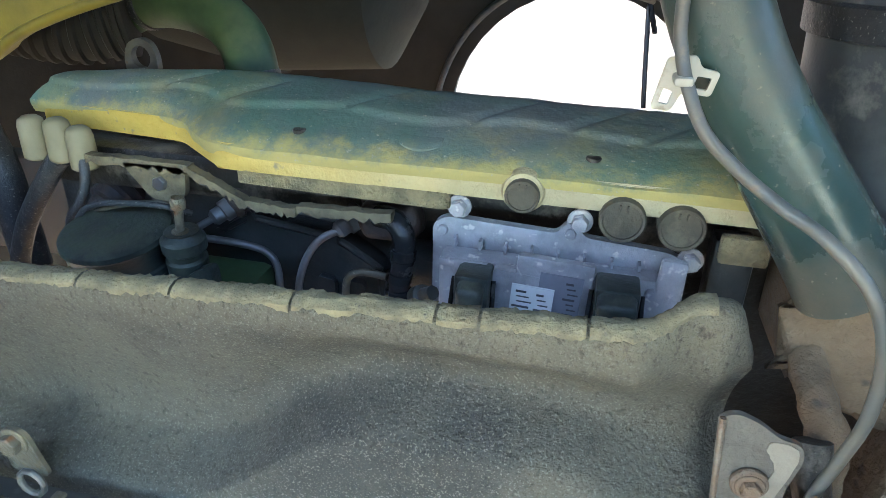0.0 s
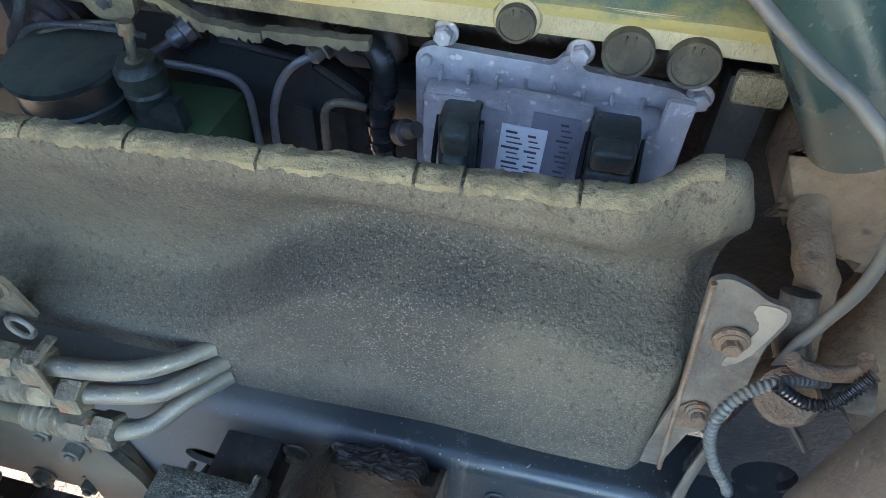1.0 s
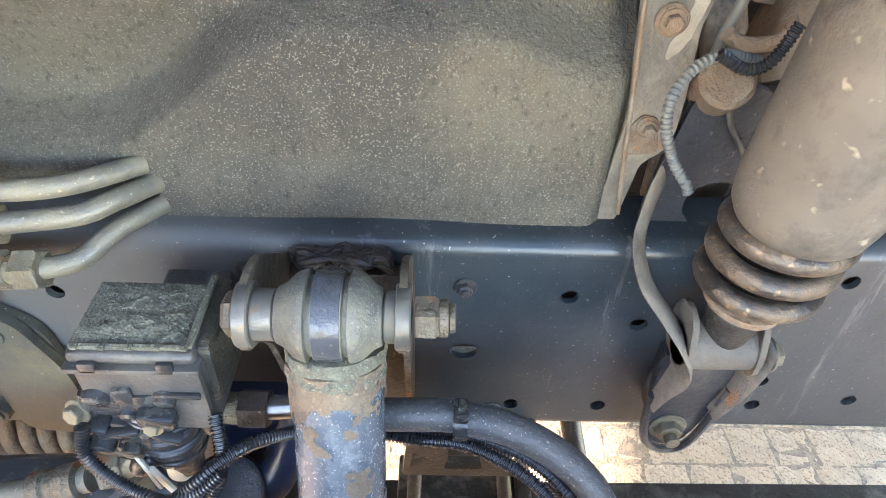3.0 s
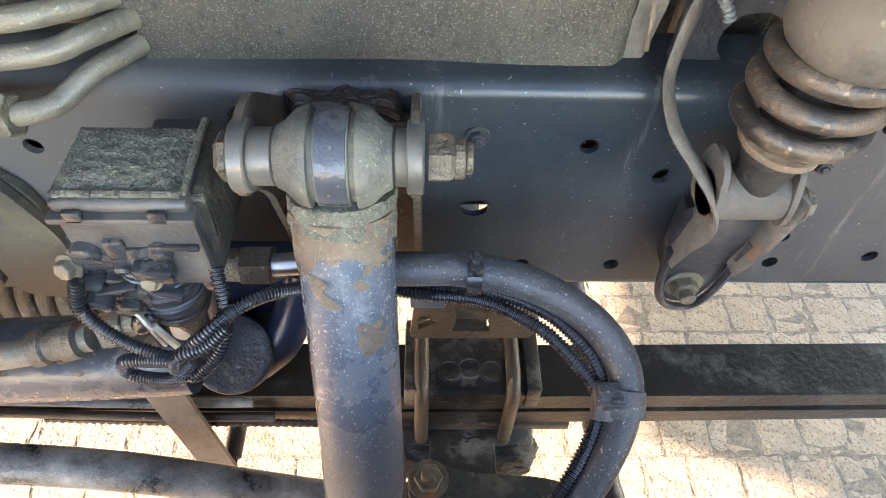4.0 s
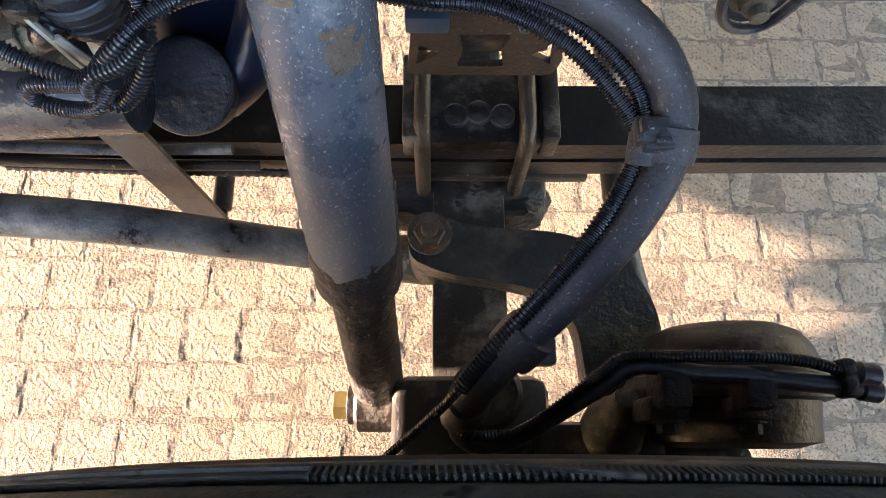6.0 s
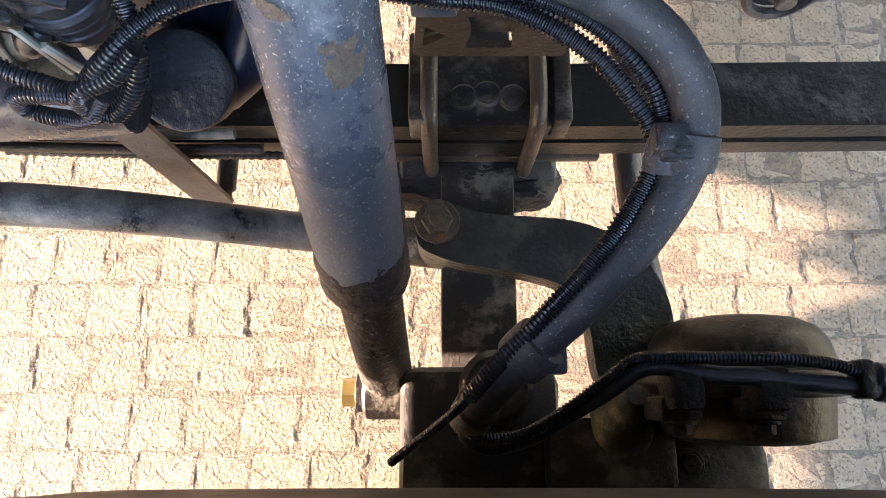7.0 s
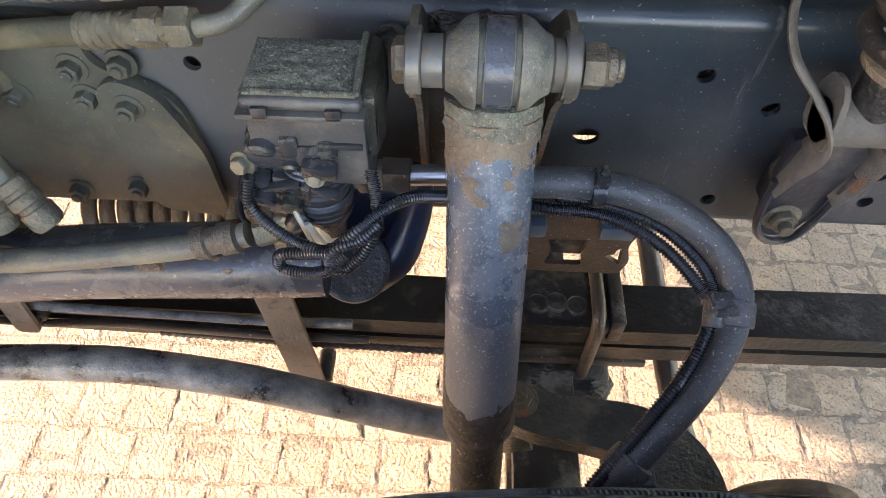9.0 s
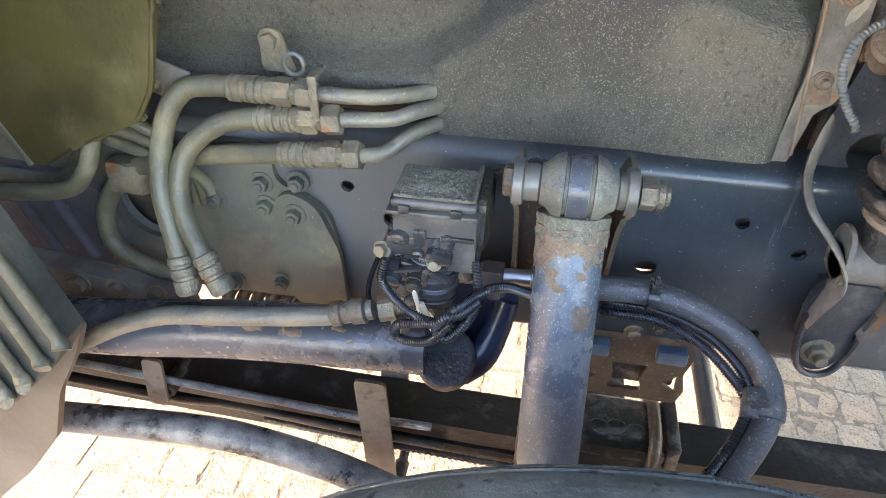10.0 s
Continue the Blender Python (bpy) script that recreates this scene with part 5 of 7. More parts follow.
def make_chamber():
    c = thing("brake_chamber", (0.345, 0.35, 0.6), "round black dusty air brake chamber with clamp band", "brake chamber")
    bm = bm_new()
    lathe(bm, (0.345, 0.312, 0.60), (0.345, 0.425, 0.605), [(0, 0.055), (0.05, 0.075), (0.35, 0.078), (0.5, 0.083), (0.6, 0.083), (0.78, 0.078), (0.9, 0.069), (0.97, 0.052), (1, 0.03)], 48)
    part("can", bm, M_DARK, c)
    bm = bm_new()
    lathe(bm, (0.345, 0.352, 0.602), (0.345, 0.376, 0.603), [(0, 0.082), (0.1, 0.090), (0.4, 0.094), (0.6, 0.094), (0.9, 0.090), (1, 0.082)], 48)
    part("clamp_band", bm, M_DARK, c)
    for x in (0.256, 0.322):
        bm = bm_new()
        block(bm, (x, 0.355, 0.700), (0.026, 0.034, 0.040), 0.006)
        block(bm, (x, 0.340, 0.675), (0.034, 0.020, 0.050), 0.005)
        lug = part("band_lug", bm, M_TAR_SHADE, c)
        bolt(lug, (x, 0.3305, 0.690), (0, -1, 0), 0.009, 0.008, M_TAR_SHADE)
    return c


make_chamber()
tube_thing("brake_pipe", [(0.088, 0.338, 0.722), (0.088, 0.322, 0.706), (0.104, 0.312, 0.694), (0.135, 0.318, 0.690), (0.169, 0.337, 0.700), (0.204, 0.358, 0.705), (0.221, 0.370, 0.710), (0.240, 0.372, 0.712), (0.276, 0.365, 0.714), (0.310, 0.364, 0.714), (0.347, 0.360, 0.712), (0.385, 0.357, 0.708), (0.404, 0.355, 0.706)], 0.0075, M_BLACK, "black steel brake pipe along the chamber", "pipe")
tube_thing("corrugated_cable", [(0.086, 0.334, 0.728), (0.096, 0.320, 0.713), (0.133, 0.321, 0.702), (0.167, 0.341, 0.712), (0.198, 0.364, 0.716), (0.218, 0.377, 0.722), (0.255, 0.377, 0.723), (0.287, 0.378, 0.722), (0.325, 0.377, 0.722), (0.361, 0.374, 0.718), (0.392, 0.367, 0.714), (0.400, 0.366, 0.713)], 0.0050, M_CABLE, "black corrugated sensor cable over the brake chamber", "cable", 0.0032)
pipe_clip = thing("pipe_clip", (0.396, 0.362, 0.71), "black plastic clip with two capped pipe ends", "clip")
bm = bm_new()
block(bm, (0.392, 0.362, 0.711), (0.012, 0.030, 0.022), 0.004)
part("clip_body", bm, M_TAR_SHADE, pipe_clip)
for c, d in (((0.398, 0.3665, 0.713), (0.420, 0.364, 0.711)), ((0.402, 0.355, 0.706), (0.424, 0.352, 0.703))):
    bm = bm_new()
    rod(bm, c, d, 0.0092, 16, 0.004)
    part("end_cap", bm, M_BLACK, pipe_clip)
tube_thing("track_rod", [(0.355, 0.45, 0.36), (0.325, 0.65, 0.375), (0.328, 0.95, 0.38), (0.33, 1.7, 0.38)], 0.019, M_BROWN, "brown steel track rod behind the axle", "track rod")


# ---- tyre ----
def make_wheel(axle):
    R, half, sr = 0.526, 0.155, 0.066
    lean = pose(0.112, 0.0925, R, -7.0, 0, 0)
    inner = [(half - 0.012, 0.30), (half - 0.002, 0.36), (half + 0.004, 0.40), (half + 0.003, R - sr - 0.035), (half + 0.0015, R - sr - 0.015)]
    shoulder = []
    for a in range(90, -1, -9):
        y, rr = half - sr + sr * math.sin(radians(a)), R - 0.008 - sr + sr * math.cos(radians(a))
        shoulder.append((y, rr))
    # a shallow groove runs round below the shoulder, another above it
    ring = []
    for y, rr in inner + shoulder:
        ring.append((y, rr))
        if abs(rr - (R - 0.041)) < 0.004 or abs(rr - (R - 0.020)) < 0.004:
            ring += [(y - 0.0006, rr + 0.0012), (y - 0.0036, rr - 0.0006), (y - 0.0040, rr + 0.0022)]
    ring += [(0.06, R - 0.003), (0.052, R - 0.003), (0.051, R - 0.016), (0.040, R - 0.016), (0.039, R - 0.001), (0.0, R)]
    prof = ring + [(-y, rr) for y, rr in reversed(ring[:-1])]
    bm = bm_new()
    n = 160
    rings = []
    for k in range(n):
        a = 2 * math.pi * k / n
        rings.append([bm.verts.new(lean @ Vector((rr * math.cos(a), y, rr * math.sin(a)))) for y, rr in prof])
    for k in range(n):
        a, b = rings[k], rings[(k + 1) % n]
        for j in range(len(prof) - 1):
            bm.faces.new((a[j], b[j], b[j + 1], a[j + 1]))
    w = part("wheel", bm, M_TYRE, axle, "black truck tyre with fine shoulder ribs")
    bm = bm_new()
    lathe(bm, lean @ Vector((0, -0.12, 0)), lean @ Vector((0, 0.10, 0)), [(0, 0.12), (0.02, 0.29), (0.1, 0.302), (0.9, 0.302), (0.98, 0.29), (1, 0.12)], 48)
    part("rim", bm, M_DARK, w)
    # sidewall that bulges out below the shoulder; its brown paints in the sunlit tone
    bulge = [(half - 0.008, 0.302), (half + 0.004, 0.316), (half + 0.0090, 0.335), (half + 0.0098, 0.355), (half + 0.0085, 0.378), (half + 0.0060, 0.400), (half + 0.0060, 0.4015), (half + 0.0045, 0.425), (half + 0.0030, 0.446), (half - 0.001, 0.452)]
    bm = bm_new()
    rings = []
    for k in range(n):
        a = 2 * math.pi * k / n
        rings.append([bm.verts.new(lean @ Vector((rr * math.cos(a), y, rr * math.sin(a)))) for y, rr in bulge])
    for k in range(n):
        a, b = rings[k], rings[(k + 1) % n]
        for j in range(len(bulge) - 1):
            bm.faces.new((a[j], b[j], b[j + 1], a[j + 1]))
    part("sidewall", bm, M_SIDEWALL_LIT, w, "dusty bulging sidewall with sunlit brown painted in")
    # slanting sipes in two rows along the inner shoulder
    for tilt, first, last, size in ((62, -34, 100, 0.0085), (38, -10, 100, 0.0070)):
        y, rr = half - sr + sr * math.sin(radians(tilt)), R - 0.008 - sr + sr * math.cos(radians(tilt))
        bm = bm_new()
        for k in range(first, last):
            a = radians(88 - k * 0.36)
            c = lean @ Vector((rr * math.cos(a), y, rr * math.sin(a)))
            block(bm, c, (0.0012, size, 0.0026), 0, (-tilt - 6.4, 90 - math.degrees(a), 14))
        part("shoulder_ribs", bm, M_TYRE, w)
    # long moulded ridges that swing away from the ribs
    for x0, x1, t0, t1 in ((-0.42, -0.02, 70, 66), (-0.02, 0.03, 66, 58), (-0.30, 0.10, 50, 44)):
        pts = []
        for k in range(25):
            f = k / 24
            tilt = t0 + (t1 - t0) * f
            y, rr = half - sr + (sr + 0.0004) * math.sin(radians(tilt)), R - 0.008 - sr + (sr + 0.0004) * math.cos(radians(tilt))
            a = math.acos((x0 + (x1 - x0) * f) / rr)
            pts.append(lean @ Vector((rr * math.cos(a), y, rr * math.sin(a))))
        bm = bm_new()
        sweep(bm, pts, 0.0016, 6)
        part("moulded_ridge", bm, M_TYRE, w)
    return w


make_wheel(front_axle)


# ---- cab spring strut at the rear of the bay ----
def make_strut():
    s = thing("cab_spring_strut", (0.33, 0.62, 0.93), "rusty coil spring strut of the cab suspension", "spring strut")
    a, b = Vector((0.322, 0.634, 0.968)), Vector((0.352, 0.612, 1.35))
    w, u, v = axes(b - a)
    bm = bm_new()
    pts = []
    turns = 3.2
    for k in range(int(turns * 20) + 1):
        t = k / (turns * 20)
        c = a + w * (0.054 + 0.082 * t)
        ang = 2 * math.pi * turns * t
        pts.append(c + (u * math.cos(ang) + v * math.sin(ang)) * 0.0405)
    sweep(bm, pts, 0.0088, 14, 0.006)
    part("coil_spring", bm, M_COIL, s)
    bm = bm_new()
    lathe(bm, a + w * 0.120, a + w * 0.40, [(0, 0.034), (0.02, 0.043), (0.05, 0.048), (0.12, 0.0515), (0.6, 0.054), (0.95, 0.054), (1, 0.045)], 48)
    part("dust_sleeve", bm, M_SLEEVE, s, "smooth tan dust sleeve")
    bm = bm_new()
    lathe(bm, a + w * 0.02, a + w * 0.2, [(0, 0.018), (0.3, 0.026), (1, 0.026)], 24)
    part("damper", bm, M_TAR_SHADE, s)
    bm = bm_new()
    rod(bm, a + Vector((-0.034, 0, -0.018)), a + Vector((0.030, 0, -0.018)), 0.0235, 28, 0.003)
    part("lower_eye", bm, M_TAN_DARK, s)
    bm = bm_new()
    lathe(bm, a + Vector((0, 0, -0.025)), a + w * 0.05, [(0, 0.014), (0.3, 0.019), (0.7, 0.024), (1, 0.026)], 28)
    part("rubber_cone", bm, M_TAR_SHADE, s, "black rubber cone")
    for dx in (-0.034, 0.026):
        bm = bm_new()
        y, z = a.y, a.z
        plate(bm, rounded([(y - 0.024, z - 0.040), (y + 0.026, z - 0.040), (y + 0.030, z - 0.01), (y + 0.020, z + 0.022), (y - 0.012, z + 0.022), (y - 0.026, z - 0.012)], 0.018, 6), 0.006, at_x(a.x + dx))
        bmesh.ops.bevel(bm, geom=[e for e in bm.edges if e.calc_face_angle(0) > 1.0], offset=0.0015, segments=2, affect="EDGES", clamp_overlap=True)
        part("fork_cheek", bm, M_TAN_DARK, s)
    bm = bm_new()
    lathe(bm, a + w * 0.036, a + w * 0.046, [(0, 0.024), (0.2, 0.032), (0.8, 0.032), (1, 0.028)], 32)
    part("spring_seat", bm, M_RUST, s)
    return s


make_strut()


def make_strut_bracket():
    b = thing("strut_bracket", (0.31, 0.65, 0.8), "bent steel strut bracket with rust bolted to the rail", "bracket")
    bm = bm_new()
    plate(bm, rounded([(0.287, 0.870), (0.293, 0.81), (0.300, 0.785), (0.318, 0.772), (0.338, 0.778), (0.350, 0.81), (0.358, 0.87), (0.362, 0.91), (0.29, 0.91)], 0.022), 0.010, at_y(0.655))
    block(bm, (0.324, 0.670, 0.85), (0.05, 0.03, 0.09), 0.004)
    part("foot", bm, M_BLACK, b)
    bm = bm_new()
    sweep(bm, [(0.287, 0.640, 0.865), (0.291, 0.640, 0.815), (0.300, 0.640, 0.785), (0.318, 0.640, 0.771), (0.339, 0.640, 0.777), (0.351, 0.640, 0.81), (0.360, 0.640, 0.875)], 0.0045, 8)
    part("foot_rim", bm, M_BLACK, b)
    bolt(b, (0.318, 0.645, 0.806), (0, -1, 0), 0.0135, 0.010, M_FITTING, 0.010)
    bm = bm_new()
    line = [(0.268, 0.722, 1.064), (0.257, 0.705, 1.050), (0.2495, 0.686, 1.020), (0.257, 0.664, 0.992), (0.275, 0.640, 0.973), (0.290, 0.624, 0.955), (0.299, 0.626, 0.928), (0.296, 0.640, 0.890), (0.290, 0.648, 0.855)]
    sweep(bm, line, 0.020, 12, 0.006, flat=0.16, lift=(0.75, -0.66, 0))
    part("bent_strap", bm, M_TAN, b, "bent flat strap with rust")
    bm = bm_new()
    sweep(bm, [(0.366, 0.632, 0.955), (0.367, 0.634, 0.925), (0.362, 0.640, 0.88), (0.352, 0.646, 0.84)], 0.017, 12, 0.006, flat=0.16, lift=(1, 0.1, 0))
    part("side_strap", bm, M_TAN, b)
    bolt(b, (0.371, 0.632, 0.938), (1, 0, 0), 0.011, 0.008, M_FITTING)
    # arch piece behind, with its large opening
    bm = bm_new()
    plate(bm, rounded([(0.252, 0.94), (0.36, 0.94), (0.43, 0.99), (0.44, 1.05), (0.37, 1.09), (0.335, 1.15), (0.278, 1.15), (0.262, 1.06)], 0.02), 0.008, at_y(0.730), [ring2(0.320, 1.034, 0.026, 28, 0.025)])
    part("arch_plate", bm, M_BOSS, b, "blue-black cast arch with round opening")
    bm = bm_new()
    block(bm, (0.322, 0.788, 1.030), (0.085, 0.02, 0.08), 0.006)
    part("bush", bm, M_GREASE, b)
    bm = bm_new()
    rod(bm, (0.296, 0.742, 1.135), (0.292, 0.712, 1.16), 0.022, 24, 0.004)
    part("rusty_boss", bm, M_RUST, b, "rusty round boss")
    return b


make_strut_bracket()
tube_thing("ribbed_cable", [(0.315, 0.725, 1.170), (0.280, 0.710, 1.180), (0.257, 0.700, 1.172), (0.244, 0.690, 1.154), (0.245, 0.685, 1.130), (0.256, 0.680, 1.105), (0.268, 0.676, 1.089), (0.272, 0.675, 1.080)], 0.0046, M_WIRE, "dusty grey ribbed cable looping to the bracket", "cable", 0.0042)
cable = thing("grey_cable", (0.16, 0.81, 1.45), "dusty grey electric cable hanging along the air pipe", "cable")
bm = bm_new()
sweep(bm, [(0.150, 0.812, 1.62), (0.153, 0.810, 1.499), (0.157, 0.805, 1.468), (0.164, 0.795, 1.447), (0.177, 0.785, 1.423), (0.200, 0.775, 1.403), (0.226, 0.755, 1.388), (0.247, 0.735, 1.379), (0.272, 0.720, 1.356), (0.289, 0.718, 1.318), (0.297, 0.725, 1.267), (0.295, 0.735, 1.219), (0.289, 0.738, 1.185), (0.284, 0.735, 1.15)], 0.0044, 14)
part("cable_run", bm, M_WIRE, cable)
bm = bm_new()
plate(bm, rounded([(0.143, 1.430), (0.150, 1.464), (0.168, 1.466), (0.172, 1.458), (0.184, 1.456), (0.180, 1.440), (0.162, 1.442), (0.156, 1.428)], 0.003), 0.004, at_y(0.814), [rounded([(0.168, 1.445), (0.177, 1.444), (0.179, 1.452), (0.170, 1.453)], 0.001), rounded([(0.148, 1.434), (0.154, 1.433), (0.156, 1.442), (0.150, 1.444)], 0.001)])
block(bm, (0.160, 0.801, 1.452), (0.012, 0.020, 0.006), 0.002)
part("cable_clip", bm, M_CLIP, cable, "pale plastic cable clip")


link_rod = thing("mount_link", (0.30, 0.715, 1.2), "dull brown steel link with eye behind the bracket", "link")
bm = bm_new()
sweep(bm, [(0.296, 0.850, 1.232), (0.303, 0.825, 1.214), (0.314, 0.808, 1.190), (0.322, 0.798, 1.160), (0.318, 0.778, 1.138), (0.304, 0.752, 1.140), (0.296, 0.735, 1.150)], lambda t: 0.0125 + 0.003 * math.sin(t * 6), 18, 0.004)
lumpy(bm, 0.005, 50)
lumpy(bm, 0.0012, 150, 3)
part("arm", bm, M_TAN_BROWN, link_rod)
bm = bm_new()
sweep(bm, [(0.306 + 0.024 * math.cos(radians(a)), 0.722, 1.196 + 0.013 * math.sin(radians(a))) for a in range(-160, 41, 20)], 0.006, 10)
part("eye_ring", bm, M_RUST, link_rod, "rusty eye ring")
tube_thing("ribbed_cable", [(0.274, 0.702, 1.184), (0.296, 0.700, 1.174), (0.313, 0.702, 1.180), (0.328, 0.71, 1.204)], 0.0050, M_CABLE, "black ribbed cable behind the bracket", "cable", 0.0036)
tube_thing("thin_pipe", [(0.303, 0.724, 1.140), (0.308, 0.720, 1.120), (0.318, 0.720, 1.105), (0.332, 0.722, 1.085)], 0.0026, M_ZINC, "thin bright steel pipe beside the arch", "pipe")


# ---- engine: valve cover ----
def make_cover():
    c = thing("valve_cover", (-0.1, 1.0, 1.36), "dusty green-grey engine valve cover with yellow lip", "engine cover")
    front = [(-0.54, 0.986, 1.352), (-0.44, 0.977, 1.352), (-0.335, 0.963, 1.352), (-0.29, 0.928, 1.351), (-0.245, 0.899, 1.351), (-0.14, 0.893, 1.351), (0.08, 0.890, 1.351), (0.312, 0.885, 1.350)]
    rear = [(-0.495, 1.04, 1.368), (-0.318, 1.05, 1.380), (-0.20, 1.04, 1.382), (-0.046, 1.035, 1.378), (0.302, 1.03, 1.372)]
    bm = bm_new()
    front, rear = [curve(q, 0.003) for q in (front, rear)]
    rows = []
    for i in range(241):
        a, b = [q[round(i / 240 * (len(q) - 1))].copy() for q in (front, rear)]
        col = [Vector((a.x, a.y + 0.004, 1.330)), Vector((a.x, a.y + 0.0005, a.z - 0.014)), Vector((a.x, a.y, a.z - 0.010))]
        for k in range(49):
            t = k / 48
            p = a.lerp(b, t)
            low_line = 0.40 + 0.05 * math.sin(p.x * 31) - 0.10 * step01(-p.x, 0.2, 0.42)
            field = step01(t, low_line, low_line + 0.06) * (1 - 0.8 * step01(t, 0.86, 0.97))
            for xk in (-0.36, -0.262, -0.135, 0.0, 0.09, 0.17):
                d = p.x - (xk + 0.13 * (t - 0.45))
                field *= 1 - 0.85 * math.exp(-(d / (0.004 if d > 0 else 0.012)) ** 2)
            p.z += 0.0045 * field
            p.z += 0.006 * math.sin(math.pi * t) - 0.008 * (1 - t) ** 6 + 0.002 * noise.noise(Vector((p.x * 14, p.y * 14, 1)))
            col.append(p)
        col += [Vector((b.x, b.y + 0.012, b.z - 0.012)), Vector((b.x, b.y + 0.02, 1.325))]
        rows.append([bm.verts.new(p) for p in col])
    for a, b in zip(rows, rows[1:]):
        for k in range(len(a) - 1):
            bm.faces.new((a[k], b[k], b[k + 1], a[k + 1]))
    bm.faces.new(rows[0])
    bm.faces.new(rows[-1][::-1])
    part("top_shell", bm, M_COVER, c)
    bm = bm_new()
    lip = rounded([(-0.53, 0.992), (-0.33, 0.970), (-0.245, 0.903), (0.312, 0.893), (0.312, 0.925), (-0.235, 0.935), (-0.315, 0.995), (-0.53, 1.02)], 0.012)
    lip = [(x, y - 0.005) for x, y in lip]
    plate(bm, lip, 0.027, at_z(1.318))
    bmesh.ops.bevel(bm, geom=[e for e in bm.edges if e.calc_face_angle(0) > 1.0], offset=0.007, segments=4, affect="EDGES", clamp_overlap=True)
    part("lip", bm, M_LIP, c, "dusty lower lip, its yellow partly bounced light painted in")
    bm = bm_new()
    flange = rounded([(-0.235, 0.904), (-0.012, 0.892), (-0.012, 0.93), (-0.22, 0.94)], 0.01)
    plate(bm, flange, 0.016, at_z(1.303))
    part("flange", bm, M_FELT_RIM, c)
    # raised dark discs paint in small shaded depressions of the cover
    for x, y in ((-0.168, 0.922), (0.112, 0.918), (0.114, 0.965)):
        bm = bm_new()
        rod(bm, (x, y, 1.345 + (y - 0.90) * 0.2), (x, y, 1.3545 + (y - 0.90) * 0.2), 0.007, 16, 0.001)
        part("cover_screw", bm, M_DARK, c)
    bm = bm_new()
    lathe(bm, (-0.045, 0.932, 1.355), (-0.045, 0.931, 1.3615), [(0, 0.026), (0.5, 0.026), (1, 0.021)], 32)
    part("round_mark", bm, M_COVER, c)
    # plugs and caps on the lip
    for x, z, r, m, y in ((0.055, 1.327, 0.0138, M_CAP, 0.882), (0.142, 1.314, 0.0178, M_CAP, 0.882), (0.191, 1.312, 0.0178, M_CAP, 0.882)):
        bm = bm_new()
        lathe(bm, (x, y + 0.035, z), (x, y, z), [(0, r * 0.9), (0.3, r * 1.12), (0.94, r * 1.12), (0.99, r * 1.06), (0.985, r * 0.93), (0.93, r * 0.9), (0.93, r * 0.5), (0.935, r * 0.1)], 28)
        cap = part("filler_cap", bm, m, c, "round cap with two ribs")
        for dx in (-0.004, 0.004):
            bm = bm_new()
            block(bm, (x + dx * 0.8, y + 0.0015, z + r * 0.68), (0.0016, 0.004, r * 0.30), 0.0005)
            part("cap_rib", bm, m, cap)
    bm = bm_new()
    lathe(bm, (0.055, 0.92, 1.328), (0.055, 0.8885, 1.329), [(0, 0.0205), (0.8, 0.0205), (1, 0.0175)], 28)
    part("plug_ring", bm, M_LIP, c)
    # tab and three posts
    bm = bm_new()
    block(bm, (0.245, 0.892, 1.296), (0.040, 0.012, 0.026), 0.003)
    part("tab", bm, M_FELT_RIM, c)
    for x, z in ((-0.490, 1.345), (-0.457, 1.345), (-0.431, 1.338)):
        bm = bm_new()
        lathe(bm, (x, 0.930, z), (x, 0.930, z - 0.049), [(0, 0.002), (0.03, 0.008), (0.10, 0.0122), (0.25, 0.0140), (0.95, 0.0148), (1, 0.0125)], 28)
        part("post", bm, M_POST, c, "rounded beige plastic post")
    return c


make_cover()

eye = thing("lifting_eye", (-0.46, 1.1, 1.37), "pale grey steel engine lifting eye", "lifting eye")
bm = bm_new()
plate(bm, rounded([(-0.487, 1.345), (-0.441, 1.345), (-0.440, 1.382), (-0.447, 1.398), (-0.462, 1.404), (-0.480, 1.396), (-0.487, 1.380)], 0.014), 0.010, at_y(1.105), [ring2(-0.463, 1.379, 0.0135, 20, 0.014)])
part("eye_plate", bm, M_ZINC, eye)


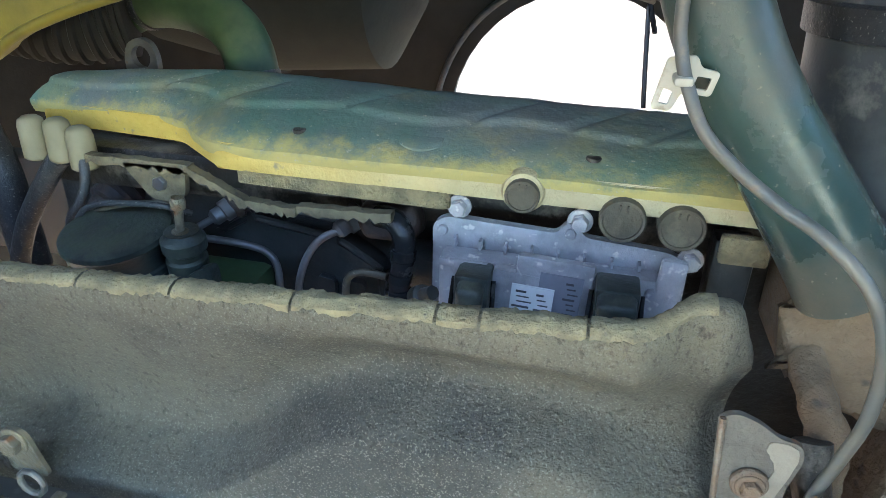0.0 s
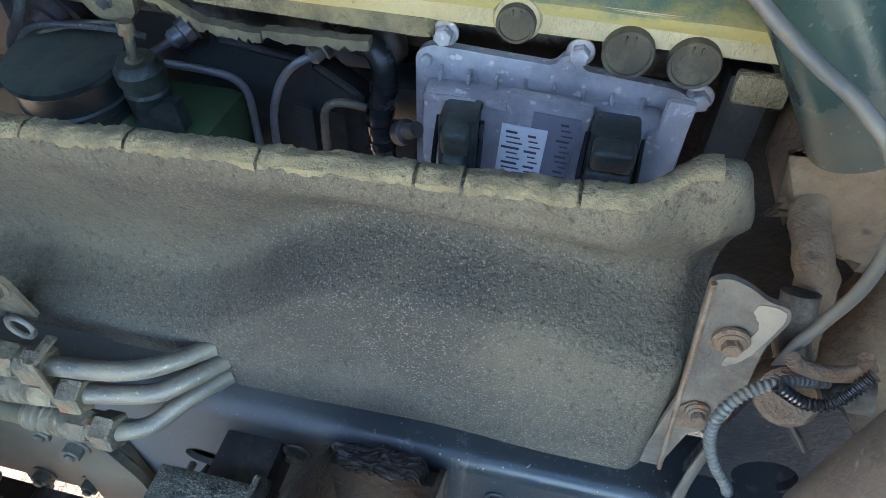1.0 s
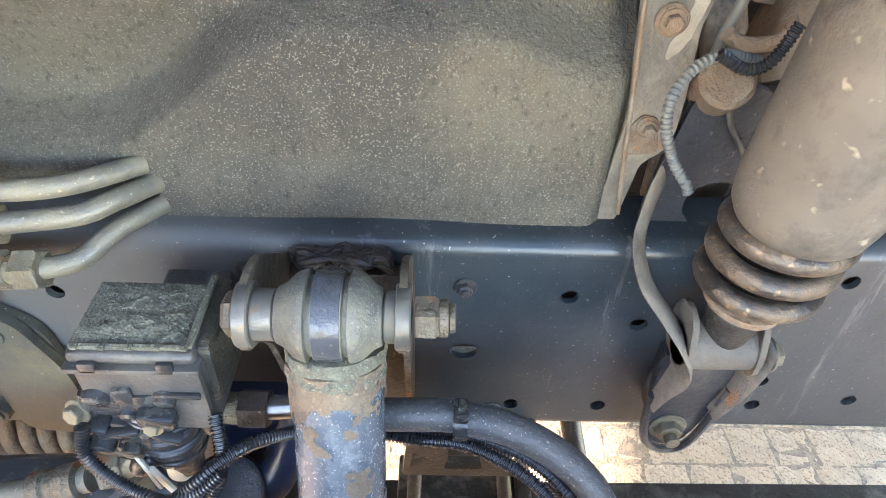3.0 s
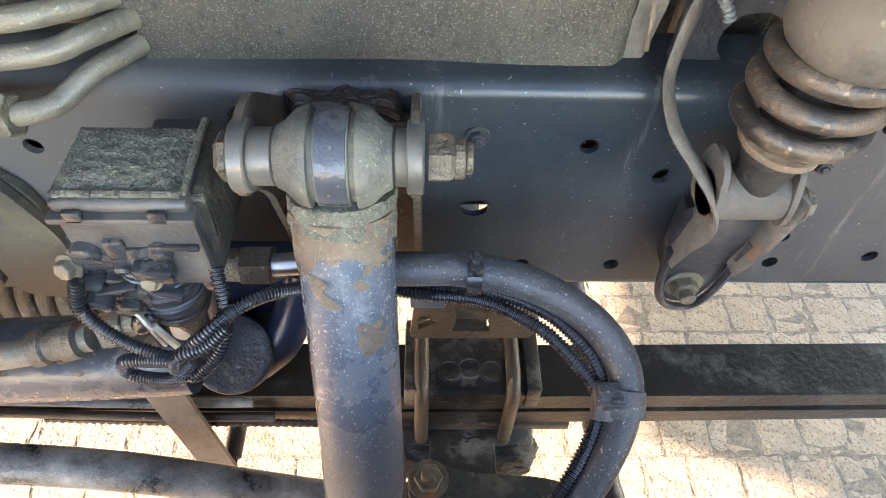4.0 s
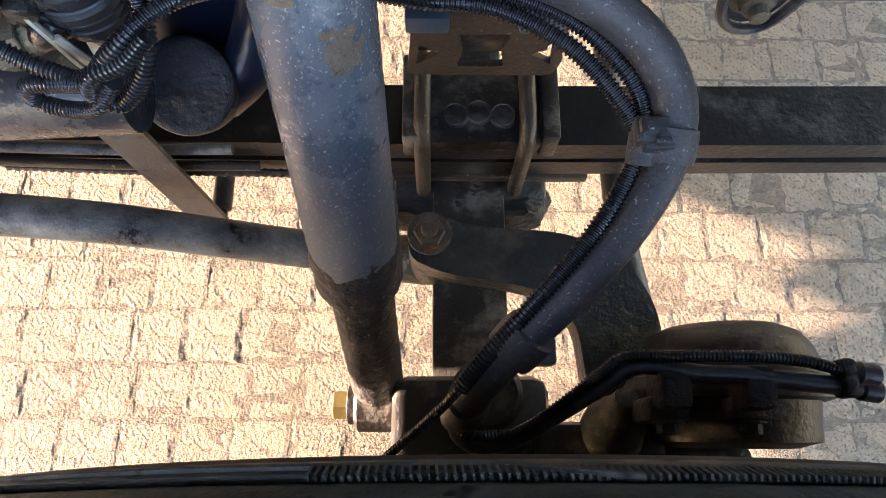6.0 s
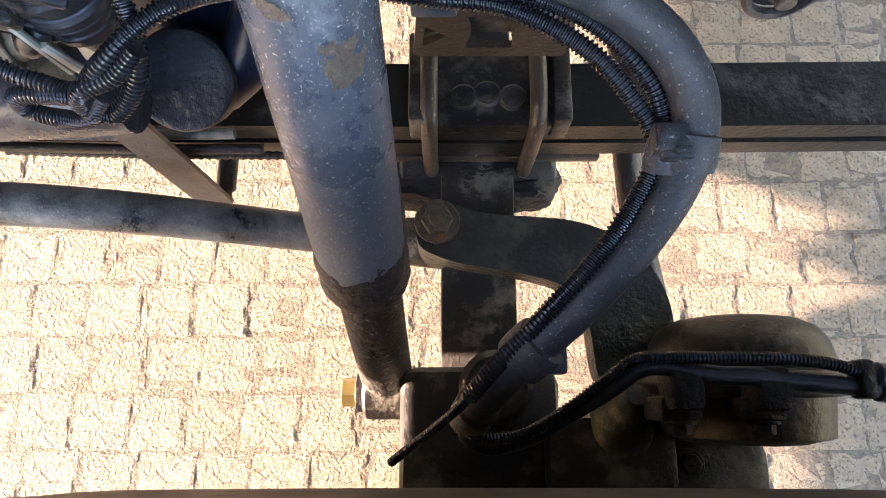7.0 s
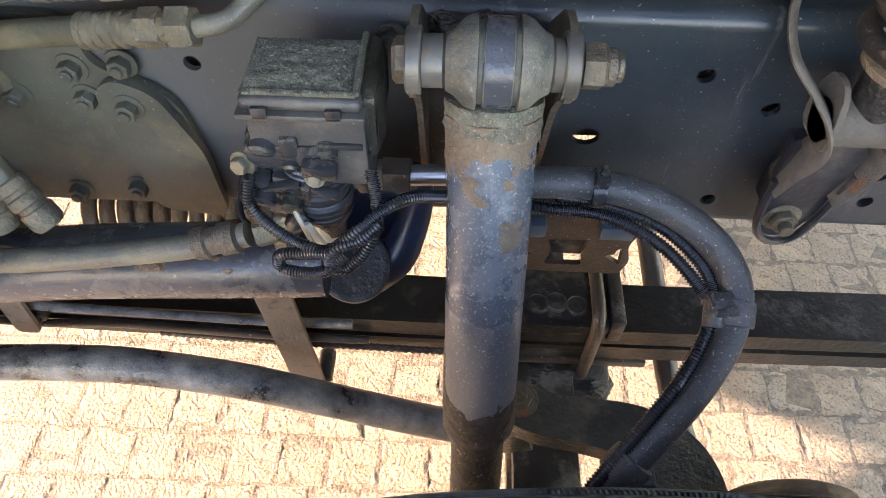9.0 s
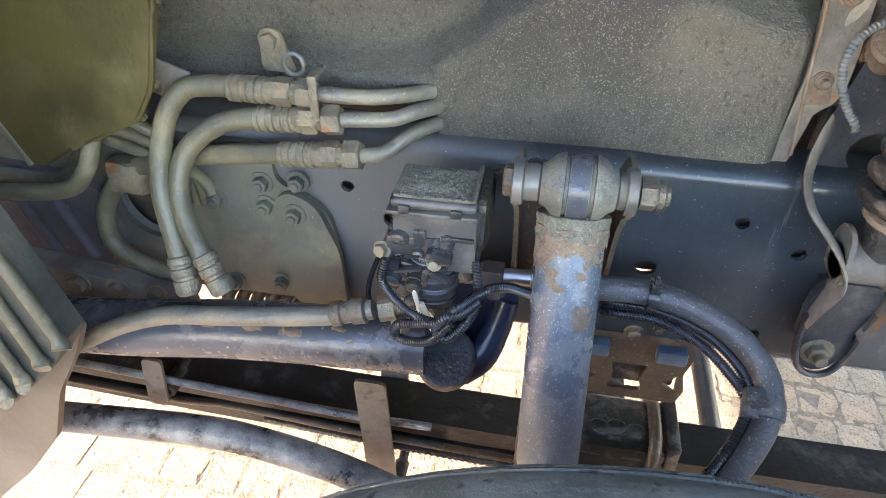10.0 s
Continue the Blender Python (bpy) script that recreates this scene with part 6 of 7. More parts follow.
# ---- engine control unit ----
def make_ecu():
    e = thing("engine_control_unit", (0.09, 0.92, 1.2), "finned grey aluminium engine control unit with two plugs", "control unit")
    bm = bm_new()
    plate(bm, rounded([(-0.028, 1.10), (0.205, 1.10), (0.205, 1.272), (0.19, 1.284), (0.112, 1.290), (0.107, 1.302), (0.095, 1.302), (0.088, 1.291), (-0.016, 1.296), (-0.028, 1.288)], 0.008), 0.010, at_y(0.935))
    part("flange_plate", bm, M_ALU, e)
    bm = bm_new()
    block(bm, (0.082, 0.914, 1.185), (0.198, 0.026, 0.165), 0.006)
    body = part("housing", bm, M_ALU, e)
    bm = bm_new()
    plate(bm, rounded([(0.036, 1.105), (0.112, 1.105), (0.112, 1.258), (0.036, 1.266)], 0.006), 0.012, at_y(0.903))
    part("raised_panel", bm, M_ALU, body)
    for k in range(9):
        bm = bm_new()
        block(bm, (-0.005 + k * 0.024, 0.921, 1.274 - k * 0.0008), (0.003, 0.012, 0.010), 0.0008)
        part("fin", bm, M_ALU, body)
    bm = bm_new()
    block(bm, (0.180, 0.904, 1.185), (0.022, 0.02, 0.15), 0.005)
    part("side_rib", bm, M_ALU, body)
    bm = bm_new()
    # flat dark plate paints the shade of the recess round the plug
    plate(bm, rounded([(0.118, 1.12), (0.172, 1.12), (0.172, 1.240), (0.160, 1.252), (0.130, 1.252), (0.118, 1.238)], 0.012), 0.0035, at_y(0.9005))
    part("plug_recess", bm, M_TAR_SHADE, body)
    bm = bm_new()
    block(bm, (0.019, 0.862, 1.163), (0.032, 0.012, 0.012), 0.004)
    part("plug_clip", bm, M_ZINC, e, "pale grey plug clip")
    for x0, x1, z in ((-0.016, 0.030, 1.262), (0.040, 0.108, 1.262), (0.120, 0.165, 1.258)):
        bm = bm_new()
        block(bm, ((x0 + x1) / 2, 0.9005, z), (x1 - x0, 0.006, 0.007), 0.002)
        part("body_step", bm, M_ALU, body)
    # plugs
    bm = bm_new()
    block(bm, (0.088, 0.8965, 1.216), (0.068, 0.010, 0.128), 0.003, (0, 3, 0))
    part("raised_field", bm, M_ALU, body)
    bm = bm_new()
    block(bm, (0.186, 0.8985, 1.226), (0.022, 0.010, 0.130), 0.003, (0, 3, 0))
    part("raised_field", bm, M_ALU, body)
    for x, w, h, z, steps in ((0.020, 0.032, 0.085, 1.222, ((0.30, 0.74, 0.30, 0.870), (-0.02, 0.60, 0.34, 0.866))), (0.145, 0.038, 0.095, 1.222, ((0.34, 0.86, 0.24, 0.868), (0.04, 0.98, 0.24, 0.874), (-0.26, 0.74, 0.30, 0.866)))):
        bm = bm_new()
        block(bm, (x, 0.888, z), (w, 0.035, h), 0.004)
        plug = part("plug", bm, M_PLUG, e, "black cable plug")
        for rise, wide, high, y in steps:
            bm = bm_new()
            block(bm, (x, y, z + h * rise), (w * wide, 0.024, h * high), 0.005, (14 if rise > 0.2 else -6, 0, 0), 3)
            part("plug_hood", bm, M_PLUG, plug)
        for dx in (-1, 1):
            bm = bm_new()
            sweep(bm, [(x + dx * w * 0.56, 0.885, z + h * 0.4), (x + dx * w * 0.60, 0.872, z), (x + dx * w * 0.54, 0.862, z - h * 0.42)], 0.0022, 6)
            part("lock_lever", bm, M_PLASTIC, plug)
        if w < 0.035:
            bm = bm_new()
            block(bm, (x, 0.858, z - h * 0.33), (w * 0.95, 0.010, 0.010), 0.003)
            part("slide_lock", bm, M_ZINC, plug, "worn grey slide lock")
    # labels
    bm = bm_new()
    block(bm, (0.095, 0.8895, 1.215), (0.038, 0.0012, 0.105), 0, (0, 3, 0))
    grey = part("grey_label", bm, M_LABEL_GREY, body, "grey label with lines of print", False)
    bm = bm_new()
    block(bm, (0.071, 0.8880, 1.208), (0.038, 0.0012, 0.092), 0, (0, 3, 0))
    white = part("white_label", bm, M_LABEL, body, "white paper label with lines of print", False)
    for host, x0, wide, z0, n, yy in ((white, 0.0645, 0.016, 1.248, 15, 0.8871), (white, 0.0815, 0.011, 1.246, 9, 0.8871), (grey, 0.1065, 0.011, 1.260, 17, 0.8886)):
        for k in range(n):
            bm = bm_new()
            block(bm, (x0 + 0.0015 * ((k * 7) % 3 - 1), yy, z0 - k * 0.0052), (wide * (0.6 + 0.12 * ((k * 5) % 4)), 0.0006, 0.0011 + 0.0008 * (k % 3 == 0)), 0, (0, 3, 0))
            part("print_bar", bm, M_INK, host, smooth=False)
    for x, z in ((-0.004, 1.306), (0.107, 1.304), (0.206, 1.278)):
        bolt(e, (x, 0.93, z), (0, -1, 0), 0.0080, 0.010, M_ALU)
    for x, z in ((-0.018, 1.283), (0.100, 1.293), (0.193, 1.270), (0.196, 1.21)):
        bm = bm_new()
        rod(bm, (x, 0.925, z), (x, 0.920, z), 0.005, 14, 0.0008)
        part("screw", bm, M_ALU, e)
    bm = bm_new()
    lathe(bm, (0.005, 0.902, 1.258), (0.005, 0.896, 1.258), [(0, 0.008), (0.7, 0.008), (1, 0.006)], 20)
    part("pressure_cap", bm, M_ALU, body)
    bm = bm_new()
    block(bm, (0.213, 0.915, 1.20), (0.018, 0.02, 0.034), 0.005)
    part("side_lug", bm, M_ALU, e)
    return e


ecu = make_ecu()
ecu.location += Vector((0, -0.026, -0.002))


# ---- engine block, fuel lines, filter ----
def make_block():
    e = thing("engine_block", (-0.1, 1.1, 0.9), "dark painted diesel engine block below the cover", "engine")
    bm = bm_new()
    block(bm, (-0.10, 1.16, 1.02), (0.86, 0.36, 0.50), 0.02)
    part("crankcase", bm, M_BLOCK, e)
    bm = bm_new()
    block(bm, (-0.10, 1.05, 1.285), (0.80, 0.20, 0.05), 0.008)
    part("cylinder_head", bm, M_DARK, e)
    bm = bm_new()
    plate(bm, rounded([(-0.300, 1.130), (-0.292, 1.222), (-0.252, 1.246), (-0.150, 1.232), (-0.098, 1.200), (-0.092, 1.130)], 0.012), 0.05, at_y(1.000))
    bmesh.ops.bevel(bm, geom=[q for q in bm.edges if q.calc_face_angle(0) > 1.0], offset=0.006, segments=3, affect="EDGES")
    block(bm, (-0.06, 0.975, 1.20), (0.05, 0.05, 0.05), 0.012, (12, 0, 0))
    part("intake_casting", bm, M_BLOCK, e)
    for x, wide in ((-0.262, 0.022), (-0.228, 0.016), (-0.160, 0.020), (-0.128, 0.026)):
        bm = bm_new()
        plate(bm, rounded([(x - wide / 2, 1.12), (x - wide / 2, 1.186), (x + wide / 2, 1.182), (x + wide / 2, 1.12)], 0.005), 0.012, at_y(0.953))
        part("casting_pad", bm, M_BLOCK, e)
    for p in (Vector((-0.284, 0.935, 1.245)), Vector((-0.139, 0.935, 1.248))):
        way = Vector((0.030, 0.034, 0.020)).normalized()
        bm = bm_new()
        lathe(bm, p - way * 0.004, p + way * 0.030, [(0, 0.0062), (0.12, 0.0095), (0.40, 0.0095), (0.44, 0.0125), (0.80, 0.0125), (0.84, 0.010), (1, 0.010)], 20)
        part("fuel_union", bm, M_LINE, e)
        bm = bm_new()
        lathe(bm, p + way * 0.020, p + way * 0.060, [(0, 0.012), (0.08, 0.0165), (0.22, 0.0175), (0.26, 0.0145), (0.34, 0.0145), (0.38, 0.0195), (0.62, 0.0205), (0.66, 0.016), (0.74, 0.016), (0.78, 0.022), (1, 0.022)], 24)
        lumpy(bm, 0.0008, 90)
        part("rusty_gland", bm, M_GLAND, e, "dull brown ribbed pipe gland")
    bm = bm_new()
    lathe(bm, (-0.425, 1.005, 1.260), (-0.444, 0.945, 1.230), [(0, 0.034), (0.25, 0.034), (0.28, 0.030), (0.42, 0.030), (0.45, 0.034), (0.60, 0.034), (0.64, 0.024), (0.80, 0.023), (0.84, 0.017), (1, 0.014)], 28)
    part("pump_flange", bm, M_GLAND, e)
    # ragged gasket edge below the cover
    for x0, x1, z0, z1, y in ((-0.415, -0.292, 1.302, 1.302, 0.925), (-0.286, -0.226, 1.303, 1.274, 0.915), (-0.224, -0.170, 1.276, 1.272, 0.912), (-0.168, -0.070, 1.276, 1.278, 0.912)):
        bm = bm_new()
        n = 18
        out = [(x0 + (x1 - x0) * k / n, z0 + (z1 - z0) * k / n + 0.010 + 0.002 * noise.noise(Vector((k * 1.7, z0 * 50, 0)))) for k in range(n + 1)]
        out += [(x1 - (x1 - x0) * k / n, z1 + (z0 - z1) * k / n + 0.001 + 0.006 * noise.noise(Vector((k * 0.9, z0 * 90, 5)))) for k in range(n + 1)]
        plate(bm, out, 0.012, at_y(y))
        part("gasket_edge", bm, M_GASKET, e, "ragged dusty gasket edge")
    bm = bm_new()
    plate(bm, rounded([(-0.372, 1.308), (-0.296, 1.308), (-0.300, 1.276), (-0.318, 1.268), (-0.342, 1.270)], 0.008), 0.008, at_y(0.921))
    tab = part("hanger_tab", bm, M_GASKET, e)
    bolt(tab, (-0.327, 0.917, 1.289), (0, -1, 0), 0.008, 0.007, M_STEEL)
    bm = bm_new()
    block(bm, (-0.082, 0.940, 1.264), (0.066, 0.034, 0.038), 0.012, (0, -4, 0), 4)
    bmesh.ops.subdivide_edges(bm, edges=list(bm.edges), cuts=2)
    lumpy(bm, 0.004, 50)
    part("sensor_housing", bm, M_GLAND, e)
    return e


make_block()
tube_thing("fuel_line", [(-0.284, 0.934, 1.245), (-0.304, 0.928, 1.233), (-0.317, 0.926, 1.224), (-0.309, 0.924, 1.219), (-0.291, 0.924, 1.224), (-0.243, 0.926, 1.221), (-0.221, 0.928, 1.214), (-0.212, 0.930, 1.197), (-0.211, 0.930, 1.160), (-0.211, 0.930, 1.11)], 0.0042, M_LINE, "thin bent steel fuel line", "fuel line")
tube_thing("fuel_line", [(-0.139, 0.934, 1.248), (-0.156, 0.929, 1.239), (-0.169, 0.928, 1.224), (-0.180, 0.928, 1.202), (-0.188, 0.928, 1.170), (-0.192, 0.930, 1.11)], 0.0042, M_LINE, "thin bent steel fuel line", "fuel line")
tube_thing("fuel_line", [(-0.134, 0.930, 1.12), (-0.133, 0.930, 1.174), (-0.130, 0.930, 1.193), (-0.120, 0.929, 1.203), (-0.104, 0.929, 1.205), (-0.080, 0.932, 1.201), (-0.062, 0.95, 1.198)], 0.0042, M_HARD_PIPE, "dull steel fuel line bent over the casting", "fuel line")
harness = thing("wiring_harness", (-0.06, 0.92, 1.2), "black taped wiring harness hanging by the engine", "cable")
bm = bm_new()
sweep(bm, [(-0.092, 0.930, 1.272), (-0.072, 0.918, 1.274), (-0.061, 0.912, 1.260), (-0.062, 0.910, 1.233), (-0.066, 0.908, 1.205), (-0.063, 0.906, 1.16), (-0.06, 0.90, 1.10)], 0.0118, 20)
part("sleeve", bm, M_PLASTIC, harness)
for p, q in (((-0.0612, 0.911, 1.248), (-0.0620, 0.910, 1.236)), ((-0.0645, 0.909, 1.222), (-0.0660, 0.908, 1.212)), ((-0.0660, 0.908, 1.204), (-0.0655, 0.9075, 1.194)), ((-0.0645, 0.907, 1.186), (-0.064, 0.9065, 1.177))):
    bm = bm_new()
    lathe(bm, p, q, [(0, 0.0120), (0.1, 0.0136), (0.9, 0.0136), (1, 0.0120)], 20)
    part("tape_band", bm, M_CABLE, harness)
bm = bm_new()
lathe(bm, (-0.044, 0.90, 1.20), (-0.024, 0.885, 1.218), [(0, 0.012), (0.4, 0.012), (0.45, 0.008), (1, 0.007)], 16)
tagged(part("sensor", bm, M_ZINC), "small pale blue-grey engine sensor", "sensor")


def make_filter():
    f = thing("oil_filter_housing", (-0.36, 0.86, 1.2), "black plastic oil filter lid with green dust", "filter")
    bm = bm_new()
    lathe(bm, (-0.360, 0.885, 1.180), (-0.360, 0.872, 1.252), [(0, 0.050), (0.08, 0.0535), (0.40, 0.0535), (0.43, 0.0560), (0.52, 0.0560), (0.55, 0.0535), (0.84, 0.0535), (0.90, 0.0565), (0.97, 0.0555), (1, 0.051), (0.985, 0.030), (0.985, 0.002)], 44)
    part("lid", bm, M_PLASTIC_GREEN, f)
    bm = bm_new()
    lathe(bm, (-0.284, 0.878, 1.200), (-0.282, 0.872, 1.258), [(0, 0.020), (0.45, 0.021), (0.50, 0.0185), (0.60, 0.0185), (0.65, 0.0225), (0.85, 0.0225), (0.90, 0.019), (1, 0.017)], 32)
    part("small_lid", bm, M_PLASTIC_GREEN, f)
    bm = bm_new()
    lathe(bm, (-0.282, 0.870, 1.252), (-0.277, 0.868, 1.296), [(0, 0.0085), (0.15, 0.0085), (0.18, 0.0045), (0.70, 0.0045), (0.74, 0.0075), (0.92, 0.0075), (1, 0.006)], 14)
    part("post", bm, M_FITTING, f)
    bm = bm_new()
    block(bm, (-0.32, 0.90, 1.15), (0.20, 0.10, 0.09), 0.015)
    part("base", bm, M_GREEN, f)
    bm = bm_new()
    plate(bm, rounded([(-0.300, 1.13), (-0.296, 1.198), (-0.262, 1.222), (-0.246, 1.228), (-0.244, 1.205), (-0.240, 1.13)], 0.008), 0.014, at_y(0.872))
    part("side_web", bm, M_PLASTIC_GREEN, f)
    return f


make_filter()
tube_thing("coolant_hose", [(-0.460, 0.930, 1.300), (-0.472, 0.930, 1.290), (-0.495, 0.930, 1.262), (-0.525, 0.930, 1.223), (-0.545, 0.930, 1.190), (-0.562, 0.930, 1.149), (-0.565, 0.930, 1.10)], 0.0115, M_HOSE, "dark grey rubber hose at the engine front", "hose")
tube_thing("thin_hose", [(-0.425, 0.922, 1.302), (-0.422, 0.912, 1.276), (-0.433, 0.910, 1.255), (-0.450, 0.910, 1.233), (-0.457, 0.905, 1.19), (-0.455, 0.90, 1.13)], 0.0055, M_HOSE, "thin grey hose at the engine front", "hose")
tube_thing("thin_wire", [(-0.432, 0.885, 1.195), (-0.426, 0.885, 1.232), (-0.414, 0.885, 1.251), (-0.404, 0.886, 1.262), (-0.381, 0.888, 1.270), (-0.340, 0.890, 1.273), (-0.308, 0.893, 1.272), (-0.290, 0.905, 1.262)], 0.0032, M_HOSE, "thin black wire looped over the filter lid", "cable")
tube_thing("thin_wire", [(-0.425, 0.895, 1.225), (-0.410, 0.895, 1.248), (-0.385, 0.900, 1.260), (-0.345, 0.910, 1.266), (-0.32, 0.93, 1.262)], 0.0026, M_HARD_PIPE, "thin dusty wire behind the filter lid", "cable")
tube_thing("front_hose", [(-0.62, 0.98, 1.31), (-0.60, 0.975, 1.26), (-0.59, 0.97, 1.20), (-0.575, 0.96, 1.13)], 0.022, M_HOSE, "thick dark rubber hose at the engine front", "hose")
# ---- air pipe, tank and brown housing at the rear ----
pipe = thing("air_pipe", (0.27, 0.86, 1.4), "grey-green dusty air intake pipe rising steeply", "pipe")
bm = bm_new()
sweep(bm, [(0.312, 0.845, 1.298), (0.282, 0.845, 1.340), (0.235, 0.845, 1.403), (0.199, 0.845, 1.455), (0.172, 0.845, 1.51), (0.138, 0.845, 1.61), (0.10, 0.845, 1.80)], lambda t: 0.040 - 0.006 * min(1, t * 4), 36)
part("pipe_run", bm, M_PIPE, pipe)
tank = thing("air_tank", (0.45, 1.0, 1.4), "grey dusty round tank with strap", "tank")
bm = bm_new()
lathe(bm, (0.425, 0.985, 1.22), (0.385, 0.985, 1.75), [(0, 0.06), (0.06, 0.11), (0.2, 0.128), (0.8, 0.128), (1, 0.12)], 48)
part("tank_body", bm, M_PIPE_GREY := mat("dusty grey blue paint", (0.09, 0.10, 0.11), (0.055, 0.062, 0.07), 0.5, 0.0, (0.33, 0.32, 0.29), 0.4, 7.0, 200, 0.2), tank)
bm = bm_new()
lathe(bm, (0.4062, 0.985, 1.470), (0.4040, 0.985, 1.500), [(0, 0.126), (0.1, 0.134), (0.9, 0.134), (1, 0.126)], 48)
part("tank_strap", bm, M_HOSE, tank)
hous = thing("brown_housing", (0.33, 0.88, 1.2), "dull brown dusty steel mount housing", "mount")
bm = bm_new()
plate(bm, rounded([(0.278, 1.283), (0.50, 1.300), (0.50, 1.150), (0.40, 1.165), (0.345, 1.172), (0.320, 1.182), (0.296, 1.198), (0.279, 1.215)], 0.012), 0.095, at_y(0.940))
bmesh.ops.bevel(bm, geom=[q for q in bm.edges if q.calc_face_angle(0) > 1.0], offset=0.010, segments=3, affect="EDGES")
part("housing", bm, M_TAN_BROWN, hous)
bm = bm_new()
block(bm, (0.445, 0.845, 1.085), (0.17, 0.08, 0.23), 0.03, (0, 8, 0), 4)
bmesh.ops.subdivide_edges(bm, edges=list(bm.edges), cuts=2)
lumpy(bm, 0.012, 18)
part("lower_casting", bm, M_TAN_BROWN, hous)
bm = bm_new()
# dark sheet painted in for the unlit gap behind the housing
plate(bm, [(0.15, 0.80), (0.75, 0.80), (0.75, 1.32), (0.15, 1.32)], 0.006, at_y(0.972))
part("inner_web", bm, M_TAR_SHADE, hous)
bm = bm_new()
sweep(bm, [(0.30, 0.79, 1.19), (0.305, 0.77, 1.15), (0.33, 0.76, 1.12), (0.37, 0.75, 1.13)], 0.014, 12)
part("link", bm, M_DARK, hous)
post = thing("vertical_post", (0.24, 0.93, 1.2), "dark grey square engine post", "post")
bm = bm_new()
block(bm, (0.243, 0.925, 1.20), (0.036, 0.03, 0.19), 0.004)
part("post_body", bm, M_BLOCK, post)

# ---- far side: wheel arch ring, tank and pipes under the cab ----
arch = thing("far_wheel_arch", (-0.1, 2.4, 1.1), "dark plastic wheel arch on the far side", "wheel arch")
bm = bm_new()
outer = [(-2.2, 0.3), (-2.2, 2.12), (2.0, 2.12), (2.0, 0.3), (0.45, 0.3)]
inner = [(0.05 + 0.40 * math.cos(radians(a)), 0.95 + 0.42 * math.sin(radians(a))) for a in range(0, 181, 10)]
plate(bm, outer + inner + [(-0.35, 0.3)], 0.03, at_y(2.45))
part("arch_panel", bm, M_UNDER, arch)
bm = bm_new()
sweep(bm, [(0.05 + 0.445 * math.cos(radians(a)), 2.40, 0.95 + 0.465 * math.sin(radians(a))) for a in range(-20, 201, 10)], 0.010, 10)
part("arch_lip", bm, M_HOSE, arch)
far_tank = thing("far_air_filter", (-0.8, 2.0, 1.46), "large dark green rounded tank under the cab", "tank")
bm = bm_new()
lathe(bm, (-1.10, 2.0, 1.46), (-0.33, 2.0, 1.44), [(0, 0.1), (0.1, 0.22), (0.5, 0.27), (0.9, 0.24), (1, 0.1)], 32)
part("tank_body", bm, M_FAR_TANK, far_tank)
bm = bm_new()
lathe(bm, (-0.72, 2.0, 1.448), (-0.69, 2.0, 1.447), [(0, 0.25), (0.1, 0.275), (0.9, 0.275), (1, 0.25)], 32)
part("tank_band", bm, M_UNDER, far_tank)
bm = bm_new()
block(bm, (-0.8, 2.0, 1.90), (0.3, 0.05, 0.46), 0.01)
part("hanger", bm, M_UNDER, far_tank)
intake = thing("ribbed_intake_hose", (-0.47, 1.22, 1.43), "thick green rubber intake hose behind the cover", "hose")
bm = bm_new()
sweep(bm, [(-0.62, 1.25, 1.40), (-0.55, 1.24, 1.425), (-0.47, 1.22, 1.43), (-0.40, 1.20, 1.415), (-0.36, 1.18, 1.38), (-0.345, 1.17, 1.32)], 0.035, 24)
part("hose", bm, M_GREEN, intake)
for p, q in (((-0.548, 1.24, 1.4255), (-0.535, 1.237, 1.4275)), ((-0.352, 1.174, 1.35), (-0.348, 1.172, 1.335))):
    bm = bm_new()
    lathe(bm, p, q, [(0, 0.034), (0.05, 0.0375), (0.95, 0.0375), (1, 0.034)], 24)
    part("hose_clamp", bm, M_HOSE, intake)

# ---- cab parts near the front ----
cabp = thing("cab_corner_panel", (-0.35, 0.8, 1.5), "yellow painted lower edge of the cab", "cab panel")
bm = bm_new()
outline = rounded([(-0.80, 1.345), (-0.60, 1.370), (-0.525, 1.418), (-0.450, 1.446), (-0.33, 1.480), (-0.33, 1.60), (-0.80, 1.60)], 0.03)
plate(bm, outline, 0.02, at_y(1.0))
bmesh.ops.bevel(bm, geom=[e for e in bm.edges if e.calc_face_angle(0) > 1.0], offset=0.006, segments=3, affect="EDGES")
part("panel", bm, M_YELLOW, cabp)
bm = bm_new()
sweep(bm, [(-0.78, 0.978, 1.349), (-0.61, 0.978, 1.372), (-0.53, 0.978, 1.417), (-0.455, 0.978, 1.446), (-0.34, 0.978, 1.479)], 0.006, 10)
part("folded_edge", bm, M_YELLOW, cabp)
mud = thing("mudguard_panel", (-0.55, 0.62, 1.1), "dusty olive plastic mudguard panel", "mudguard")
bm = bm_new()
plate(bm, rounded([(-0.430, 1.36), (-0.436, 1.18), (-0.464, 1.088), (-0.492, 1.046), (-0.580, 1.006), (-0.655, 0.968), (-0.690, 1.055), (-0.760, 1.36)], 0.012), 0.012, at_y(0.622))
bmesh.ops.bevel(bm, geom=[e for e in bm.edges if e.calc_face_angle(0) > 1.0], offset=0.004, segments=2, affect="EDGES")
part("panel", bm, M_OLIVE, mud)
bm = bm_new()
sweep(bm, [(-0.657, 0.611, 0.974), (-0.691, 0.611, 1.055), (-0.758, 0.611, 1.34)], 0.0045, 8, smooth_line=False)
part("edge_lip", bm, M_OLIVE_DUST, mud)
for x, z in ((-0.60, 1.30),):
    bolt(mud, (x, 0.610, z), (0, -1, 0), 0.007, 0.005, M_OLIVE_DUST)


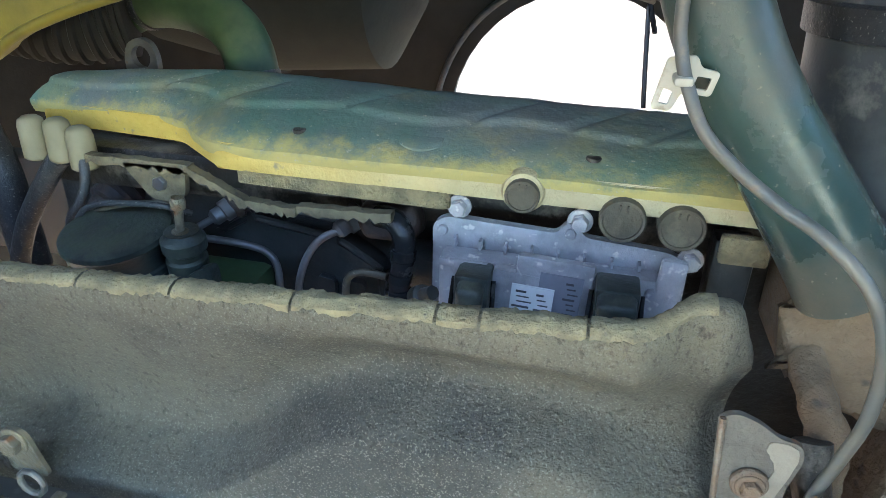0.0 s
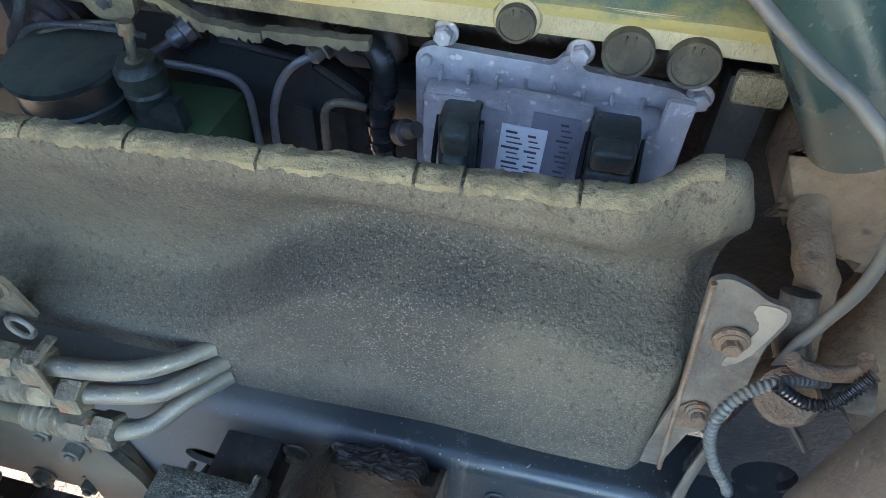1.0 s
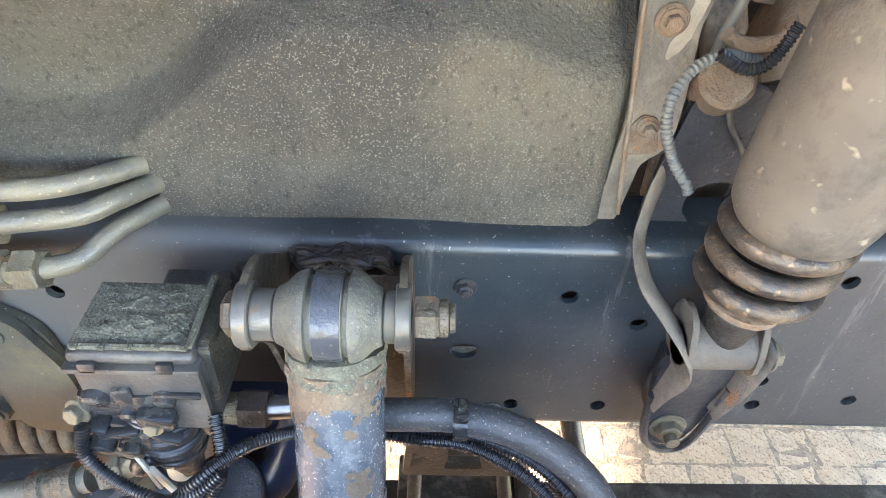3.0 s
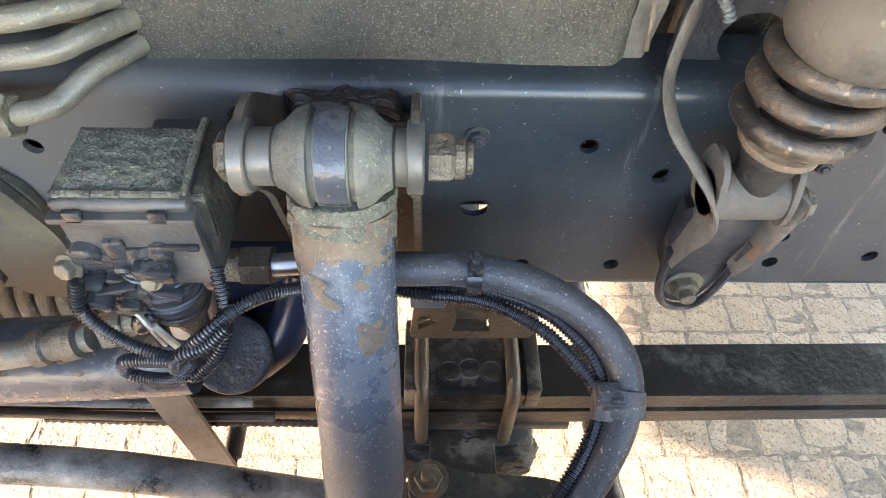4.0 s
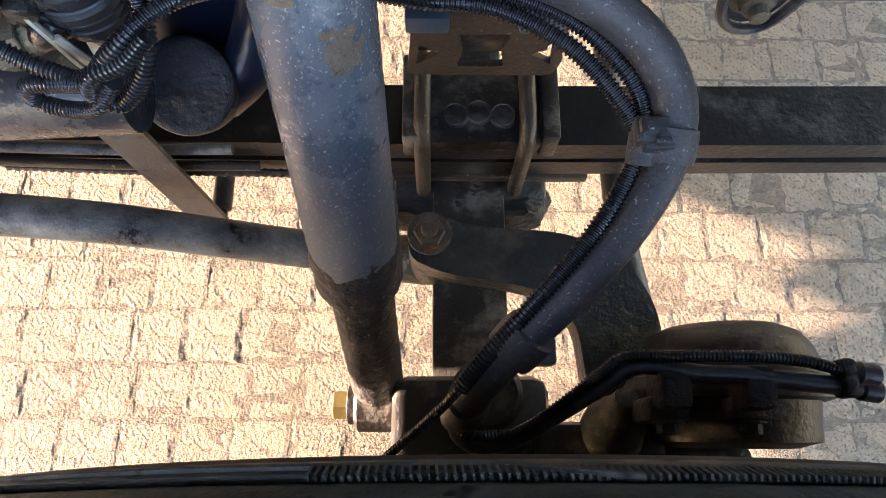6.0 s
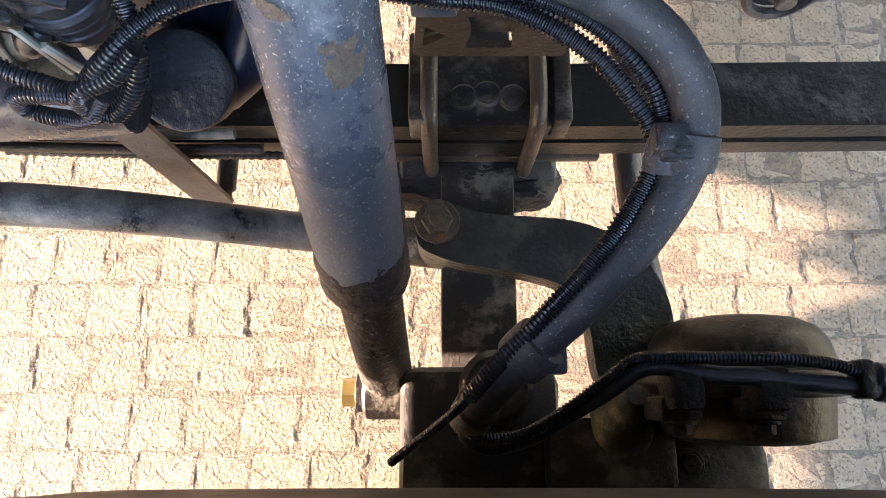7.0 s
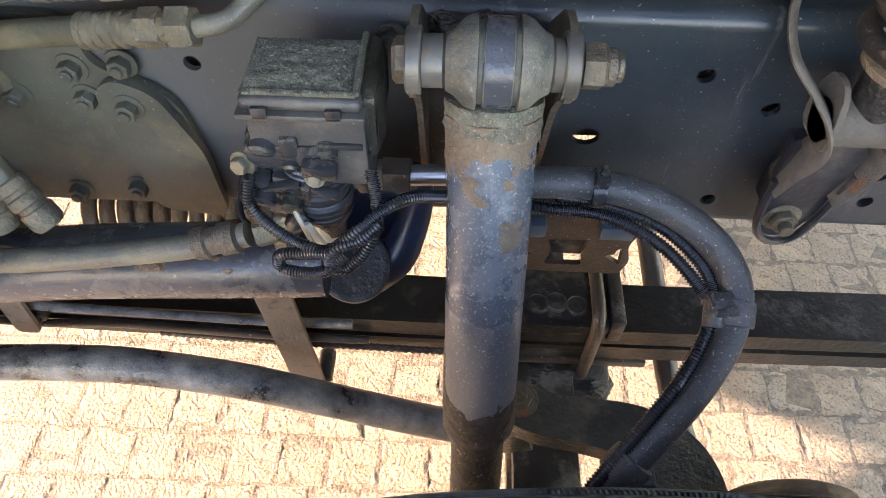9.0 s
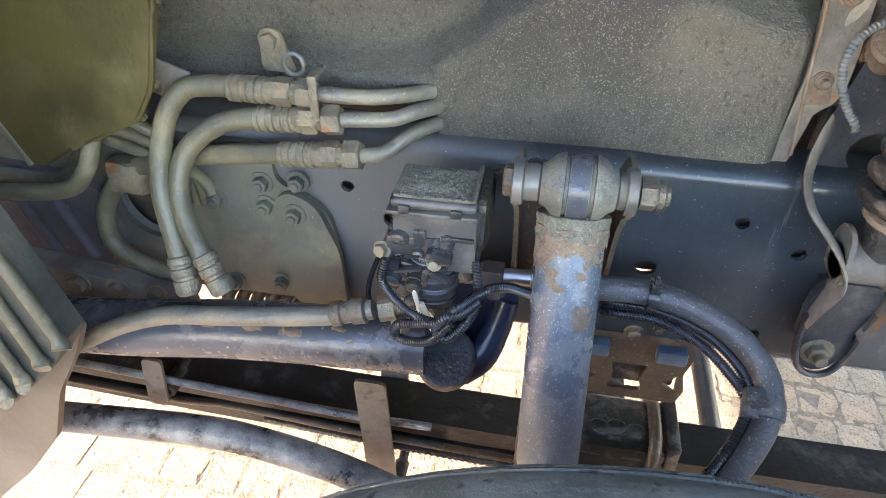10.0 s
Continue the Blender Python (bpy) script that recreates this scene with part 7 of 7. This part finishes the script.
def make_step():
    s = thing("cab_step", (-0.75, 0.45, 0.7), "dusty dark ribbed plastic cab step well", "step")
    bm = bm_new()
    plate(bm, rounded([(-0.545, 1.22), (-0.524, 1.05), (-0.488, 0.906), (-0.518, 0.862), (-0.598, 0.785), (-0.95, 0.60), (-0.95, 1.22)], 0.008), 0.030, at_y(0.432))
    part("well", bm, M_STEP, s)
    for k in range(8):
        bm = bm_new()
        o = 0.034 * k
        top, low = Vector((-0.536 - o, 0.398, 1.10)), Vector((-0.490 - o * 1.06, 0.396, 0.912 - o * 0.98))
        sweep(bm, [top, top.lerp(low, 0.5), low, low + Vector((0.003, -0.004, -0.010))], lambda t: 0.0078 + (0.0035 if t > 0.93 else 0.0), 12, flat=0.8)
        part("rib", bm, M_OLIVE_DUST, s)
    bm = bm_new()
    plate(bm, rounded([(-0.515, 0.875), (-0.538, 0.829), (-0.590, 0.749), (-0.633, 0.649), (-0.712, 0.55), (-0.814, 0.448), (-0.95, 0.38), (-0.95, 0.80), (-0.62, 0.86)], 0.014), 0.012, at_y(0.462))
    part("lower_skirt", bm, M_SKIRT, s, "tan dusty lower skirt")
    return s


make_step()
bm = bm_new()
plate(bm, rounded([(-0.80, 0.82), (-0.62, 0.80), (-0.50, 0.775), (-0.50, 0.74), (-0.80, 0.74)], 0.01), 0.03, at_y(0.64))
mb = tagged(part("front_mount", bm, M_TAN), "brown steel mount bracket with bolts on the rail", "bracket")
for x in (-0.66, -0.60, -0.54):
    bolt(mb, (x, 0.61, 0.785), (0, -1, 0), 0.012, 0.010, M_FITTING)
fb = thing("front_frame_bracket", (-0.72, 0.68, 0.84), "purple-brown dusty frame bracket with raised ribs", "bracket")
bm = bm_new()
plate(bm, rounded([(-0.98, 0.955), (-0.66, 0.930), (-0.615, 0.905), (-0.600, 0.850), (-0.612, 0.800), (-0.66, 0.765), (-0.98, 0.74)], 0.02), 0.014, at_y(0.676))
part("bracket_sheet", bm, M_PURPLE, fb)
for x in (-0.70, -0.76, -0.83):
    bm = bm_new()
    sweep(bm, [(x, 0.662, 0.925), (x + 0.012, 0.658, 0.87), (x + 0.035, 0.662, 0.79)], 0.009, 10)
    part("raised_rib", bm, M_PURPLE, fb)
bm = bm_new()
sweep(bm, [(-0.90, 0.655, 0.935), (-0.72, 0.652, 0.925), (-0.655, 0.652, 0.932), (-0.625, 0.652, 0.962), (-0.615, 0.655, 0.985)], 0.0115, 12, flat=0.6)
part("bent_lip", bm, M_OLIVE_DUST, fb, "pale worn bent lip")
hb = thing("hose_bracket", (-0.35, 0.69, 1.1), "dusty steel hose bracket with bolt and ring", "bracket")
bm = bm_new()
plate(bm, rounded([(-0.370, 1.135), (-0.345, 1.135), (-0.335, 1.10), (-0.330, 1.085), (-0.372, 1.085)], 0.01), 0.004, at_y(0.70))
part("bracket_sheet", bm, M_FITTING, hb)
bolt(hb, (-0.357, 0.696, 1.122), (0, -1, 0), 0.010, 0.008, M_FITTING)
bm = bm_new()
sweep(bm, [(-0.322 + 0.012 * math.cos(radians(a)), 0.672, 1.105 + 0.013 * math.sin(radians(a))) for a in range(0, 361, 30)], 0.0028, 8)
part("ring", bm, M_ZINC, hb)
bm = bm_new()
block(bm, (-0.290, 0.640, 1.082), (0.010, 0.004, 0.050), 0.0015)
block(bm, (-0.290, 0.655, 1.104), (0.010, 0.030, 0.004), 0.0015)
part("hose_strap", bm, M_FITTING, hb)
bm = bm_new()
block(bm, (-0.480, 0.668, 1.074), (0.050, 0.005, 0.045), 0.002, (0, 20, 0))
part("side_tab", bm, M_TAN, hb, "pale tan tab")

sp = []
for k in range(241):
    t = k / 240
    a = 2 * math.pi * 10 * t
    sp.append((-0.56 + 0.26 * t, 0.80 + 0.05 * math.cos(a), 0.575 + 0.05 * math.sin(a)))
bm = bm_new()
sweep(bm, sp, 0.0105, 12, 0.006)
tagged(part("spiral_guard", bm, M_RUST), "brown spiral hose guard behind the rail", "hose guard")

tube_thing("dusty_pipe", [(-0.78, 0.60, 0.93), (-0.68, 0.605, 0.935), (-0.615, 0.61, 0.945), (-0.585, 0.615, 0.975), (-0.575, 0.63, 1.01), (-0.57, 0.66, 1.03)], 0.011, M_HOSE_DUSTY, "dusty grey bent pipe at the rail front", "pipe")
for k in range(3):
    tube_thing("front_hose", [(-0.62 + 0.012 * k, 0.66, 1.035 - 0.018 * k), (-0.56, 0.655, 1.030 - 0.02 * k), (-0.51 + 0.01 * k, 0.66, 1.005 - 0.02 * k), (-0.49 + 0.012 * k, 0.672, 0.955 - 0.01 * k), (-0.485 + 0.012 * k, 0.674, 0.90)], 0.008, M_HOSE_DUSTY, "dusty hose bundle at the rail front", "hose")
bm = bm_new()
block(bm, (-0.56, 0.655, 0.945), (0.05, 0.03, 0.045), 0.006)
bmesh.ops.subdivide_edges(bm, edges=list(bm.edges), cuts=2)
lumpy(bm, 0.005, 40)
tagged(part("hose_manifold", bm, M_FITTING), "dusty brass hose manifold on the rail", "manifold")
for pts in ([(0.085, 1.15, 1.62), (0.10, 1.15, 1.52), (0.135, 1.14, 1.485), (0.150, 1.12, 1.47)], [(0.125, 1.15, 1.62), (0.128, 1.15, 1.53), (0.148, 1.13, 1.48), (0.160, 1.10, 1.44)], [(0.150, 1.15, 1.62), (0.150, 1.14, 1.50), (0.155, 1.12, 1.42), (0.16, 1.10, 1.36)]):
    tube_thing("hanging_wire", pts, 0.0028, M_CABLE, "thin dark wire hanging above the engine", "cable")
bm = bm_new()
block(bm, (0.149, 1.12, 1.474), (0.018, 0.012, 0.012), 0.002, (0, 15, 0))
tagged(part("wire_connector", bm, M_RUST), "small red-brown wire connector", "connector")
bellows = thing("bellows_hose", (-0.68, 1.17, 1.36), "dark ribbed bellows hose at the engine front", "hose")
bellows_line = curve([(-0.80, 1.15, 1.42), (-0.70, 1.16, 1.40), (-0.62, 1.18, 1.39), (-0.56, 1.21, 1.40)], 0.018)
bm = bm_new()
sweep(bm, [tuple(p) for p in bellows_line], 0.040, 24)
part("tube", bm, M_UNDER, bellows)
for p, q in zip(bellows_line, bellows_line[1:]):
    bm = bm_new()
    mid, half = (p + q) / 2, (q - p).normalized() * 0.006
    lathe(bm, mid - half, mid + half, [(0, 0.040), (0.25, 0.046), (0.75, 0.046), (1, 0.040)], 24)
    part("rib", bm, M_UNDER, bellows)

# ---- paving ----
def make_paving():
    L, W = 0.1025, 0.102
    stones = []
    for k in range(5):
        bm = bm_new()
        n = 7
        hx, hy = L / 2 - 0.0016, W / 2 - 0.0014
        edge = [(-hx + 2 * hx * i / n, -hy) for i in range(n)] + [(hx, -hy + 2 * hy * i / n) for i in range(n)] + [(hx - 2 * hx * i / n, hy) for i in range(n)] + [(-hx, hy - 2 * hy * i / n) for i in range(n)]
        rows = []
        for inset, z in ((0.0, -0.012), (0.0003, -0.0022), (0.0016, -0.0006), (0.009, 0.0)):
            row = []
            for i, (x, y) in enumerate(edge):
                wob = noise.noise_vector(Vector((x * 42, y * 42, k * 7.3))) * 0.0052 + noise.noise_vector(Vector((x * 130, y * 130, k * 3.1))) * 0.0044
                row.append(bm.verts.new((x * (1 - inset / hx) + wob.x, y * (1 - inset / hy) + wob.y, z + wob.z * 0.25)))
            rows.append(row)
        for p, q in zip(rows, rows[1:]):
            for i in range(len(p)):
                j = (i + 1) % len(p)
                bm.faces.new((p[i], p[j], q[j], q[i]))
        bm.faces.new(rows[-1])
        me = bpy.data.meshes.new("paver")
        bm.to_mesh(me)
        bm.free()
        me.materials.append(M_PAVER)
        stones.append(me)
    paving = thing("paving", (0, 0.7, 0), "sunlit beige concrete block paving", "pavement", kind="structure")
    rnd = random.Random(5)
    rest = bm_new()
    for i in range(-50, 51):
        for j in range(-9, 24):
            x = (i + (0.5 if j % 2 else 0.0) + 0.16 * math.sin(j * 2.7)) * L
            y = 0.012 + j * W
            m = pose(x + rnd.uniform(-0.0015, 0.0015), y + rnd.uniform(-0.0015, 0.0015), rnd.uniform(-0.0004, 0.0006), rnd.uniform(-0.3, 0.3), rnd.uniform(-0.3, 0.3), rnd.uniform(-1.6, 1.6) + 180 * rnd.randrange(2))
            if -0.95 < x < 1.25 and 0.12 < y < 1.45:
                ob = new("paver", stones[rnd.randrange(5)])
                ob.parent = paving
                ob.matrix_parent_inverse = Matrix.Translation(-Vector(paving.location))
                ob.matrix_basis = m
            else:
                vs = [rest.verts.new(m @ Vector((sx * (L / 2 - 0.0035), sy * (W / 2 - 0.0035), 0))) for sx, sy in ((-1, -1), (1, -1), (1, 1), (-1, 1))]
                vd = [rest.verts.new(v.co + Vector((0, 0, -0.012))) for v in vs]
                rest.faces.new(vs)
                for k in range(4):
                    rest.faces.new((vs[k], vd[k], vd[(k + 1) % 4], vs[(k + 1) % 4]))
    far = part("outer_pavers", rest, M_PAVER, paving, smooth=False)
    tagged(far, kind="stuff")


make_paving()
